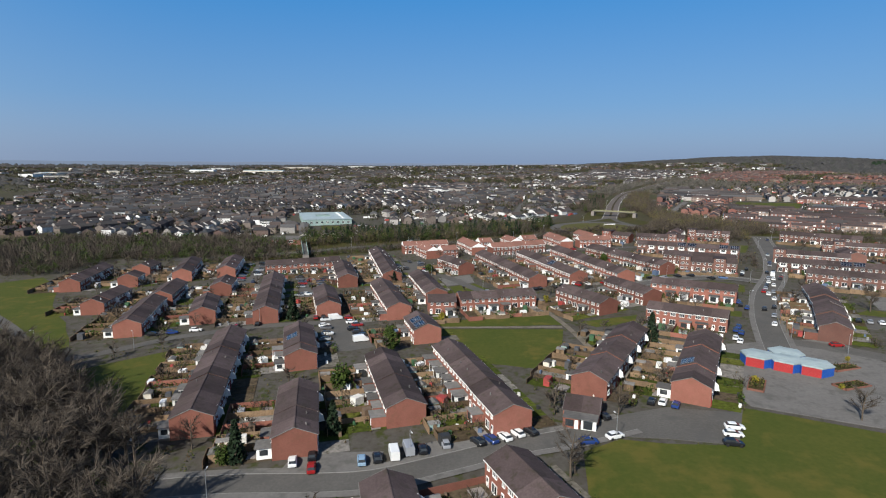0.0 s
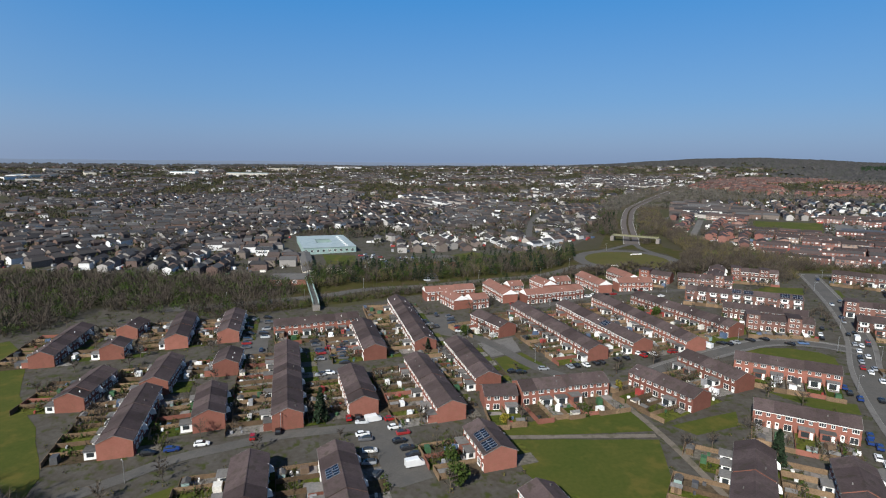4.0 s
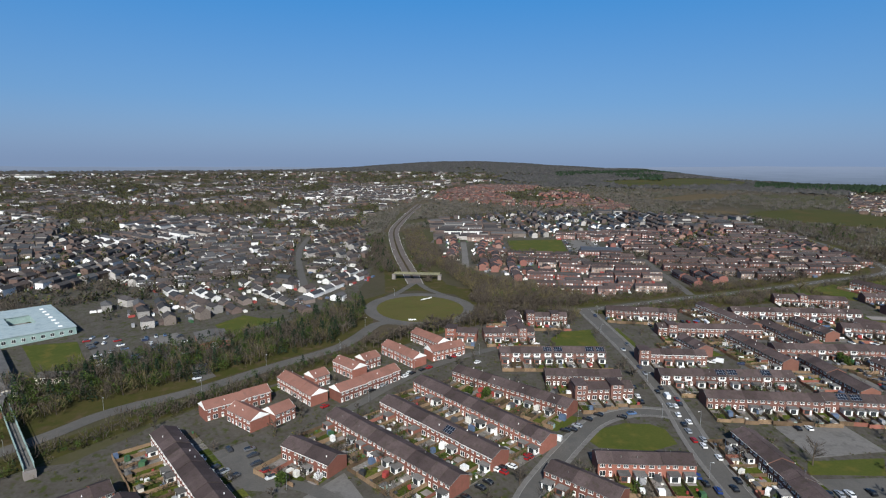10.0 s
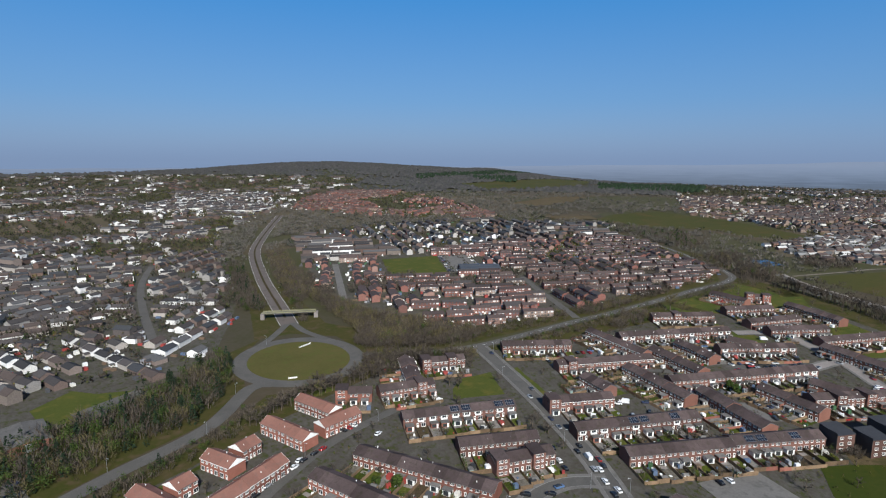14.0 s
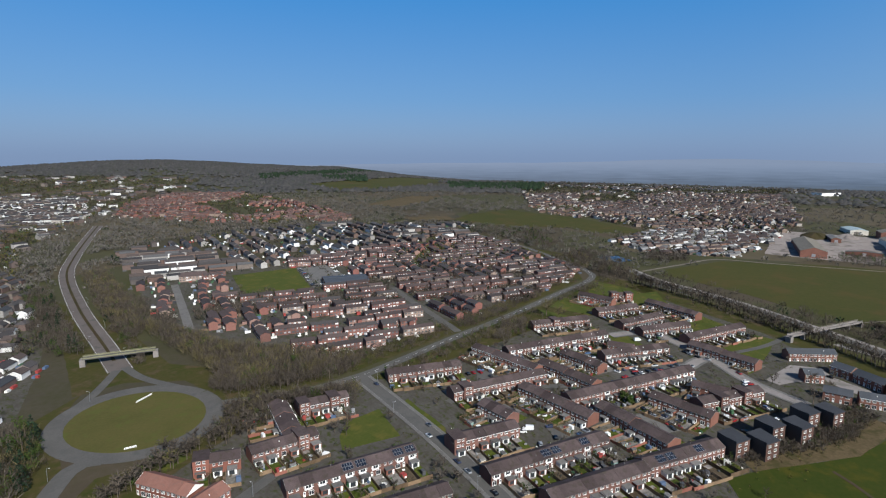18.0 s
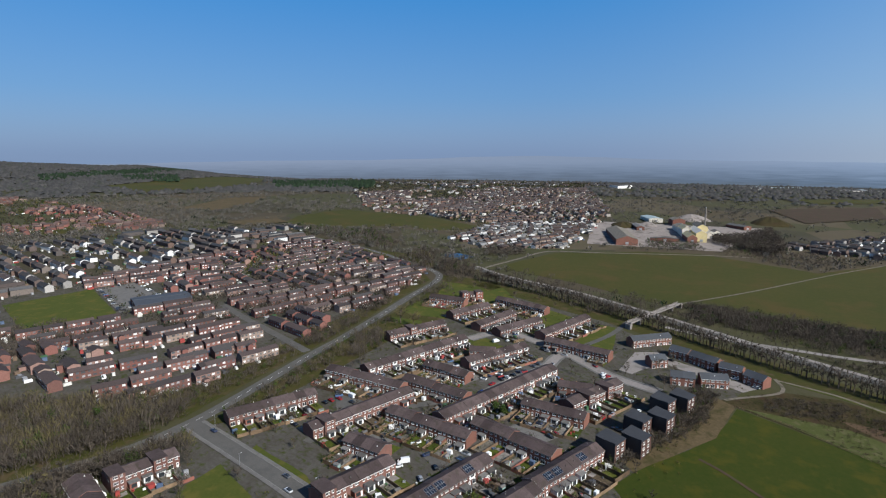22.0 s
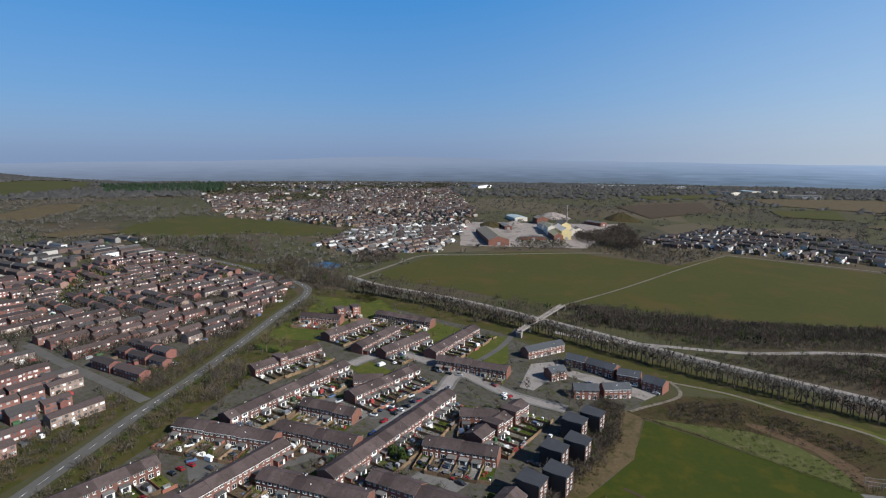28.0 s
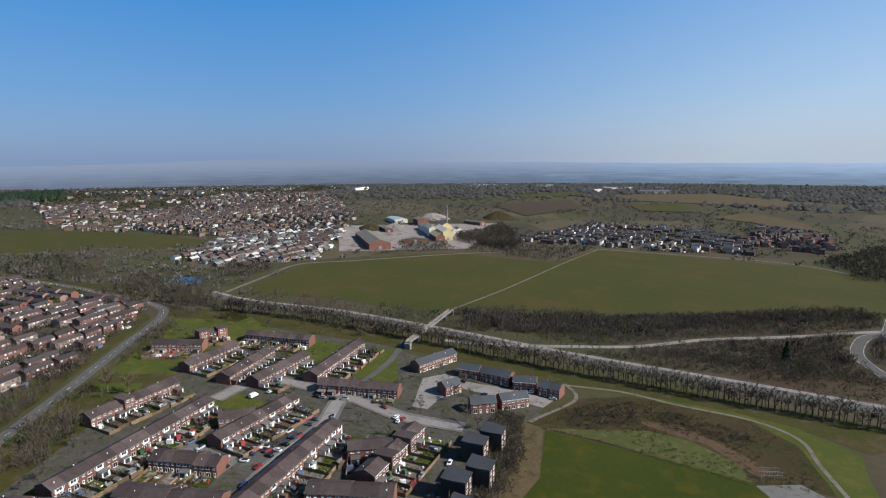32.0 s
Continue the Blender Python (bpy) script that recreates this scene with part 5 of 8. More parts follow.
def fuzz_shape(seed, count=44, width=0.030, stem=True):
    """A leafless thicket one metre high: many fine upright twigs fanning into a rounded, ragged crown."""
    r = random.Random(seed)
    V, F, TV, TF = [], [], [], []
    limb(V, F, (0, 0, -0.03), (r.uniform(-0.05, 0.05), r.uniform(-0.05, 0.05), 0.55), 0.022, 0.008, 4)
    for _ in range(count):
        a, q = r.uniform(0, 6.28), math.sqrt(r.random()) * 0.40
        z = r.uniform(0.10, 0.72) * (1 - 0.7 * q)
        p = np.array((math.cos(a) * q, math.sin(a) * q, z))
        d = np.array((math.cos(a) * (0.2 + q) + r.gauss(0, 0.22), math.sin(a) * (0.2 + q) + r.gauss(0, 0.22), r.uniform(0.4, 1.3)))
        d = d / np.linalg.norm(d) * r.uniform(0.18, 0.36)
        s = np.cross(d, (r.gauss(0, 1), r.gauss(0, 1), r.gauss(0, 1)))
        s = s / (np.linalg.norm(s) + 1e-9) * width * r.uniform(0.6, 1.3)
        n = len(TV)
        TV += [p - s, p + s, p + d]
        TF.append((n, n + 1, n + 2))
    return (np.array(V), np.array(F)), (np.array(TV), np.array(TF))


def leaf_shape(seed, count=170, kind="round"):
    """A crown of leaf sprays one metre high, uneven and open."""
    r = random.Random(seed)
    V, F = [], []
    lobes = [(r.uniform(-0.16, 0.16), r.uniform(-0.16, 0.16), r.uniform(0.35, 0.78), r.uniform(0.17, 0.27)) for _ in range(7)]
    for _ in range(count):
        if kind == "cone":
            z = r.random() ** 1.35
            rad = 0.20 * (1 - z) + 0.02
            a = r.uniform(0, 6.28)
            q = rad * r.uniform(0.6, 1.12)
            p = np.array((math.cos(a) * q, math.sin(a) * q, 0.05 + 0.93 * z))
            size = r.uniform(0.03, 0.065)
        elif kind == "bush":
            a, b = r.uniform(0, 6.28), r.random()
            q = 0.5 * math.sqrt(1 - b * b) * r.uniform(0.75, 1.12)
            p = np.array((math.cos(a) * q, math.sin(a) * q, 0.95 * b * r.uniform(0.7, 1.05)))
            size = r.uniform(0.10, 0.19)
        else:
            lx, ly, lz, lr = r.choice(lobes)
            d = np.array((r.gauss(0, 1), r.gauss(0, 1), r.gauss(0, 1)))
            p = np.array((lx, ly, lz)) + d / np.linalg.norm(d) * lr * r.uniform(0.75, 1.1)
            size = r.uniform(0.028, 0.06)
        s = np.array((r.gauss(0, 1), r.gauss(0, 1), r.gauss(0, 0.7)))
        s /= np.linalg.norm(s)
        t = np.cross(s, (r.gauss(0, 1), r.gauss(0, 1), r.gauss(0, 1)))
        t /= np.linalg.norm(t) + 1e-9
        n = len(V)
        V += [p - s * size - t * size * 0.5, p + s * size - t * size * 0.4, p + t * size]
        F.append((n, n + 1, n + 2))
    return np.array(V), np.array(F)


def scatter(name, shapes, spots, mat, label, category, squash=1.0):
    """Many copies of a few shapes as one object. spots: x, y, height."""
    if not spots:
        return None
    r = random.Random(len(spots))
    Vs, Fs, n = [], [], 0
    for x, y, h in spots:
        V, F = shapes[r.randrange(len(shapes))]
        a = r.uniform(0, 6.28)
        c, s = math.cos(a), math.sin(a)
        wd = h * squash * r.uniform(0.85, 1.2)
        W = np.stack([(V[:, 0] * c - V[:, 1] * s) * wd + x, (V[:, 0] * s + V[:, 1] * c) * wd + y, V[:, 2] * h + rise(x, y)], 1)
        Vs.append(W)
        Fs.append(F + n)
        n += len(V)
    return tagged(tris(name, np.concatenate(Vs), np.concatenate(Fs), mat), label, category, kind="stuff")


BARE = [bare_shape(k, 9, 13, 1.0, 1.9) for k in range(6)]
SLIM = [bare_shape(20 + k, 6, 20, 0.55, 0.9) for k in range(5)]
SPARE = [fuzz_shape(30 + k, 44, 0.022) for k in range(6)]
BELT = [fuzz_shape(300 + k, 84, 0.013) for k in range(7)]
FINE = [bare_shape(50 + k, 11, 30, 1.0, 0.6) for k in range(5)]
DENSE = [bare_shape(40 + k, 13, 34, 1.1, 0.55) for k in range(4)]
ROUND = [leaf_shape(60 + k, 760) for k in range(3)]
LEAFY = [leaf_shape(70 + k, 104) for k in range(4)]
CONES = [leaf_shape(80 + k, 620, "cone") for k in range(3)]
CONE_S = [leaf_shape(90 + k, 110, "cone") for k in range(3)]
BUSH = [leaf_shape(100 + k, 18, "bush") for k in range(5)]


def spots_in(poly, gap, lo, hi, seed=1, clear=True, keep=1.0):
    r = random.Random(seed)
    xs, ys = [p[0] for p in poly], [p[1] for p in poly]
    out = []
    y = min(ys)
    while y < max(ys):
        x = min(xs)
        while x < max(xs):
            px, py = x + r.uniform(-0.5, 0.5) * gap, y + r.uniform(-0.5, 0.5) * gap
            if r.random() < keep and inside(poly, px, py) and not (clear and (near_road(px, py, 0.5) or near_house(px, py, 1.5))):
                out.append((px, py, r.uniform(lo, hi)))
            x += gap
        y += gap
    return out


def wood(poly, gap, lo, hi, label, seed, green=0.0, cone=0.0, bud=0.0, slim=False, under=True, sh=None):
    """Bare winter woodland with some evergreens and undergrowth."""
    r = random.Random(seed)
    bare, ever, con, buds = [], [], [], []
    for s in spots_in(poly, gap, lo, hi, seed):
        q = r.random()
        (ever if q < green else con if q < green + cone else buds if q < green + cone + bud else bare).append(s)
    sh = sh or (SLIM if slim else SPARE if hi < 10 else BARE)
    for some, mat, word in ((bare, M_TWIG, "grey-brown twigs of"), (buds, M_BUD, "yellowish budding twigs of")):
        scatter("woodland_twigs", [t for _, t in sh], some, mat, word + " " + label, "woodland")
    scatter("woodland_trunks", [b for b, _ in sh], bare + buds, M_BARK, "bare trunks and limbs of " + label, "woodland")
    scatter("woodland_evergreens", LEAFY, [(x, y, h * 0.8) for x, y, h in ever], M_LEAF, "dark evergreen trees in " + label, "woodland", 0.9)
    scatter("woodland_conifers", CONE_S, con, M_CONIFER, "dark conifers in " + label, "woodland")
    if under:
        scrub = [(x + r.uniform(-3, 3), y + r.uniform(-3, 3), r.uniform(0.8, 2.2)) for x, y, h in bare + ever if r.random() < 0.8]
        scatter("undergrowth", BUSH, [s for s in scrub if not near_road(s[0], s[1], 1)], M_SHRUBBY, "brown and green undergrowth in " + label, "shrubs")


M_SHRUBBY = picked("undergrowth", [(0.075, 0.060, 0.036), (0.056, 0.060, 0.020), (0.098, 0.074, 0.044), (0.042, 0.048, 0.016)], 0.95)

wood([(-150, 40), (-150, 160), (-126, 161), (-105, 147), (-88, 131), (-70, 113), (-58, 101), (-49, 88), (-53, 50)], 3.1, 10, 15, "the near wood", 11, 0.06, sh=FINE)
wood([(-165, 90), (-150, 150), (-148, 178), (-186, 206), (-360, 260), (-360, 150)], 4.2, 8, 13, "the wood west of the lane", 12, 0.2, sh=BELT)
wood([(-300, 417), (-210, 406), (-122, 392), (-90, 352), (-109, 326), (-131, 322), (-164, 320), (-205, 335), (-250, 335), (-320, 350)], 4.4, 7, 12, "the belt behind the terraces", 13, 0.36, sh=BELT)
wood([(-105, 419), (-60, 435), (3, 441), (56, 464), (97, 490), (82, 440), (49, 408), (12, 398), (-29, 388), (-70, 382), (-94, 364)], 4.0, 6, 11.5, "the belt along the curving road", 14, 0.36, 0.22, 0.08, sh=BELT)
wood([(-60, 362), (-24, 369), (11, 380), (52, 393), (84, 415), (60, 385), (20, 372), (-40, 352)], 3.9, 3, 7, "the bank below the curving road", 15, 0.4)
wood([(204, 580), (186, 490), (176, 440), (225, 402), (245, 410), (228, 450), (212, 500), (214, 560)], 3.6, 6, 11.5, "the belt beside the roundabout", 16, 0.05, 0, 0.35, sh=BELT)
wood([(150, 425), (186, 398), (215, 384), (180, 378), (120, 396), (70, 386), (60, 393), (100, 402)], 3.8, 6, 10, "the trees south of the roundabout", 17, 0.12, 0, 0.1)
wood([(228, 400), (311, 388), (352, 381), (420, 374), (420, 386), (352, 396), (300, 412), (240, 424)], 4.4, 3, 6.5, "the bank north of the main road", 18, 0.15, 0, 0.1)
wood([(228, 384), (300, 373), (352, 366), (400, 360), (400, 351), (352, 352), (300, 360), (236, 368)], 4.6, 4, 8, "the bank south of the main road", 19, 0.2, 0, 0.2)
wood([(516, 128), (469, 3), (430, -207), (316, -68), (360, -9), (422, 73), (470, 127)], 3.9, 3, 7, "the scrub beyond the main road", 20, 0.14)
wood([(560, 310), (600, 340), (630, 332), (612, 372), (645, 408), (600, 420), (560, 375), (540, 350)], 6.0, 8, 13, "the trees round the pond", 21, 0.05, 0, 0.15, True)
wood([(158, 560), (180, 650), (215, 740), (203, 760), (160, 650), (140, 560)], 4.6, 7, 11, "the belt west of the dual carriageway", 22, 0.3, 0.1, sh=BELT)
wood([(184, 560), (212, 650), (262, 780), (282, 775), (235, 650), (205, 565)], 4.6, 7, 11, "the belt east of the dual carriageway", 23, 0.1, 0, 0.3, sh=BELT)
wood([(329, 112), (328, 75), (307, 88), (306, 114), (314, 121)], 2.6, 2.0, 4, "the scrub in rough grass", 24, 0.05)
wood([(322, 76), (308, 57), (285, 45), (278, 56), (297, 74), (309, 81)], 2.8, 1.8, 4, "the scrub by the winding path", 241, 0.2)
wood([(269, 181), (295, 171), (316, 161), (334, 147), (322, 140), (309, 146), (287, 154), (267, 171), (244, 190), (240, 200)], 1.8, 2, 5.5, "the hedge beside the sports turf", 25, 0.12)
wood([(440, 360), (520, 340), (500, 325), (430, 345)], 9.0, 5, 9, "the trees on the wide verge", 26, 0.1, 0, 0.3)
wood([(-300, 560), (-230, 640), (-150, 640), (-150, 600), (-220, 560), (-240, 500)], 9.0, 6, 11, "the wood behind the school", 27, 0.2)
wood([(236, 412), (300, 398), (360, 388), (440, 376), (440, 369), (352, 377), (240, 396)], 5.0, 2.5, 5.5, "the scrub along the main road", 41, 0.25, 0, 0.1)
wood([(500, 118), (473, 49), (458, -39), (455, -141), (447, -200), (425, -190), (432, -100), (428, 0), (440, 80), (470, 128)], 3.4, 4, 8, "the dark thicket below the pasture", 42, 0.1)
wood([(613, -326), (580, -337), (545, -298), (528, -326), (560, -400), (696, -531), (652, -417)], 5.5, 6, 10, "the dark wood at the pasture corner", 43, 0.35, 0.1)
wood([(-340, 345), (-262, 300), (-222, 285), (-205, 292), (-196, 315), (-205, 340), (-320, 352)], 4.4, 7, 12, "the wood at the estate's western edge", 44, 0.3, sh=BELT)
wood([(-150, 318), (-92, 341), (-24, 364), (11, 376), (40, 386), (30, 376), (-40, 350), (-100, 322), (-140, 308)], 3.8, 3, 8, "the trees below the curving road", 45, 0.35, 0.05)
wood([(160, 440), (190, 412), (225, 398), (236, 404), (205, 428), (172, 458)], 3.3, 6, 11, "the trees hiding the road to the roundabout", 47, 0.08, 0, 0.15, sh=BELT)
wood([(150, 424), (188, 396), (216, 379), (190, 374), (150, 396)], 3.3, 6, 10.5, "the trees below the road to the roundabout", 48, 0.1, 0, 0.1, sh=BELT)
wood([(160, 502), (172, 520), (205, 600), (190, 600), (165, 530)], 4.5, 4, 8, "the trees by the slip road", 46, 0.2)
wood([(770, 60), (790, 40), (800, -60), (770, -110), (755, -100), (690, -30)], 8.0, 4, 8, "the hedge beyond the pasture", 28, 0.1)


wood([(364, 383), (387, 386), (397, 379), (376, 368), (352, 369), (335, 377), (328, 388), (356, 400)], 3.6, 5, 9, "the thicket north of the main road", 56, 0.12, 0, 0.2, sh=BELT)
wood([(346, 361), (369, 359), (367, 347), (347, 339), (333, 344), (322, 342), (320, 352)], 3.6, 5, 9, "the thicket south of the main road", 57, 0.1, 0, 0.2, sh=BELT)
wood([(498, 376), (551, 387), (594, 387), (584, 379), (520, 368)], 4.2, 5, 9, "the trees at the bend of the main road", 58, 0.1, 0, 0.1, sh=BELT)
wood([(402, 74), (393, 42), (390, 5), (366, -34), (354, -65), (326, -33), (348, 2), (371, 39), (392, 62)], 3.8, 2.5, 5.5, "the scrub between the two roads", 59, 0.1)
wood([(840, 128), (836, 60), (774, 66), (777, 131)], 5.5, 5, 9, "the dark trees before the works", 51, 0.45)
wood([(868, 40), (838, 36), (759, -10), (800, -40), (1000, -75), (936, -36)], 5.0, 8, 13, "the bare trees beside the works", 52, 0.05)
wood([(767, 633), (744, 579), (713, 529), (680, 476), (665, 449), (718, 455), (800, 515), (794, 552), (803, 602), (818, 655)], 5.2, 6, 9.8, "the belt below the sloping pasture", 53, 0.3, 0.06)
wood([(663, 415), (691, 406), (672, 378), (640, 384), (625, 384)], 5.0, 5, 9, "the scrub beside the pond", 54, 0.1)
wood([(719, 332), (735, 302), (691, 279), (663, 307), (673, 331)], 5.0, 6, 9.8, "the bare copse beyond the pond", 55, 0.05)


def tree_line(pts, off, gap, lo, hi, seed, label):
    r = random.Random(seed)
    line = smooth(pts, gap)
    spots = []
    for i, p in enumerate(line[:-1]):
        q = line[i + 1]
        d = np.array((q[0] - p[0], q[1] - p[1]))
        d /= np.linalg.norm(d) + 1e-9
        o = off + r.uniform(-1.5, 1.5)
        spots.append((p[0] - d[1] * o, p[1] + d[0] * o, r.uniform(lo, hi)))
    scatter("tree_row_twigs", [t for _, t in SLIM], spots, M_TWIG, "twigs of " + label, "tree row")
    scatter("tree_row_trunks", [b for b, _ in SLIM], spots, M_BARK, "trunks of " + label, "tree row")


MWAY = [(563, 292), (517, 219), (453, 144), (397, 84), (355, 33), (320, -10), (270, -70)]
tree_line(MWAY, -23, 2.6, 10.5, 14.5, 31, "the bare trees lining the main road")
tree_line(MWAY, -27, 3.8, 9, 13, 32, "the second row of bare trees by the main road")
tree_line([(600, 345), (563, 306), (530, 258)], -14, 3.5, 8, 12, 33, "the tall bare trees near the pond")
tree_line(MWAY, 15, 4.0, 3, 6, 34, "the scrub trees across the main road")


def tree(x, y, kind, h):
    r = random.Random(int(x * 31 + y * 17))
    words = {"b": "leafless grey-brown garden tree", "e": "dense dark green evergreen tree", "c": "tall dark narrow conifer", "y": "low shrub in yellow blossom", "w": "tall tree with yellowish budding twigs"}[kind]
    T = base("tree" if kind != "y" else "shrub", x, y, r.uniform(0, 6.28), words, "tree" if kind != "y" else "shrub", "single trees")
    if kind in "bw":
        (V, F), (TV, TF) = DENSE[r.randrange(len(DENSE))]
        tris("trunk", V * h, F, M_BARK, parent=T)
        tris("crown", TV * h, TF, M_TWIG if kind == "b" else M_BUD, parent=T)
    else:
        V, F = [], []
        limb(V, F, (0, 0, -0.05), (0, 0, 0.6 if kind != "y" else 0.3), 0.03, 0.012, 6)
        tris("trunk", np.array(V) * h, F, M_BARK, parent=T)
        if kind == "c":
            V, F = CONES[r.randrange(3)]
            tris("crown", V * h, F, M_CONIFER, parent=T)
        else:
            V, F = ROUND[r.randrange(3)]
            tris("crown", (V - (0, 0, 0.12)) * h, F, M_LEAF if kind == "e" else M_GORSE, parent=T)


for x, y, kind, h in TREES:
    tree(x, y, kind, h)
scatter("garden_shrubs", BUSH, SHRUBS, M_SHRUB, "mixed green and brown shrubs in the garden plots", "shrubs")
small = [s for s in SHRUBS if random.Random(int(s[0] * 100)).random() < 0.07]
large = [(x, y, 1.6 + 1.1 * h) for x, y, h in SHRUBS if random.Random(int(x * 90 + y)).random() < 0.10]
scatter("garden_evergreens", BUSH, large, M_LEAF, "tall dark evergreen bushes in the garden plots", "shrubs", 0.7)
scatter("garden_trees_twigs", [t for _, t in SPARE], [(x, y, 2.5 + 2.2 * h) for x, y, h in small], M_TWIG, "twigs of small bare trees in the garden plots", "garden trees")
scatter("garden_trees_trunks", [b for b, _ in SPARE], [(x, y, 2.5 + 2.2 * h) for x, y, h in small], M_BARK, "trunks of small bare trees in the garden plots", "garden trees")
# hedges, shrubs and small trees filling the odd corners of the estate
nook = [p for p in spots_in(ESTATE, 3.6, 0.5, 1.6, 77, True, 0.5) if not near_house(p[0], p[1], 0.5) and not any(inside(g, p[0], p[1]) for g, _ in GREENS) and not any(inside(g, p[0], p[1]) for g in YARDS)]
nook = [p for p in nook if noise.noise(Vector((p[0] * 0.06, p[1] * 0.06, 3.0))) > -0.12]
scatter("estate_shrubs", BUSH, nook, M_SHRUB, "hedges and shrubs between the terraces", "shrubs")
odd = nook[::9]
scatter("estate_trees_twigs", [t for _, t in BARE], [(x, y, 3 + 2.5 * h) for x, y, h in odd], M_TWIG, "twigs of small bare trees between the terraces", "trees")
scatter("estate_trees_trunks", [b for b, _ in BARE], [(x, y, 3 + 2.5 * h) for x, y, h in odd], M_BARK, "trunks of small bare trees between the terraces", "trees")


def blocks(name, spots, mat, label, category):
    """Many small boxes (x, y, turn, half length, half width, bottom, top) as one object."""
    vs, fs = [], []
    for x, y, t, a, b, z0, z1 in spots:
        c, s, z, k = math.cos(t), math.sin(t), rise(x, y), len(vs)
        for q, f in ((z0 - 0.3, 1.0), (z1, 0.94)):
            vs += [(x + c * u * f - s * v * f, y + s * u * f + c * v * f, z + q) for u, v in ((-a, -b), (a, -b), (a, b), (-a, b))]
        fs += [(k + 4, k + 5, k + 6, k + 7)] + [(k + i, k + (i + 1) % 4, k + 4 + (i + 1) % 4, k + 4 + i) for i in range(4)]
    return tagged(mesh(name, vs, fs, mat), label, category, kind="stuff")


blocks("garden_goods", GOODS, M_CLUTTER, "bins, boxes, covers and small play things in the gardens", "garden goods")
blocks("garden_patios", SLABS, M_CONC, "pale paved patios behind the houses", "paving")
tagged(mesh("garden_plots", PLOT_V, PLOT_F, M_GARDEN), "lawns, paving and soil of the garden plots", "gardens", kind="stuff")

tussocks = [p for p in spots_in([(319, 140), (324, 131), (338, 105), (336, 78), (321, 57), (299, 34), (276, 33), (243, 48), (254, 69), (275, 91), (311, 133)], 2.4, 0.4, 1.1, 90) if noise.noise(Vector((p[0] * 0.05, p[1] * 0.05, 8.0))) > -0.1]
scatter("tussocks", BUSH, tussocks, M_SHRUBBY, "brown tussocks and brambles in the rough grass", "shrubs", 1.6)
heath_scrub = spots_in([(368, -10), (384, -57), (384, -115), (335, -92), (300, -61), (322, -20)], 4.5, 0.8, 2.4, 91)
scatter("heath_scrub", BUSH, heath_scrub, M_SHRUBBY, "dark scrub on the brown heath", "shrubs", 1.4)

# ---- parked vehicles: place, heading, colour ----
PARKED_A = [
    (-29.6, 103.6, 100, "w"),
    (-25.3, 101.3, 100, "r"),
    (-26.2, 105.9, 100, "k"),
    (-15.9, 103.8, 103, "c"),
    (-12.9, 104.7, 103, "k"),
    (-9.7, 106.2, 103, "W"),
    (-6.9, 107.9, 103, "S"),
    (-3.9, 107.8, 103, "k"),
    (0.8, 110.0, 103, "s"),
    (7.6, 110.8, 118, "k"),
    (10.5, 111.7, 118, "b"),
    (13.5, 112.6, 118, "w"),
    (16.4, 114.2, 118, "w"),
    (19.3, 114.9, 118, "k"),
    (29.4, 119.1, 125, "r"),
    (34.5, 121.2, 125, "k"),
    (37.0, 121.7, 125, "k"),
    (51.0, 129.1, 62, "k"),
    (53.6, 128.7, 62, "w"),
    (56.1, 127.1, 62, "b"),
    (37.1, 112.5, 25, "w"),
    (30.9, 110.3, 10, "b"),
    (64.4, 115.9, -10, "w"),
    (62.5, 112.7, -10, "w"),
]
PARKED_B = [
    (60.6, 108.9, -10, "k"),
    (94.9, 172.0, 60, "w"),
    (99.7, 180.4, 60, "b"),
    (117.4, 210.1, 60, "b"),
    (122.3, 167.3, 0, "r"),
    (115.9, 189.2, 60, "w"),
    (121.6, 199.3, 60, "s"),
    (128.1, 210.5, 60, "k"),
    (135.3, 222.9, 60, "w"),
    (141.5, 234.0, 60, "s"),
    (148.5, 246.1, 60, "w"),
    (155.6, 258.4, 60, "w"),
    (164.9, 274.4, 60, "k"),
    (-99.6, 186.0, 15, "k"),
    (-94.0, 187.7, 15, "b"),
    (-86.8, 190.3, 15, "w"),
    (-67.2, 196.8, 103, "k"),
    (-73.6, 193.7, 103, "r"),
    (-40.0, 202.5, 20, "W"),
    (-47.6, 204.1, 103, "r"),
    (-44.9, 204.6, 103, "k"),
    (-34.7, 203.1, 20, "r"),
    (-33.2, 197.8, 20, "w"),
    (-31.4, 189.6, 20, "k"),
]
PARKED_C = [
    (-26.8, 177.5, 20, "W"),
    (-42.2, 193.9, 20, "w"),
    (-64.0, 267.0, 10, "r"),
    (-60.3, 256.0, 10, "k"),
    (-59.6, 240.2, 10, "w"),
    (-102.7, 287.0, -10, "k"),
    (-106.4, 296.2, -10, "k"),
    (-102.2, 312.3, -10, "k"),
    (8.1, 238.2, 10, "k"),
    (11.1, 237.4, 10, "k"),
    (20.0, 240.3, 10, "s"),
    (30.4, 242.0, 108, "s"),
    (33.0, 242.9, 108, "k"),
    (36.7, 243.1, 108, "w"),
    (41.0, 244.9, 108, "k"),
    (43.5, 245.8, 108, "k"),
    (50.4, 248.1, 108, "k"),
    (54.3, 249.5, 108, "k"),
    (60.5, 254.9, 108, "w"),
    (63.1, 254.6, 108, "k"),
    (75.1, 255.5, 30, "r"),
    (92.0, 261.1, 120, "W"),
    (99.9, 264.4, 120, "k"),
    (102.6, 263.5, 120, "k"),
]
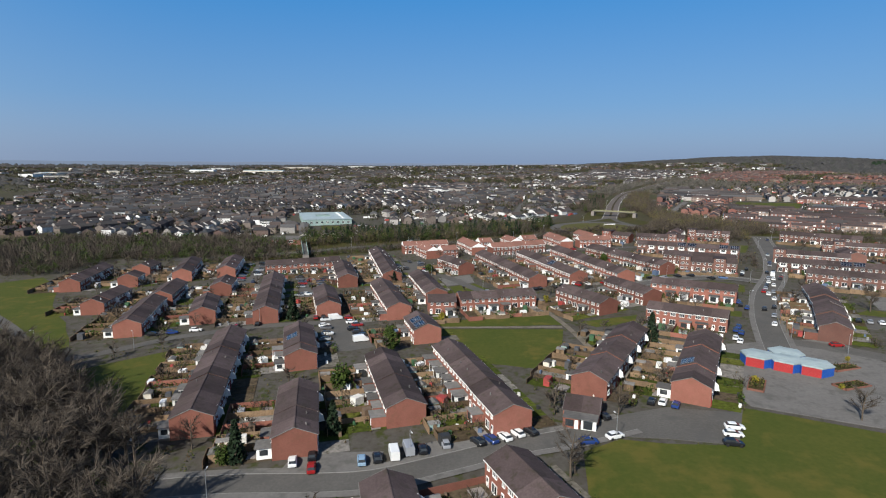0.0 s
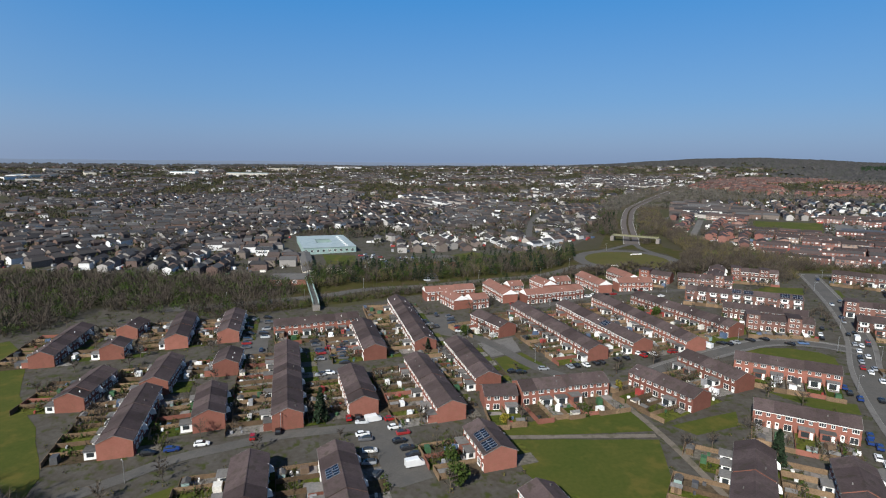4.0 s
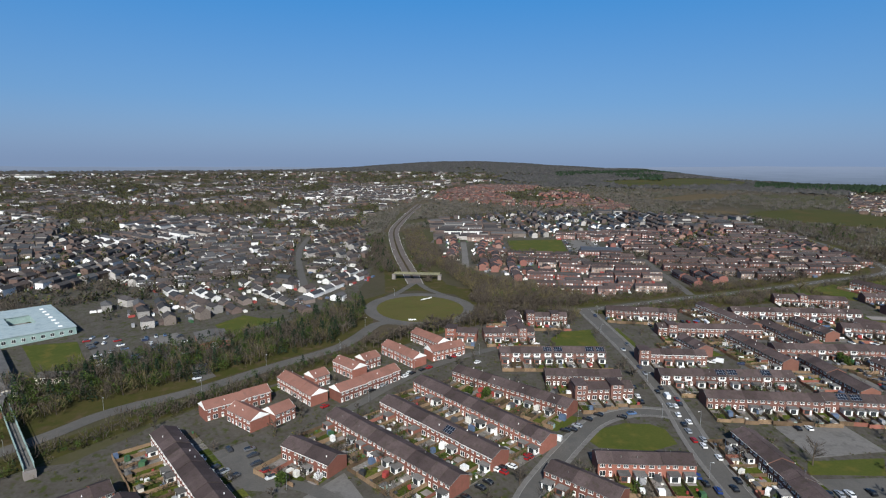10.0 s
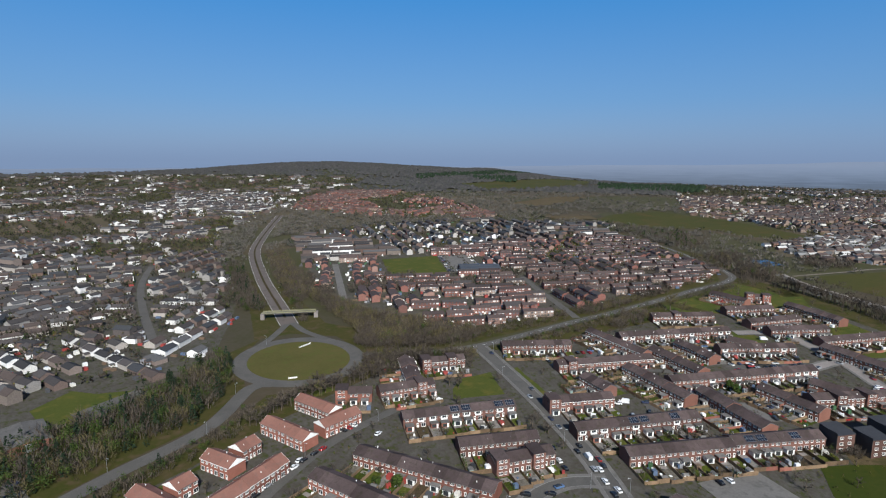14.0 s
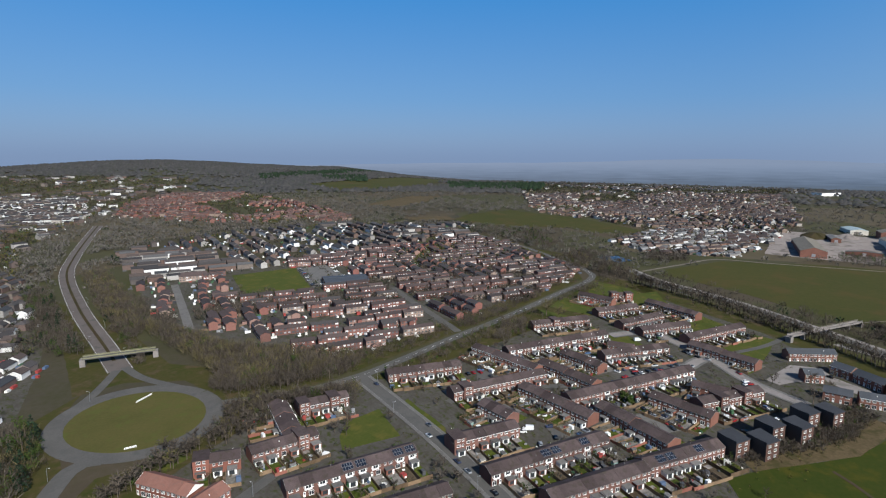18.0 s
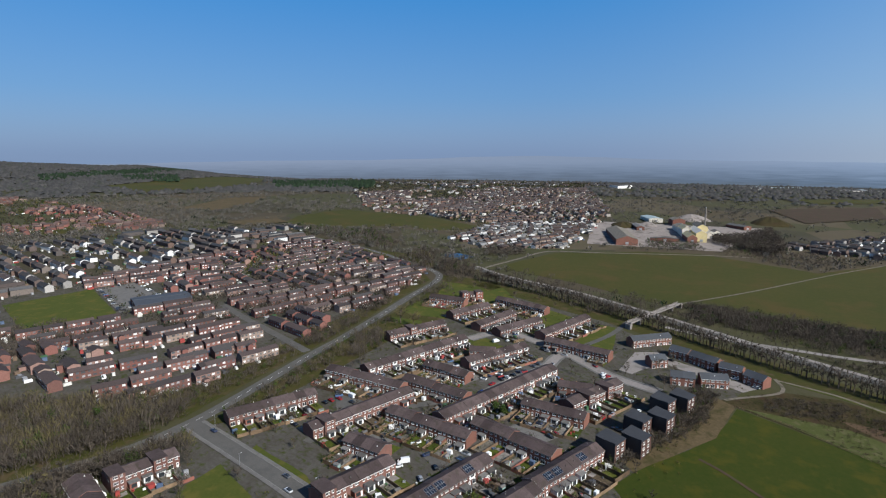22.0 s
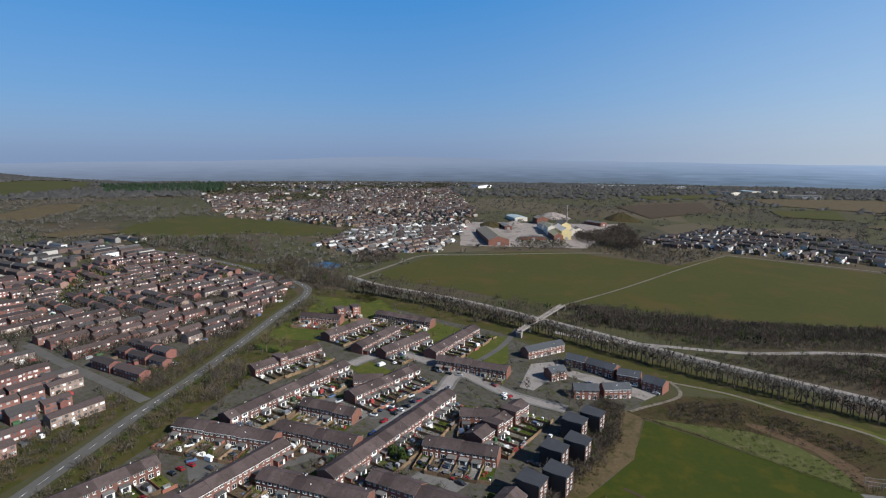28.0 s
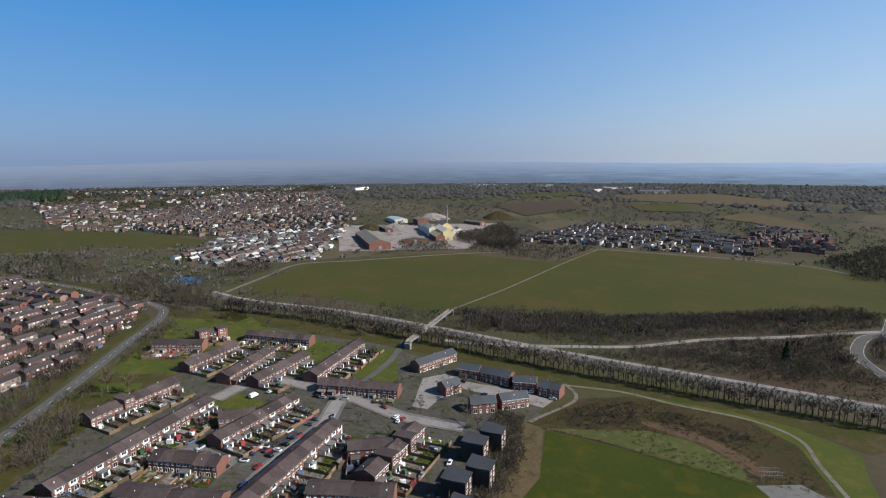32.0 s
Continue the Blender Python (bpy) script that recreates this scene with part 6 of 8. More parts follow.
PARKED_D = [
    (106.5, 265.2, 120, "s"),
    (114.0, 267.3, 120, "k"),
    (120.7, 268.2, 120, "k"),
    (127.9, 262.0, 120, "k"),
    (118.6, 218.8, 60, "b"),
    (117.2, 214.5, 60, "k"),
    (102.0, 186.7, 60, "b"),
    (99.3, 183.3, 60, "b"),
    (95.1, 175.2, 60, "w"),
    (-31.5, 286.1, 15, "k"),
    (160.4, 272.4, 60, "k"),
    (159.9, 266.6, 60, "W"),
    (154.1, 260.2, 60, "s"),
    (149.9, 252.4, 60, "w"),
    (145.0, 245.6, 60, "k"),
    (142.0, 241.1, 60, "s"),
    (138.0, 235.4, 60, "r"),
    (137.6, 230.9, 60, "w"),
    (154.9, 281.0, 60, "k"),
    (148.8, 273.3, 60, "w"),
    (145.9, 268.3, 60, "k"),
    (123.1, 208.3, 60, "k"),
    (17.1, 342.2, 20, "k"),
    (22.4, 329.9, 20, "r"),
]
PARKED_E = [
    (77.2, 346.6, 20, "k"),
    (81.8, 347.5, 20, "r"),
    (71.2, 345.0, 20, "k"),
    (66.0, 343.0, 20, "w"),
    (106.9, 341.8, 20, "w"),
    (75.8, 256.2, 110, "r"),
    (66.6, 253.6, 110, "w"),
    (62.0, 252.1, 110, "r"),
    (269.0, 242.2, 60, "k"),
    (266.1, 238.7, 60, "k"),
    (263.8, 235.6, 60, "s"),
    (261.4, 231.0, 60, "k"),
    (258.5, 223.3, 60, "r"),
    (303.9, 276.3, 60, "w"),
    (307.3, 272.9, 60, "k"),
    (292.5, 263.9, 150, "b"),
    (304.4, 259.8, 150, "r"),
    (346.5, 250.3, 150, "k"),
    (341.6, 247.3, 150, "s"),
    (333.9, 251.9, 150, "k"),
    (328.8, 253.9, 150, "w"),
    (262.1, 337.0, 60, "r"),
    (265.0, 333.9, 60, "r"),
    (258.9, 338.9, 60, "k"),
]
PARKED_G = [
    (46, 335.5, 20, "k"),
    (52, 338.5, 20, "s"),
    (70, 346, 20, "w"),
    (97, 355, 100, "k"),
    (100, 355.5, 100, "r"),
    (103, 356, 100, "w"),
    (-70, 470, 75, "k"),
    (-66, 468, 75, "w"),
    (-62, 450, 75, "s"),
    (-58, 440, 75, "k"),
    (-42, 455, 70, "w"),
    (-36, 448, 70, "k"),
    (-30, 440, 70, "r"),
    (182, 222, 60, "k"),
    (186, 220, 60, "w"),
    (147, 192, 60, "k"),
    (150, 190.5, 60, "s"),
    (153, 189, 60, "w"),
    (160, 186, 60, "k"),
    (230, 302, -30, "w"),
    (236, 298, -30, "k"),
    (242, 294, -30, "s"),
    (312, 256, 50, "k"),
    (316, 253, 50, "w"),
    (320, 250, 50, "k"),
    (366, 164, 40, "w"),
    (370, 158, 40, "k"),
    (352, 150, 40, "s"),
]
PARKED_F = [
    (269.2, 328.8, 60, "W"),
    (236.1, 345.5, 60, "w"),
    (234.2, 342.4, 60, "k"),
    (243.0, 341.7, 60, "r"),
    (217.8, 283.2, 120, "W"),
    (214.1, 284.4, 120, "w"),
    (217.4, 269.2, 30, "k"),
    (208.2, 273.0, 30, "s"),
    (331.6, 199.1, -30, "w"),
    (291.6, 183.7, 150, "w"),
    (285.2, 196.4, 150, "s"),
    (279.7, 201.3, 150, "r"),
    (270.7, 195.5, 60, "k"),
    (269.0, 193.4, 60, "k"),
    (335.7, 199.4, -40, "w"),
    (333.0, 196.9, -40, "r"),
    (366.3, 236.8, 60, "k"),
    (364.6, 233.8, 60, "s"),
    (361.8, 228.6, 60, "k"),
    (349.7, 126.2, 60, "w"),
    (339.6, 117.5, 60, "s"),
    (377.0, 260.3, -40, "w"),
    (373.0, 268.3, -40, "W"),
]
PARKED = PARKED_A + PARKED_B + PARKED_C + PARKED_D + PARKED_E + PARKED_F + PARKED_G

# ---- cars and vans ----
PAINT = {k: surf("paint_" + n, c, tuple(v * 0.9 for v in c), 1.0, 0.3, 0.22, metal=0.1) for k, n, c in (("w", "white", (0.75, 0.75, 0.74)), ("k", "black", (0.02, 0.021, 0.024)), ("s", "silver", (0.33, 0.34, 0.36)), ("r", "red", (0.30, 0.02, 0.02)), ("b", "blue", (0.03, 0.06, 0.20)), ("c", "pale_blue", (0.28, 0.38, 0.48)))}
CAR_WORDS = {"w": "white", "k": "black", "s": "silver", "r": "red", "b": "dark blue", "c": "pale blue"}
M_LAMP = surf("lamp_glass", (0.7, 0.7, 0.68), (0.6, 0.6, 0.6), 1, 1, 0.1)


def loft(name, rings, mat):
    """Closed body from rings of points (all of one length) along x."""
    if name not in MESHES:
        n = len(rings[0])
        vs = [p for ring_ in rings for p in ring_]
        fs = [tuple(range(n))[::-1], tuple((len(rings) - 1) * n + i for i in range(n))]
        for i in range(len(rings) - 1):
            for k in range(n):
                a, b = i * n + k, i * n + (k + 1) % n
                fs.append((a, b, b + n, a + n))
        me = bpy.data.meshes.new(name)
        me.from_pydata(vs, [], fs)
        me.materials.append(mat)
        MESHES[name] = me
    return MESHES[name]


def hoop(x, w, z0, z1, c=0.12):
    return [(x, -w, z0), (x, -w, z1 - c), (x, -w + c, z1), (x, w - c, z1), (x, w, z1 - c), (x, w, z0)]


def wheel_data():
    if "wheel" not in MESHES:
        bm = bmesh.new()
        bmesh.ops.create_cone(bm, cap_ends=True, segments=12, radius1=0.32, radius2=0.32, depth=0.2, matrix=Matrix.Rotation(math.pi / 2, 4, "X"))
        me = bpy.data.meshes.new("wheel")
        bm.to_mesh(me)
        bm.free()
        me.materials.append(M_RUBBER)
        MESHES["wheel"] = me
    return MESHES["wheel"]


def vehicle(x, y, heading, c):
    van = c.isupper()
    key = c.lower()
    r = random.Random(int(x * 7 + y * 3))
    Z = rise(x, y) + 0.14
    T = base("van" if van else "car", x, y, radians(heading + r.uniform(-3, 3)), CAR_WORDS[key] + (" van parked on tarmac" if van else " car parked on tarmac"), "van" if van else "car", "parked vehicles", Z)
    P = PAINT[key]
    if van:
        put("body", loft("van_body_" + key, [hoop(-2.6, 0.92, 0.35, 2.2), hoop(1.0, 0.95, 0.3, 2.25), hoop(1.9, 0.92, 0.3, 1.35), hoop(2.55, 0.8, 0.35, 1.05)], P), T)
        put("windscreen", loft("van_screen", [[(1.06, -0.78, 1.5), (1.06, -0.70, 2.08), (1.06, 0.70, 2.08), (1.06, 0.78, 1.5)], [(1.86, -0.80, 1.40), (1.2, -0.72, 2.12), (1.2, 0.72, 2.12), (1.86, 0.80, 1.40)]], M_GLASS), T)
        wx = 1.6
    else:
        put("body", loft("car_body_" + key, [hoop(-2.05, 0.72, 0.4, 0.88), hoop(-1.85, 0.84, 0.28, 0.98), hoop(-0.6, 0.88, 0.25, 0.98), hoop(0.9, 0.88, 0.25, 0.95), hoop(1.8, 0.82, 0.28, 0.80), hoop(2.08, 0.66, 0.38, 0.66)], P), T)
        put("glazing", loft("car_glass", [hoop(-1.8, 0.70, 0.93, 1.0, 0.05), hoop(-1.45, 0.66, 0.93, 1.36), hoop(0.2, 0.66, 0.93, 1.38), hoop(1.05, 0.74, 0.90, 0.97, 0.05)], M_GLASS), T)
        put("roof", loft("car_roof_" + key, [hoop(-1.42, 0.60, 1.34, 1.40, 0.03), hoop(-0.7, 0.62, 1.35, 1.45, 0.05), hoop(0.22, 0.60, 1.35, 1.41, 0.03)], P), T)
        wx = 1.3
    for sx in (-1, 1):
        for sy in (-1, 1):
            put("wheel", wheel_data(), T, (sx * wx, sy * 0.80, 0.32))


for x, y, heading, c in PARKED:
    vehicle(x, y, heading, c)


def court_cars():
    """The many cars in the farther courts and along the estate streets, as one object: bodies, and glazing as its part."""
    r = random.Random(404)
    kinds, dark = [bpy.data.meshes["car_body_" + k] for k in ("w", "k", "s")], bpy.data.meshes["car_glass"]
    places = []
    for pts in COURTS:
        if min(q[1] for q in pts) < 130:
            continue
        for i in range(len(pts)):
            (ax, ay), (bx, by) = pts[i], pts[(i + 1) % len(pts)]
            L, t = math.hypot(bx - ax, by - ay), math.atan2(by - ay, bx - ax)
            cx, cy = sum(q[0] for q in pts) / len(pts), sum(q[1] for q in pts) / len(pts)
            d = 2.2
            while d < L - 2.2:
                x, y = ax + math.cos(t) * d, ay + math.sin(t) * d
                e = math.hypot(cx - x, cy - y)
                if r.random() < 0.42 and e > 4:
                    places.append((x + (cx - x) / e * 2.6, y + (cy - y) / e * 2.6, t + math.pi / 2 * r.choice((-1, 1))))
                d += 2.7
    for line, half in ROAD_LINES:
        if 3 < half < 6.5 and line[0][0] < 420 and 130 < line[0][1] < 400:
            for p, q in list(zip(line, line[1:]))[2:-2]:
                if r.random() < 0.16 and half > 4.4:
                    t, sd = math.atan2(q[1] - p[1], q[0] - p[0]), r.choice((-1, 1))
                    places.append((p[0] - math.sin(t) * sd * (half - 3.2), p[1] + math.cos(t) * sd * (half - 3.2), t))
    taken = [(q[0], q[1]) for q in PARKED]
    BV, BF, GV, GF = [], [], [], []
    for x, y, t in places:
        if near_house(x, y, 1.6) or any((x - a) ** 2 + (y - b) ** 2 < 8 for a, b in taken):
            continue
        taken.append((x, y))
        c, s, z = math.cos(t), math.sin(t), rise(x, y) + 0.16
        for me, V, F in ((r.choice(kinds), BV, BF), (dark, GV, GF)):
            n = len(V)
            V += [(x + c * v.co.x - s * v.co.y, y + s * v.co.x + c * v.co.y, z + v.co.z) for v in me.vertices]
            F += [tuple(n + i for i in f.vertices) for f in me.polygons]
    ob = tagged(mesh("parked_cars", BV, BF, M_CARS), "white, silver, black and coloured cars parked in courts and along kerbs", "cars", kind="stuff")
    tagged(mesh("glazing", GV, GF, M_GLASS, ob), kind="stuff")


M_CARS = picked("car_colours", [(0.72, 0.72, 0.71), (0.03, 0.03, 0.034), (0.30, 0.31, 0.33), (0.04, 0.05, 0.10), (0.12, 0.12, 0.13), (0.28, 0.03, 0.03), (0.50, 0.51, 0.52), (0.05, 0.05, 0.055), (0.10, 0.16, 0.28)], 0.3)
court_cars()


# ---- street lamps ----
def street_lamp(x, y, turn):
    T = base("street_lamp", x, y, turn, "slim grey steel street lamp on the footway", "street lamp", "street lamps")
    V, F = [], []
    limb(V, F, (0, 0, -0.3), (0, 0, 6.0), 0.09, 0.05, 6)
    tris("pole", V, F, M_STEEL, parent=T)
    put("arm", box_data("lamp_arm", [(0, -0.03, 5.94, 0.9, 0.03, 6.0, 0)], [M_STEEL]), T)
    put("lantern", box_data("lamp_head", [(0.7, -0.1, 5.86, 1.25, 0.1, 5.99, 0)], [M_LAMP]), T)


for line, half in ROAD_LINES[:8] + ROAD_LINES[13:15]:
    for i in range(5, len(line) - 2, 9):
        p, q = line[i], line[i + 1]
        if p[0] ** 2 + (p[1] - 250) ** 2 < 480**2:
            d = np.array((q[0] - p[0], q[1] - p[1]))
            d /= np.linalg.norm(d)
            s = 1 if (i // 9) % 2 else -1
            street_lamp(p[0] - d[1] * s * (half - 0.2), p[1] + d[0] * s * (half - 0.2), math.atan2(d[1], d[0]) - s * math.pi / 2)


# ---- kiosk of three hexagonal units, red and blue shutters ----
def kiosk():
    T = base("shop_kiosk", 97, 152, 0, "low kiosk of hexagonal units with red and blue shutters", "kiosk")
    k = 0
    for ox, oy in ((-6.2, 2.5), (-0.4, -1.2), (3.0, 4.6), (5.2, -4.6)):
        R = 4.6
        pts = [(ox + R * math.cos(a), oy + R * math.sin(a)) for a in [0.35 + i * math.pi / 3 for i in range(6)]]
        for i in range(6):
            (x0, y0), (x1, y1) = pts[i], pts[(i + 1) % 6]
            a = math.atan2(y1 - y0, x1 - x0)
            L = math.hypot(x1 - x0, y1 - y0)
            put("shutter", box_data("kiosk_red" if k % 2 else "kiosk_blue", [(0, -0.08, -0.8, 4.6, 0.08, 2.5, 0)] + [(0.05, -0.11, z * 0.35, 4.55, -0.08, z * 0.35 + 0.05, 0) for z in range(1, 7)], [M_RED if k % 2 else M_BLUE]), T, (x0, y0, 0), a, (L / 4.6, 1, 1))
            k += 1
        vs = [(x, y, z) for z in (2.5, 2.85) for x, y in [(ox + (px - ox) * 1.05, oy + (py - oy) * 1.05) for px, py in pts]] + [(ox, oy, 3.35)]
        fs = [(i, (i + 1) % 6, 6 + (i + 1) % 6, 6 + i) for i in range(6)] + [(6 + i, 6 + (i + 1) % 6, 12) for i in range(6)] + [(5, 4, 3, 2, 1, 0)]
        mesh("roof", vs, fs, M_PALEBLUE, T)


kiosk()


def planter(x, y, L, W, turn):
    T = base("planter", x, y, turn, "low walled planter with straggling shrubs", "planter", "planters in the yard")
    wall_b = [(-L / 2, -W / 2, -0.3, L / 2, -W / 2 + 0.3, 0.5, 0), (-L / 2, W / 2 - 0.3, -0.3, L / 2, W / 2, 0.5, 0), (-L / 2, -W / 2, -0.3, -L / 2 + 0.3, W / 2, 0.5, 0), (L / 2 - 0.3, -W / 2, -0.3, L / 2, W / 2, 0.5, 0)]
    mesh("wall", *boxes_to_mesh(wall_b), M_BRICKB, T)
    mesh("soil", *boxes_to_mesh([(-L / 2 + 0.3, -W / 2 + 0.3, -0.3, L / 2 - 0.3, W / 2 - 0.3, 0.4, 0)]), M_ROUGH, T)
    r = random.Random(int(x))
    Vs, Fs, n = [], [], 0
    for _ in range(14):
        V, F = BUSH[r.randrange(5)]
        s = r.uniform(0.8, 1.6)
        Vs.append(V * s + (r.uniform(-L / 2 + 0.8, L / 2 - 0.8), r.uniform(-W / 2 + 0.6, W / 2 - 0.6), 0.35))
        Fs.append(F + n)
        n += len(V)
    tagged(tris("shrubs", np.concatenate(Vs), np.concatenate(Fs), M_SHRUB, parent=T), "olive and brown shrubs", kind="stuff")


planter(82, 139, 9, 4, 1.0)
planter(112, 150, 9, 4, 0.3)
planter(106, 138, 9, 4, 0.3)


# ---- dark box houses at the field edge ----
M_DARKBRICK = surf("dark_brick", (0.105, 0.062, 0.050), (0.135, 0.080, 0.064), 5.0, 0.25, 0.92, 0.15, per="object", spread=0.15)
M_LEADROOF = surf("lead_grey_roof", (0.040, 0.042, 0.048), (0.056, 0.058, 0.066), 1.5, 0.2, 0.8)
def box_house(x, y, turn):
    T = base("box_house", x, y, turn, "tall brick house with black cladding and lean-to slate roof", "house", "dark box houses")
    mesh("wall", *boxes_to_mesh([(-4.4, -4.6, -2, 4.4, 4.6, 8.0, 0)]), M_DARKBRICK, T)
    mesh("cladding", *boxes_to_mesh([(-4.55, -4.6, -1.0, -4.4, 4.75, 8.9, 0), (-4.4, 4.6, 2.5, 4.5, 4.75, 8.9, 0)]), M_DARK, T)
    vs = [(sx * 4.65, sy, z) for sx in (-1, 1) for sy, z in ((-4.9, 7.9), (4.85, 9.2), (4.85, 9.35), (-4.9, 8.1))]
    mesh("roof", vs, [(0, 1, 2, 3), (7, 6, 5, 4), (0, 4, 5, 1), (3, 2, 6, 7), (1, 5, 6, 2), (0, 3, 7, 4)], M_LEADROOF, T)
    for z in (0.9, 3.5, 6.0):
        for xx in (-2.2, 1.8):
            put("window", WIN_A, T, (xx, -4.65, z))
            put("window", WIN_B, T, (xx, 4.65 if z < 0.6 else 4.8, z), math.pi)
    for z in (2.9, 5.5):
        b = put("balcony", box_data("balcony", [(-1.5, -1.3, 0, 1.5, 0, 0.15, 0), (-1.5, -1.3, 0.15, 1.5, -1.24, 1.0, 1), (-1.5, -1.3, 0.15, -1.44, 0, 1.0, 1), (1.44, -1.3, 0.15, 1.5, 0, 1.0, 1)], [M_WHITE, M_STEEL]), T, (4.4, 0, z), math.pi / 2)


for x, y in ((253, 188), (276, 175), (301, 162), (247, 199), (270, 186), (294, 172)):
    box_house(x, y, radians(-32))


# ---- school with a pale flat roof round a courtyard ----
def school():
    cx, cy = -112, 525
    T = base("school", cx, cy, radians(107), "flat-roofed school with pale membrane roof round a courtyard", "school")
    z = 0
    W, D = 71, 42
    parts = [(-W / 2, -D / 2, W / 2, -6), (-W / 2, 8, W / 2, D / 2), (-W / 2, -6, -10, 8), (14, -6, W / 2, 8)]
    mesh("wall", *boxes_to_mesh([(a, b, -3, c, d, 4.6, 0) for a, b, c, d in parts]), M_GREENST, T)
    mesh("roof", *boxes_to_mesh([(a - 0.4, b - 0.4, 4.6 + 0.01 * i, c + 0.4, d + 0.4, 5.0 + 0.01 * i, 0) for i, (a, b, c, d) in enumerate(parts)]), M_PALEBLUE, T)
    mesh("courtyard_floor", *boxes_to_mesh([(-10, -6, -1, 14, 8, 0.25, 0)]), M_FELT, T)
    for k in range(18 if W > 80 else 15):
        put("window", WIN_C, T, (-W / 2 + 3 + k * 4.5, -D / 2 - 0.08, 1.2))
    for k in range(9):
        put("window", WIN_C, T, (-W / 2 - 0.08, -D / 2 + 3 + k * 4.6, 1.2), -math.pi / 2)
    for k in range(7):
        put("roof_light", box_data("roof_light", [(-1, -1, 0, 1, 1, 0.5, 0)], [M_WHITE]), T, (-30 + k * 9, -14, 5.0))


school()


def hall(x, y, L, W, turn, wall_m, roof_m, label, h=5.0, p=2.0, name="hall", group=""):
    """A plain gabled shed or hall with doors and roof lights."""
    T = base(name, x, y, turn, label, name.split("_")[-1], group)
    mesh("wall", *shell(1, L, W, h, p, [0.0]), wall_m, T)
    put("roof", roof_data(L, W, p, roof_m, 0.5, 0.2, 0.2, 0.3), T, (0, 0, h))
    for k in range(max(1, int(L / 10))):
        put("window", WIN_A, T, (-L / 2 + 5 + k * 10, -W / 2 - 0.06, h * 0.4), 0, (1.6, 1, 1.4))
    put("loading_door", box_data("loading_door", [(-2, -0.1, 0, 2, 0.1, 3.6, 0)], [M_STEEL]), T, (-L / 2 - 0.08, 0, 0), -math.pi / 2)
    return T


for k, (x, y, L, W, t) in enumerate(((-110, 441, 78, 8, 1.83), (-110, 391, 22, 18, 0.1), (-83, 418, 16, 7, -0.4), (-11, 442, 24, 16, 1.6))):
    hall(x, y, L, W, t, M_BRICKB if k % 2 else M_CREAM, M_FELT if k != 4 else M_PINK, "low brick hall with grey roof near the school", 3.6, 1.0, "community_hall", "halls near the school")
hall(388, 547, 42, 30, radians(-40), M_BRICKB, M_SLATE, "low school block with blue-black slate roof", 4, 1.2, "school_block")


# ---- bridges ----
M_ROUGHC = surf("stained_concrete", (0.20, 0.195, 0.12), (0.25, 0.24, 0.16), 1.0, 0.1, 0.9)
def bridge(ax, ay, bx, by, w, z, label, rail_m, deck_m, name, rail=1.2, piers=True, rise_end=None):
    L = math.hypot(bx - ax, by - ay)
    zz = max(rise(ax, ay), rise(bx, by))
    T = base(name, (ax + bx) / 2, (ay + by) / 2, math.atan2(by - ay, bx - ax), label, "bridge", "", zz)
    mesh("deck", *boxes_to_mesh([(-L / 2, -w / 2, z - 0.6, L / 2, w / 2, z, 0)]), deck_m, T)
    for s in (-1, 1):
        n = int(L / 2)
        bars = [(-L / 2, s * w / 2 - 0.08, z + rail - 0.15, L / 2, s * w / 2 + 0.08, z + rail, 0), (-L / 2, s * w / 2 - 0.05, z, L / 2, s * w / 2 + 0.05, z + rail * 0.55, 0)]
        rail_ob = mesh("railing", *boxes_to_mesh(bars), rail_m, T)
        mesh("posts", *boxes_to_mesh([(-L / 2 + k * L / n - 0.06, s * w / 2 - 0.07, z - 0.3, -L / 2 + k * L / n + 0.06, s * w / 2 + 0.07, z + rail, 0) for k in range(n + 1)]), rail_m, rail_ob)
    if piers:
        for f in (-0.32, 0.32):
            mesh("pier", *boxes_to_mesh([(f * L - 0.5, -w / 2 + 0.3, -8, f * L + 0.5, w / 2 - 0.3, z - 0.6, 0)]), M_CONC, T)
    for s in (-1, 1):
        mesh("abutment", *boxes_to_mesh([(s * L / 2 - 1.5, -w / 2 - 0.3, -8, s * L / 2 + 1.5, w / 2 + 0.3, z - 0.62, 0)]), M_CONC, T)
    return T


bridge(145, 540, 178, 519, 5, 4.6, "pale concrete road bridge over the dual carriageway", M_ROUGHC, M_TARMAC, "road_bridge", 1.0, False)
bridge(-98, 388, -81, 326, 3, 2.5, "long pale green steel footbridge with lattice sides", M_GREENST, M_PAVE, "footbridge", 2.0)
bridge(428, 179, 497, 134, 3.4, 4.0, "grey concrete footbridge over the main road", M_CONC, M_CONC, "footbridge", 1.3)


# ---- chevron signs on the roundabout, boundary fence of the turf ----
def chevron(x, y, turn, n):
    T = base("chevron_sign", x, y, turn, "low white chevron sign on the roundabout island", "sign", "chevron signs")
    put("board", box_data("chevron_board_%d" % n, [(-n * 0.6, -0.05, 0.5, n * 0.6, 0.05, 1.3, 0)], [M_WHITE]), T)
    for k in range(n):
        put("chevron", box_data("chevron_mark", [(-0.15, -0.08, 0.6, 0.15, -0.05, 1.2, 0)], [M_DARK]), T, (-n * 0.6 + 0.6 + k * 1.2, 0, 0))
    for s in (-1, 1):
        put("post", box_data("chevron_post", [(-0.05, -0.05, -0.3, 0.05, 0.05, 0.6, 0)], [M_STEEL]), T, (s * n * 0.45, 0.1, 0))


chevron(139, 466, 0.3, 9)
chevron(108, 424, -0.4, 4)

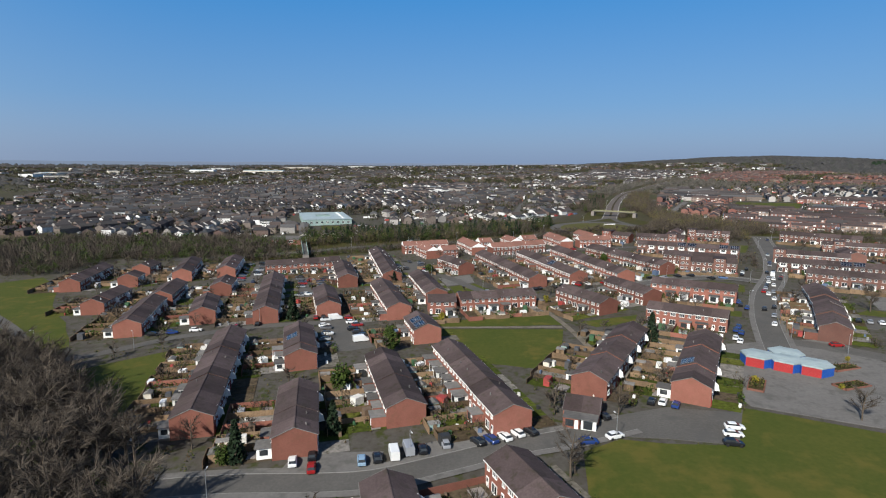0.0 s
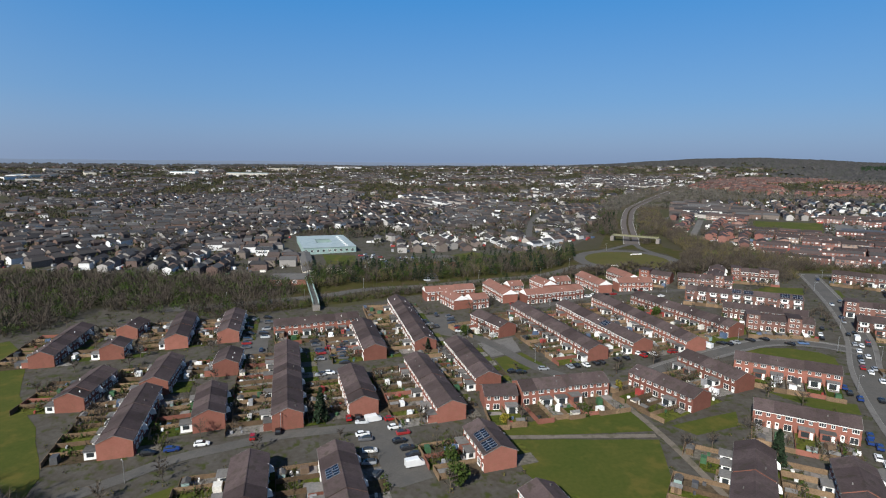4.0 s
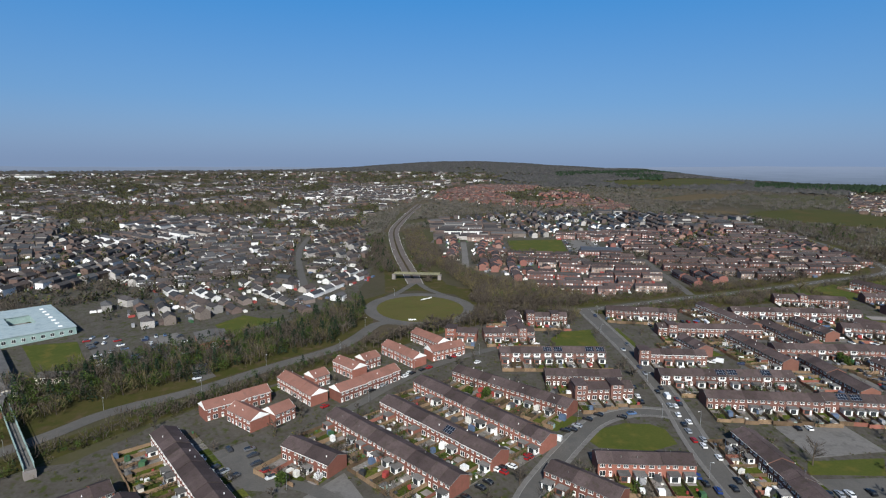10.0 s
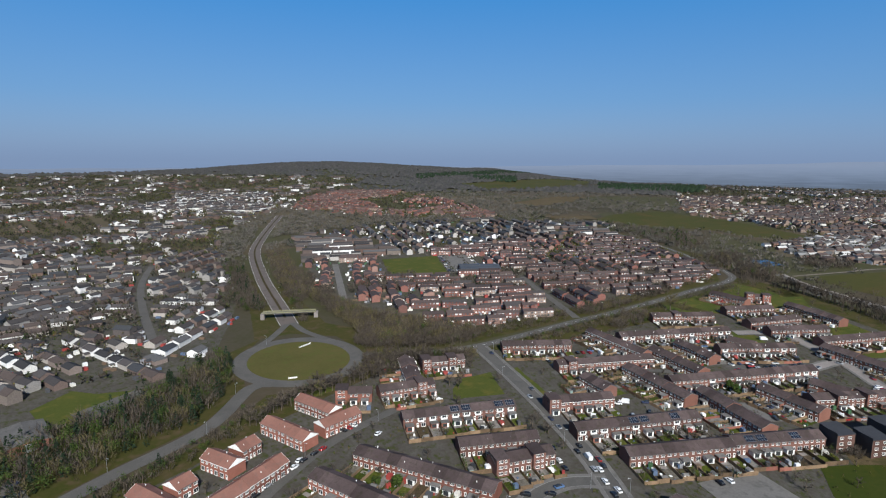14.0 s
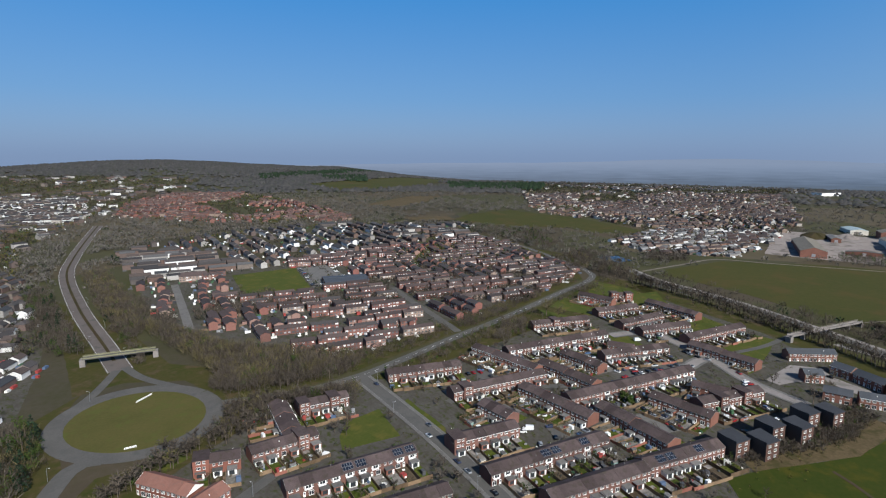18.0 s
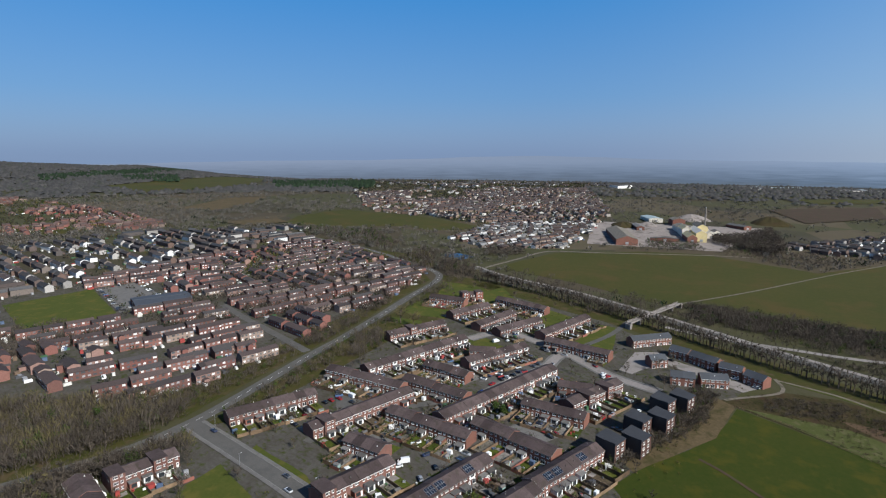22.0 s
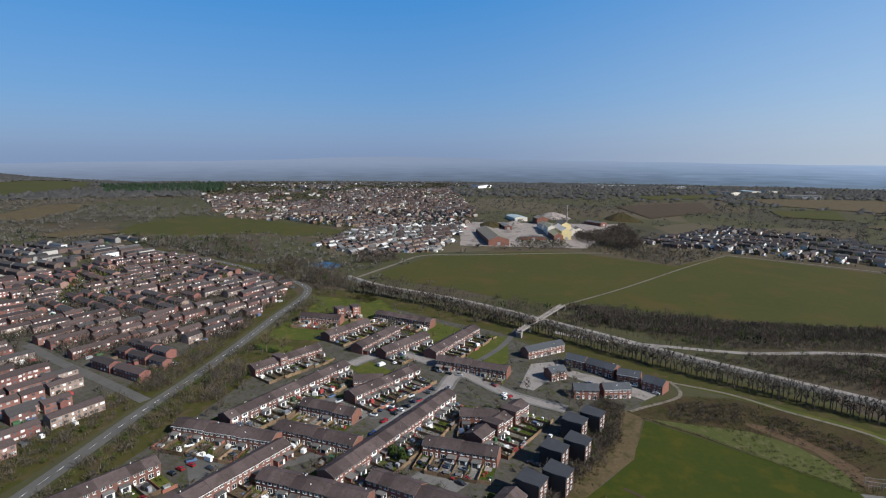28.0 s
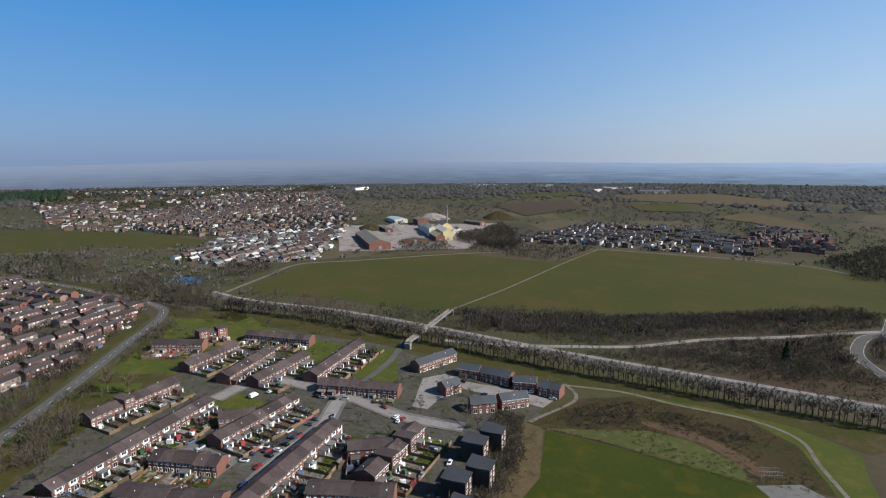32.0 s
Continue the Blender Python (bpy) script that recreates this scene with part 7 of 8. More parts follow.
POST = box_data("rail_post", [(-0.06, -0.06, -0.3, 0.06, 0.06, 1.3, 0)], [M_WOOD])
RAIL = box_data("rail_bar", [(0, -0.03, 0.5, 1, 0.03, 0.6, 0), (0, -0.03, 1.0, 1, 0.03, 1.1, 0)], [M_WOOD])


def rail_fence(pts, label):
    T = base("post_and_rail_fence", pts[0][0], pts[0][1], 0, label, "fence")
    ox, oy, oz = T.location
    line = smooth(pts, 3.0)
    for p, q in zip(line, line[1:]):
        put("post", POST, T, (p[0] - ox, p[1] - oy, rise(*p) - oz))
        put("rail", RAIL, T, (p[0] - ox, p[1] - oy, rise(*p) - oz), math.atan2(q[1] - p[1], q[0] - p[0]), (math.hypot(q[0] - p[0], q[1] - p[1]), 1, 1))


rail_fence([(311, 135), (296, 114), (274, 93), (253, 72)], "weathered post and rail fence along the sports turf")



# ---- steel goal cage on a paved pad at the corner of the turf ----
def goal_cage(x, y, turn):
    T = base("goal_cage", x, y, turn, "grey steel goal cage standing on a paved pad", "sports cage")
    for sx in (-4, 4):
        for sy in (-1.5, 1.5):
            put("post", box_data("cage_post", [(-0.07, -0.07, -0.3, 0.07, 0.07, 3.2, 0)], [M_STEEL]), T, (sx, sy, 0))
    for sy in (-1.5, 1.5):
        for z in (1.6, 3.1):
            put("rail", box_data("cage_rail", [(-4, -0.05, 0, 4, 0.05, 0.1, 0)], [M_STEEL]), T, (0, sy, z))
    for k in range(9):
        put("bar", box_data("cage_bar", [(-0.03, -0.03, 0, 0.03, 0.03, 3.1, 0)], [M_STEEL]), T, (-4 + k, 1.5, 0))


goal_cage(257, 61, radians(75))
sheet([(253, 71), (250, 53), (238, 50), (238, 72)], M_PAVE, "yard", "grey paved pad at the corner of the turf", 0.12, soft=False, category="yard")

# ---- brickworks beyond the pasture ----
for x, y, L, W, t, wm, rm, h, p in (
        (853, 161, 118, 28, 0.08, M_BRICKB, M_SHEETING, 7, 4.5),
        (868, 66, 46, 13, 0.0, M_BRICKB, M_YELLOW, 7, 4), (884, 53, 62, 14, 0.0, M_YELLOW, M_CREAM, 12, 4), (916, 66, 40, 12, 0.0, M_CREAM, M_YELLOW, 11, 4), (930, 42, 44, 15, 0.0, M_YELLOW, M_SHEETING, 14, 4),
        (960, 62, 34, 22, 0.1, M_CREAM, M_SHEETING, 8, 3), (905, 32, 24, 11, 0.0, M_CREAM, M_CREAM, 7, 3), (888, 22, 24, 10, 0.0, M_CREAM, M_CREAM, 5, 3), (926, 20, 22, 10, 0.0, M_CREAM, M_FELT, 6, 3),
        (848, 102, 9, 38, 0.0, M_BRICKB, M_FELT, 4, 1.5), (1030, 60, 30, 20, 0.1, M_BRICKB, M_SHEETING, 10, 3), (1075, 96, 50, 24, 0.2, M_CREAM, M_PALEBLUE, 6, 2), (1020, -34, 40, 14, 0.5, M_BRICKB, M_FELT, 5, 2), (965, 128, 44, 12, 0.1, M_BRICKB, M_FELT, 5, 2)):
    hall(x, y, L, W, t, wm, rm, "large gabled works shed in the brickworks yard", h, p, "works_shed", "sheds of the brickworks")
T = base("chimney", 985, 24, 0, "tall slim concrete works chimney", "chimney")
V, F = [], []
limb(V, F, (0, 0, -1), (0, 0, 36), 1.4, 0.9, 10)
tris("shaft", V, F, M_CONC, parent=T)
tris("rim", *(lambda v, f: (limb(v, f, (0, 0, 35.4), (0, 0, 36.4), 1.15, 1.15, 10), (v, f))[1])([], []), M_STEEL, parent=T)
for k, (x, y, R, h) in enumerate(((990, 150, 34, 7), (1120, 22, 45, 10), (1105, -105, 48, 13), (1010, 108, 24, 6))):
    vs, fs = [(0, 0, h)], []
    for i in range(1, 5):
        for j in range(20):
            a = 2 * math.pi * j / 20
            q = R * i / 4 * (1 + 0.12 * math.sin(3 * a + k))
            vs.append((q * math.cos(a), q * math.sin(a) * 0.7, h * (1 - (i / 4) ** 1.3) + (0.5 * math.sin(7 * a) if i < 4 else -1)))
    fs += [(0, 1 + j, 1 + (j + 1) % 20) for j in range(20)]
    for i in range(3):
        fs += [(1 + i * 20 + j, 21 + i * 20 + j, 21 + i * 20 + (j + 1) % 20, 1 + i * 20 + (j + 1) % 20) for j in range(20)]
    ob = mesh("spoil_heap", vs, fs, M_SAND if k % 2 else M_ROUGH)
    ob.location = (x, y, rise(x, y))
    tagged(ob, "rounded spoil heap in the works yard", "spoil heap", "spoil heaps")

# ---- neighbourhoods beyond the estate ----
TOWNS = []
CLEAR = [SLOPE, [(346, 670), (415, 636), (446, 618), (400, 520), (350, 548), (290, 583)]]


def homes(poly, seed, label, gap=16.0, width=(6.2, 7.6), length=(6, 13), eave=(4.4, 5.2), walls=None, roofs=None, cell=120.0, keep=0.88, trees=1.2, base_turn=None, windows=False, pitch=(1.3, 2.2), tall=(3, 8), wings=0.5, sparse=-1.0):
    """A neighbourhood: streets of small gabled houses back to back, joined, with porches, garages, cars, hedges and trees among them."""
    r = random.Random(seed)
    TOWNS.append(poly)
    xs, ys = [p[0] for p in poly], [p[1] for p in poly]
    wv, wf, rv, rf, gv, gf, spots, bits = [], [], [], [], [], [], [], []

    def gable(q, l, h, e, p, hip):
        b = len(wv)
        for lu in (-l, l):
            wv.extend([q(lu, -h, -2), q(lu, h, -2), q(lu, h, e), q(lu, 0, e + (0 if hip else p)), q(lu, -h, e)])
        wf.extend([(b + 4, b + 3, b + 2, b + 1, b), (b + 5, b + 6, b + 7, b + 8, b + 9), (b, b + 5, b + 9, b + 4), (b + 1, b + 2, b + 7, b + 6)])
        b = len(rv)
        top = max(l - h * 0.8, 0.3) if hip else l + 0.2
        for lu, lt in ((-l - 0.2, -top), (l + 0.2, top)):
            rv.extend([q(lu, -h - 0.35, e - 0.05), q(lt, 0, e + p + 0.15), q(lu, h + 0.35, e - 0.05)])
        rf.extend([(b, b + 3, b + 4, b + 1), (b + 1, b + 4, b + 5, b + 2)])
        if hip:
            rf.extend([(b, b + 1, b + 2), (b + 5, b + 4, b + 3)])

    gx = min(xs)
    while gx < max(xs):
        gy = min(ys)
        while gy < max(ys):
            turn = r.uniform(0, math.pi) if base_turn is None else base_turn + r.choice((0, math.pi / 2)) + r.uniform(-0.08, 0.08)
            c, s = math.cos(turn), math.sin(turn)
            v, row = -cell * 0.72, 0
            while v < cell * 0.72:
                u = -cell * 0.72
                while u < cell * 0.72:
                    L, W, E = r.uniform(*length), r.uniform(*width), r.uniform(*eave)
                    off = r.uniform(-0.8, 0.8)
                    x, y = gx + cell / 2 + c * (u + L / 2) - s * (v + off), gy + cell / 2 + s * (u + L / 2) + c * (v + off)
                    u += L + r.uniform(1.0, 4.0)
                    if not (gx <= x < gx + cell and gy <= y < gy + cell) or not inside(poly, x, y):
                        continue
                    if noise.noise(Vector((x * 0.006, y * 0.006, seed))) < sparse and r.random() < 0.9:
                        spots += [(x + r.uniform(-6, 6), y + r.uniform(-6, 6), r.uniform(*tall)) for _ in range(3)]
                        continue
                    if r.random() > keep or near_road(x, y, 5) or near_house(x, y, 9) or any(inside(f, x, y) for f in CLEAR):
                        spots += [(x + r.uniform(-4, 4), y + r.uniform(-4, 4), r.uniform(*tall)) for _ in range(2) if r.random() < trees]
                        continue
                    z, h, l, p = rise(x, y), W / 2, L / 2, r.uniform(*pitch)
                    q = lambda lu, lv, lz: (x + c * lu - s * lv, y + s * lu + c * lv, z + lz)
                    gable(q, l, h, E, p, r.random() < 0.25 and not windows)
                    front = -1 if row % 2 else 1
                    if r.random() < wings:
                        o, d = r.uniform(-l * 0.6, l * 0.6), front * r.choice((-1, 1)) * (h + r.uniform(0.8, 1.6))
                        q2 = lambda lu, lv, lz: q(o + lv, d + lu, lz)
                        gable(q2, r.uniform(1.2, 2.0), r.uniform(1.0, 1.9), E * r.choice((0.48, 0.5, 0.95)), p * 0.5, False)
                    if windows:
                        n = max(1, int(L / 2.6))
                        for side in (-1, 1):
                            for k in range(n):
                                uu = -l + (k + 0.5) * L / n
                                for zz in (0.9, 3.3):
                                    hw = r.choice((0.5, 0.75, 0.75, 1.05))
                                    b = len(gv)
                                    gv += [q(uu - hw, side * (h + 0.06), zz), q(uu + hw, side * (h + 0.06), zz), q(uu + hw, side * (h + 0.06), zz + 1.15), q(uu - hw, side * (h + 0.06), zz + 1.15)]
                                    gf.append((b, b + 1, b + 2, b + 3) if side < 0 else (b + 3, b + 2, b + 1, b))
                    for _ in range(3):
                        if r.random() < trees * 0.55:
                            t, d = r.uniform(0, 6.28), r.uniform(5, 9)
                            spots.append((x + math.cos(t) * d, y + math.sin(t) * d, r.uniform(*tall) if r.random() < 0.55 else r.uniform(1.5, 3.5)))
                    for _ in range(4 if windows else 2):
                        d, lu = (h + r.uniform(2.2, 5.5)) * r.choice((-1, 1)), r.uniform(-l, l)
                        bx, by = x + c * lu - s * d, y + s * lu + c * d
                        if not near_road(bx, by, 0):
                            bits.append((bx, by, turn + r.choice((0, math.pi / 2)), 2.0, 0.85, 0.0, 1.4) if r.random() < 0.5 else (bx, by, turn, r.uniform(0.6, 2.0), r.uniform(0.6, 1.4), 0.0, r.uniform(0.8, 2.3)))
                row += 1
                v += gap * (r.uniform(0.80, 0.95) if row % 2 else r.uniform(1.1, 1.35))
            gy += cell
        gx += cell
    if wv:
        tagged(mesh("distant_house_walls", wv, wf, walls or M_FARWALL), "brick and rendered walls of " + label, "houses", kind="stuff")
        tagged(mesh("distant_house_roofs", rv, rf, roofs or M_FARROOF), "tiled roofs of " + label, "houses", kind="stuff")
    if bits:
        blocks("distant_yard_clutter", bits, M_CLUTTER, "parked cars, sheds and garden goods among " + label, "clutter")
    if gv:
        tagged(mesh("distant_house_windows", gv, gf, M_PANES), "white-framed windows of " + label, "windows", kind="stuff")
    spots = [t for t in spots if not near_road(t[0], t[1], 1)]
    bare = [t for k, t in enumerate(spots) if k % 5 < 3]
    scatter("distant_garden_trees", FUZZ, bare, M_TOWNTREE, "bare and evergreen garden trees among " + label, "trees", 1.25)
    scatter("distant_garden_bushes", BUSH_S, [(x, y, h * 0.7) for k, (x, y, h) in enumerate(spots) if k % 5 >= 3], M_SHRUB, "bushes and hedges among " + label, "bushes")


FUZZ = [fuzz_shape(240 + k, 15, 0.105)[1] for k in range(6)]
M_TOWNTREE = picked("town_trees", [(0.060, 0.050, 0.040), (0.075, 0.064, 0.050), (0.040, 0.046, 0.022), (0.030, 0.040, 0.020), (0.085, 0.072, 0.055), (0.070, 0.072, 0.028)], 0.95)
BUSH_S = [leaf_shape(260 + k, 9, "bush") for k in range(6)]
M_PANES = picked("distant_panes", [(0.62, 0.61, 0.60), (0.10, 0.11, 0.12), (0.07, 0.075, 0.08), (0.35, 0.35, 0.36), (0.72, 0.71, 0.70), (0.16, 0.16, 0.17)], 0.3)
M_N2ROOF = picked("estate_roofs", [(0.075, 0.058, 0.056), (0.095, 0.073, 0.069), (0.062, 0.052, 0.051), (0.110, 0.084, 0.078), (0.082, 0.074, 0.073)], 0.85)
M_REDROOF = picked("red_roofs", [(0.11, 0.076, 0.068), (0.135, 0.090, 0.080), (0.095, 0.072, 0.066), (0.15, 0.11, 0.098)], 0.85)
M_HILLWALL = picked("hillside_walls", [(0.20, 0.145, 0.115), (0.30, 0.235, 0.19), (0.17, 0.12, 0.10), (0.44, 0.40, 0.36), (0.22, 0.14, 0.11), (0.58, 0.56, 0.53), (0.24, 0.19, 0.16)], 0.9)
M_REDWALL = picked("estate_walls", [(0.225, 0.118, 0.096), (0.20, 0.10, 0.085), (0.25, 0.135, 0.110), (0.32, 0.25, 0.21), (0.18, 0.10, 0.085), (0.24, 0.12, 0.10), (0.30, 0.20, 0.17)], 0.9)

homes([(240, 410), (350, 394), (440, 375), (560, 372), (640, 460), (700, 560), (560, 640), (420, 660), (350, 560), (300, 590), (350, 680), (270, 700), (225, 600)], 1, "the brick estate across the main road", 14.0, (6.2, 7.2), (9, 24), (4.7, 5.1), M_REDWALL, M_N2ROOF, 58.0, 0.93, 1.0, radians(-32), True, (1.0, 1.5), (2.5, 6))
homes([(270, 700), (350, 680), (420, 660), (560, 640), (700, 560), (800, 640), (700, 800), (560, 880), (420, 900), (330, 850)], 2, "the pale terraces north of the brick estate", 17, (6.2, 7.5), (10, 30), keep=0.85, base_turn=radians(-25))
homes([(-310, 445), (-240, 500), (-190, 560), (-150, 590), (-60, 570), (30, 560), (100, 560), (150, 600), (200, 760), (280, 960), (60, 1100), (-300, 1150), (-700, 1000), (-620, 700)], 3, "the suburb north-west of the belt", 15.5, (6, 7.6), (6, 15), keep=0.82, trees=1.3, cell=140, sparse=-0.22, tall=(4, 9))
homes([(-60, 640), (-20, 500), (60, 475), (95, 500), (126, 560), (158, 650), (120, 740), (40, 760)], 33, "the bungalows west of the dual carriageway", 16, (6.5, 8), (8, 15), (2.7, 3.4), M_WHITEWALL, keep=0.85, trees=1.3)
homes([(-75, 565), (-30, 555), (12, 505), (-5, 488), (-62, 492)], 34, "the brick houses behind the school", 15, (6, 7.4), (7, 14), keep=0.9, trees=1.2, cell=60)
homes([(-262, 500), (-150, 590), (-147, 490), (-122, 480), (-122, 420), (-190, 416), (-290, 436)], 35, "the houses west of the school", 15, (6, 7.4), (6, 13), keep=0.88, trees=1.2, base_turn=radians(5), cell=70)
homes([(-700, 1000), (-300, 1150), (60, 1100), (280, 960), (420, 1150), (800, 1500), (300, 2100), (-500, 2200), (-1300, 1700)], 4, "the far suburb to the north", 22, (6.5, 8.5), (7, 18), keep=0.6, trees=0.9, cell=190, sparse=-0.02, tall=(5, 10))
homes([(35, 1058), (-60, 1030), (-90, 800), (26, 832)], 42, "the pale flats in the suburb", 20, (7.5, 9), (14, 30), (6, 8.5), M_WHITEWALL, keep=0.85, trees=0.8)
homes([(272, 1230), (440, 1190), (560, 1340), (654, 1616), (463, 1633), (261, 1401)], 41, "the white houses on the slope", 19, (7, 9), (8, 16), (5, 7), M_WHITEWALL, keep=0.85, trees=0.5)
homes([(525, 1207), (578, 1003), (735, 816), (866, 1051), (980, 1430), (837, 1534), (667, 1424)], 5, "the red houses below the hill", 19, (6.5, 8), (7, 12), walls=M_REDWALL, roofs=M_REDROOF, keep=0.8, trees=0.8, sparse=-0.25)
homes([(1398, 804), (1861, 212), (1152, 159), (747, 247), (700, 310), (780, 390), (865, 376), (910, 372), (945, 425), (992, 490), (1015, 560), (1050, 630)], 6, "the hillside suburb beyond the pond", 19, (6.5, 8), (7, 13), walls=M_HILLWALL, roofs=M_N2ROOF, keep=0.8, trees=1.7, sparse=-0.3)
homes([(923, 366), (1024, 195), (865, 206), (737, 242), (722, 340), (763, 400)], 7, "the pale-roofed park homes", 11, (5.5, 6.5), (10, 14), (2.6, 3.0), None, M_PALEROOF, 130, 0.88, 0.1, radians(60), wings=0.0)
homes([(828, -23), (996, -244), (921, -377), (758, -373), (680, -300), (708, -233), (776, -132)], 8, "the estate at the pasture's far edge", 19, (7, 8.5), (7, 12), keep=0.8, trees=1.6, tall=(4, 9))
homes([(762, -341), (913, -529), (795, -545), (658, -399)], 81, "the new houses by the building site", 17, (6.5, 8), (6, 10), (5, 7), M_REDWALL, keep=0.85, trees=0.6, cell=80)
homes([(-650, 480), (-310, 445), (-620, 700), (-1100, 900), (-1100, 600)], 9, "the suburb to the west", 18, (6.5, 8), (7, 15), keep=0.72, trees=1.0, cell=150, sparse=-0.1, tall=(5, 10))
homes([(1861, 212), (1398, 804), (2200, 1200), (2800, 700), (2600, 100)], 10, "the far town on the ridge", 34, (8, 10), (9, 20), keep=0.55, trees=0.9, cell=220, sparse=0.0, tall=(6, 11))
homes([(-1300, 1700), (-500, 2200), (300, 2100), (800, 1500), (1200, 1900), (600, 3600), (-1500, 3600), (-2800, 2400)], 11, "the distant town towards the horizon", 55, (9, 12), (10, 26), (5, 7), keep=0.45, trees=0.8, cell=300, tall=(7, 13), sparse=0.02)

# fields, woods and plantations of the distance
FIELDS = (
    ([(1290, 1531), (1622, 1535), (2243, 1707), (2176, 1441), (1408, 1188), (1201, 1279)], M_FIELD, "grey-green hill pasture below the plantation"),
    ([(2415, 1636), (2131, 1010), (1902, 735), (1840, 1116)], M_FIELD, "green field on the crest"),
    ([(939, 980), (1154, 1012), (1212, 950), (1086, 908), (936, 887)], M_REED, "straw-coloured heath among woods"),
    ([(804, 787), (874, 727), (843, 688), (786, 726)], M_REED, "pale rough field beside the wood"),
    ([(666, 1004), (693, 967), (630, 910), (608, 926)], M_FIELD, "small green field behind the houses"),
    ([(1685, -653), (1820, -1143), (1382, -1032), (1209, -881), (1444, -601)], M_REED, "brown ploughed field on the slope"),
) + (
    ([(1301, -500), (1340, -674), (1140, -558), (1184, -457)], M_FIELD, "green hillside field"),
    ([(1675, -325), (1875, -654), (1683, -578), (1541, -327)], M_FIELD, "green field near the crest"),
    ([(1343, -168), (1491, -434), (1253, -350), (1122, -167)], M_HEATH, "grey-brown quarry floor beyond the works"),
    ([(1048, -521), (1107, -676), (977, -656), (847, -591), (822, -526), (967, -554)], M_REED, "bare brown earth of the building site"),
    ([(-420, 760), (-300, 800), (-250, 740), (-370, 690)], M_FIELD, "narrow green field in the suburb"),
    ([(-520, 620), (-330, 600), (-320, 560), (-520, 570)], M_FIELD, "green field beyond the school"),

)
for pts, m, label in FIELDS:
    n, cx, cy = len(pts), sum(p[0] for p in pts) / len(pts), sum(p[1] for p in pts) / len(pts)
    rim = []
    for i in range(n):
        (ax, ay), (bx, by) = pts[i], pts[(i + 1) % n]
        k = max(2, int(math.hypot(bx - ax, by - ay) / 40))
        rim += [(ax + (bx - ax) * j / k, ay + (by - ay) * j / k) for j in range(k)]
    vs, fs, m2 = [(cx, cy, rise(cx, cy) + 1.2)], [], len(rim)
    for f in (0.25, 0.5, 0.75, 1.0):
        vs += [(cx + (x - cx) * f, cy + (y - cy) * f, rise(cx + (x - cx) * f, cy + (y - cy) * f) + 1.2) for x, y in rim]
    fs = [(0, 1 + j, 1 + (j + 1) % m2) for j in range(m2)]
    for i in range(3):
        fs += [(1 + i * m2 + j, 1 + (i + 1) * m2 + j, 1 + (i + 1) * m2 + (j + 1) % m2, 1 + i * m2 + (j + 1) % m2) for j in range(m2)]
    tagged(mesh("distant_field", vs, fs, m), label, "field", kind="structure")

OPEN = [f[0] for f in FIELDS] + TOWNS + [
    [(1031, 199), (1031, -78), (785, 41), (791, 208)],
    [(346, 662), (407, 636), (353, 557), (299, 583)],
    SLOPE,
    [(604, 306), (709, 248), (753, 142), (757, 70), (679, -32), (751, -127), (653, -253), (582, -324), (528, -326), (424, -200), (453, -86), (480, 21), (512, 106), (504, 150), (559, 218)],
    ESTATE, TURF, [(-150, 560), (-60, 560), (-40, 420), (-120, 400)],
]
BOUNDS = [(min(p[0] for p in f), max(p[0] for p in f), min(p[1] for p in f), max(p[1] for p in f)) for f in OPEN]
r70 = random.Random(70)
wood_n, wood_m, wood_f, ever_far, in_town = [], [], [], [], []
while len(wood_m) + len(wood_f) + len(in_town) < 37000:
    a, d = radians(r70.uniform(-46, 150) if r70.random() < 0.6 else r70.uniform(14, 66)), 400 + 4050 * r70.random() ** 1.3
    x, y = 60 + d * math.sin(a), 200 + d * math.cos(a)
    n = noise.noise(Vector((x * 0.0035, y * 0.0035, 1.0))) + 0.5 * noise.noise(Vector((x * 0.012, y * 0.012, 5.0)))
    shut = any(b[0] < x < b[1] and b[2] < y < b[3] and inside(f, x, y) for f, b in zip(OPEN, BOUNDS))
    town = any(inside(f, x, y) for f in TOWNS)
    if shut and not (town and n > 0.0 and not any(inside(f[0], x, y) for f in FIELDS)):
        continue
    if (n < -0.22 and r70.random() < 0.85) or (d < 1350 and near_road(x, y, 3)) or (d < 620 and near_house(x, y, 5)):
        continue
    if town and d >= 540:
        (in_town if r70.random() < 0.6 else wood_m).append((x, y, r70.uniform(4, 9)))
    elif r70.random() < 0.05:
        ever_far.append((x, y, r70.uniform(5, 9)))
    else:
        (wood_n if d < 540 else wood_m if d < 1500 else wood_f).append((x, y, r70.uniform(5, 9) * (1 if d < 1500 else 0.8 + d / 3300)))
MIDTREE = [fuzz_shape(200 + k, 18, 0.075)[1] for k in range(7)]


def dome(seed):
    """A rounded far-off crown, a few facets."""
    r = random.Random(seed)
    ring_ = [(0.55 * r.uniform(0.7, 1.2) * math.cos(k * 1.047), 0.55 * r.uniform(0.7, 1.2) * math.sin(k * 1.047), r.uniform(0.1, 0.45)) for k in range(6)]
    return np.array(ring_ + [(r.uniform(-0.15, 0.15), r.uniform(-0.15, 0.15), 1.0)]), np.array([(k, (k + 1) % 6, 6) for k in range(6)])


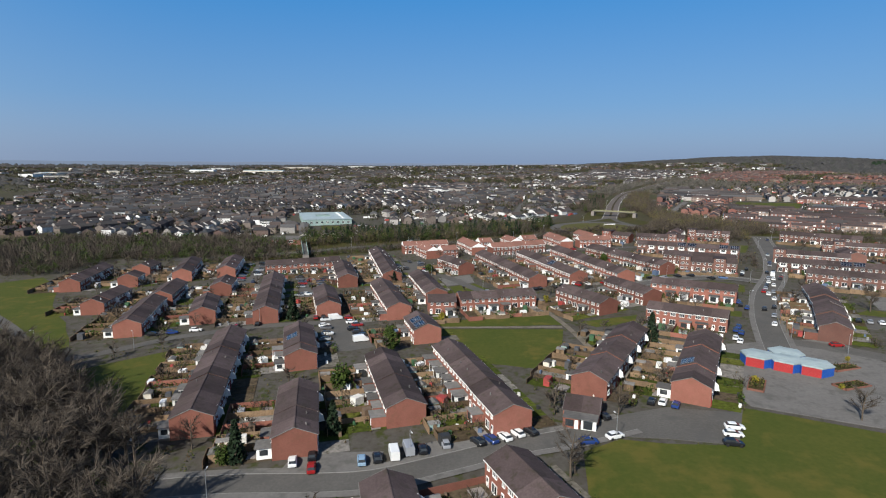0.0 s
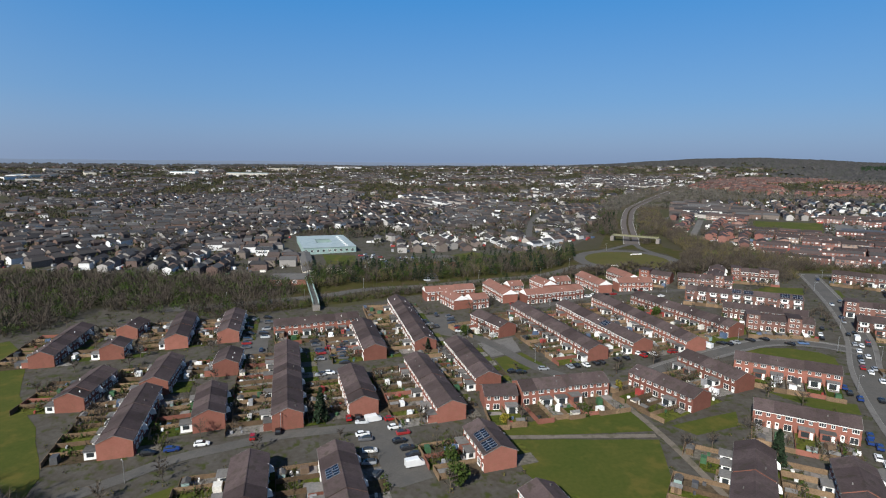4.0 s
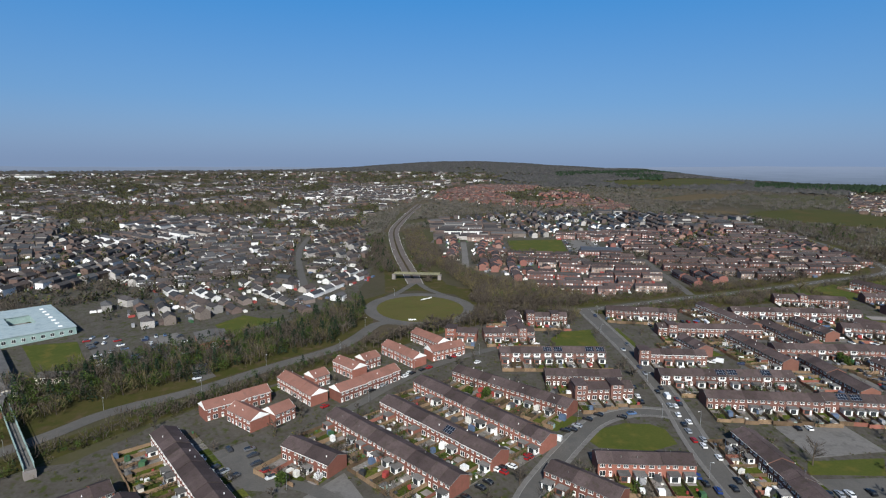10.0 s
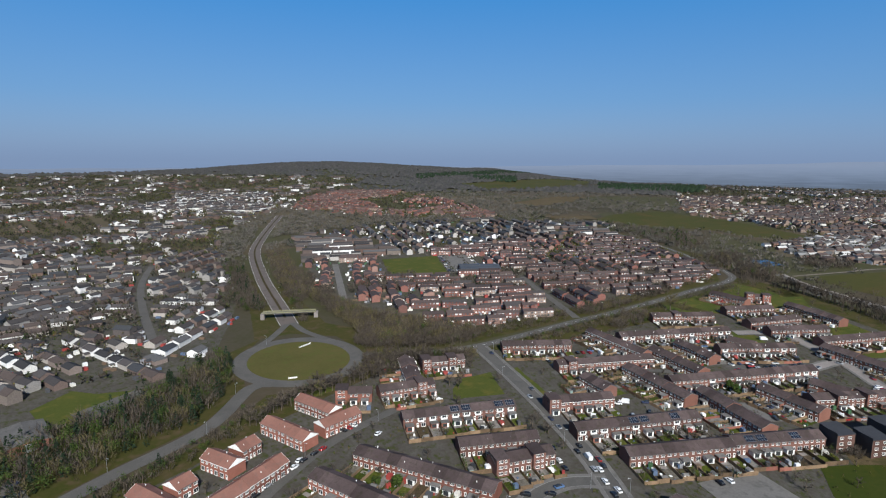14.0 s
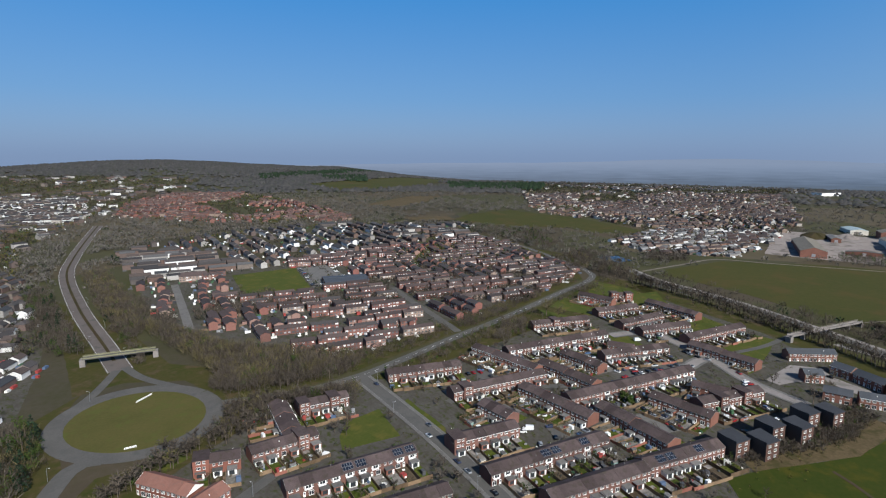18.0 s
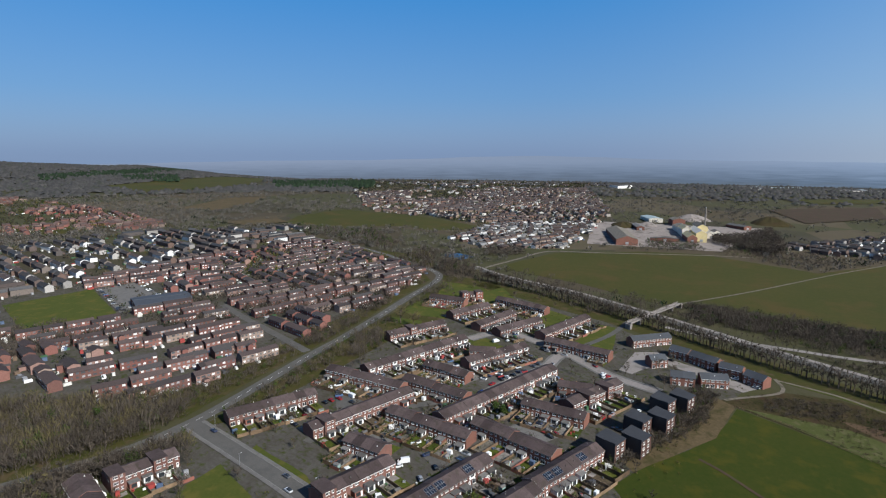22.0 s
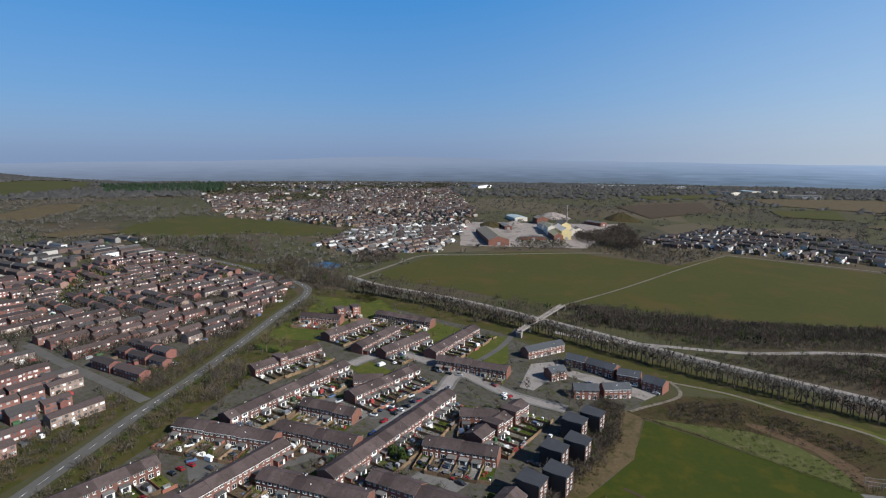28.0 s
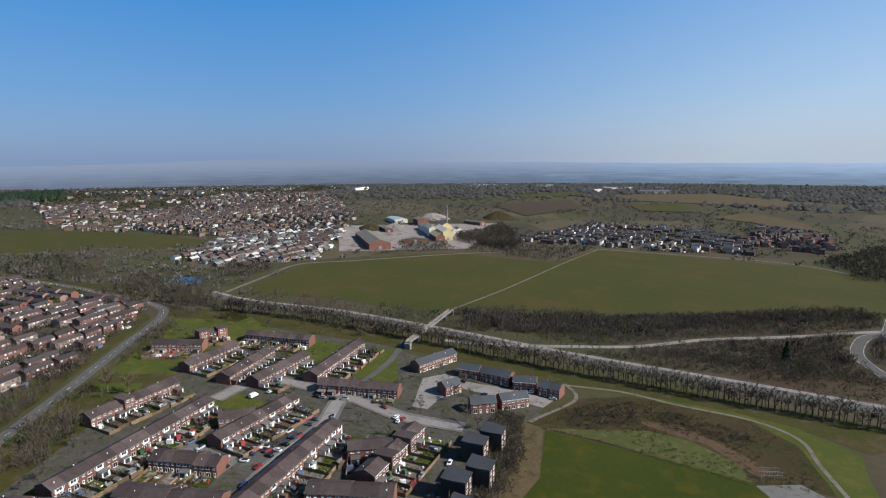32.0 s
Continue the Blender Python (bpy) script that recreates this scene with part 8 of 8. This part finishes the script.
FARTREE = [dome(220 + k) for k in range(6)]
# some distance haze is put into these two greyed wood colours
M_FARBARE = picked("distant_bare_wood", [(0.125, 0.114, 0.102), (0.145, 0.131, 0.117), (0.100, 0.092, 0.083), (0.130, 0.121, 0.111), (0.104, 0.103, 0.072), (0.150, 0.136, 0.121)], 0.95, 0.1)
M_FARWOOD = picked("distant_hill_wood", [(0.072, 0.069, 0.067), (0.082, 0.078, 0.075), (0.064, 0.062, 0.061), (0.076, 0.073, 0.070), (0.062, 0.064, 0.054), (0.068, 0.066, 0.065)], 0.95, 0.1)
scatter("far_woodland_twigs", [t for _, t in SPARE], wood_n, M_TWIG, "bare woods between the neighbourhoods", "woodland")
scatter("far_woodland_trunks", [b for b, _ in SPARE], wood_n, M_BARK, "trunks of the woods between the neighbourhoods", "woodland")
scatter("far_woodland", MIDTREE, wood_m, M_FARBARE, "grey-brown winter woods beyond the neighbourhoods", "woodland", 1.25)
scatter("far_woodland", FARTREE, wood_f, M_FARWOOD, "grey-brown winter woods on the far slopes", "woodland", 1.7)
scatter("far_evergreens", MIDTREE, ever_far, M_CONIFER, "dark evergreen trees in the distance", "woodland", 1.0)
scatter("town_trees", MIDTREE, in_town, M_SHRUB, "green and brown trees and hedges among the distant houses", "trees", 1.0)
plant = []
for k, p in enumerate((
    [(1493, 1975), (1921, 2056), (2750, 2377), (2361, 2051), (1683, 1829), (1363, 1800)],
    [(1609, 1758), (1780, 1652), (1513, 1446), (1505, 1636)],
    [(1713, 1233), (1955, 966), (1563, 814), (1444, 1064)],
)):
    plant += spots_in(p, 15, 12, 17, 5 + k, False)
scatter("hill_plantation", FARTREE, plant, M_CONIFER, "dark conifer plantation on the far hill", "woodland", 0.9)
# long white warehouses near the horizon
for k in range(26):
    a, d = radians(r70.choice((r70.uniform(-40, -4), r70.uniform(88, 125)))), r70.uniform(1900, 3200)
    x, y = 60 + d * math.sin(a), 200 + d * math.cos(a)
    hall(x, y, r70.uniform(60, 160), 35, r70.uniform(0, 3), M_WHITE if k % 3 == 0 else M_CREAM, M_PALEBLUE if k % 4 == 0 else M_FELT, "long white warehouse far off near the horizon", 9, 2, "warehouse", "distant warehouses")

# glowing sheet painted as hazy plain and blue hills beyond the land's rim
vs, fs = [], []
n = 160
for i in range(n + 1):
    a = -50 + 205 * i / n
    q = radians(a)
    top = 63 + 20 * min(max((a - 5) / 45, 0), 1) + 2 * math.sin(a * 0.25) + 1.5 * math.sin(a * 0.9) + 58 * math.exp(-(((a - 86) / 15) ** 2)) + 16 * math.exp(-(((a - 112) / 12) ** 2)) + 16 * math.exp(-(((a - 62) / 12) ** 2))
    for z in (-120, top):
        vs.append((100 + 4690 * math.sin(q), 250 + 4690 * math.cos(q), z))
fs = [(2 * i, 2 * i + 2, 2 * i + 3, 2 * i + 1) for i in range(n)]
tagged(mesh("backdrop", vs, fs, M_HAZE), "glowing backdrop painted with a blue hazy plain and hills on the horizon", "hills", kind="structure")
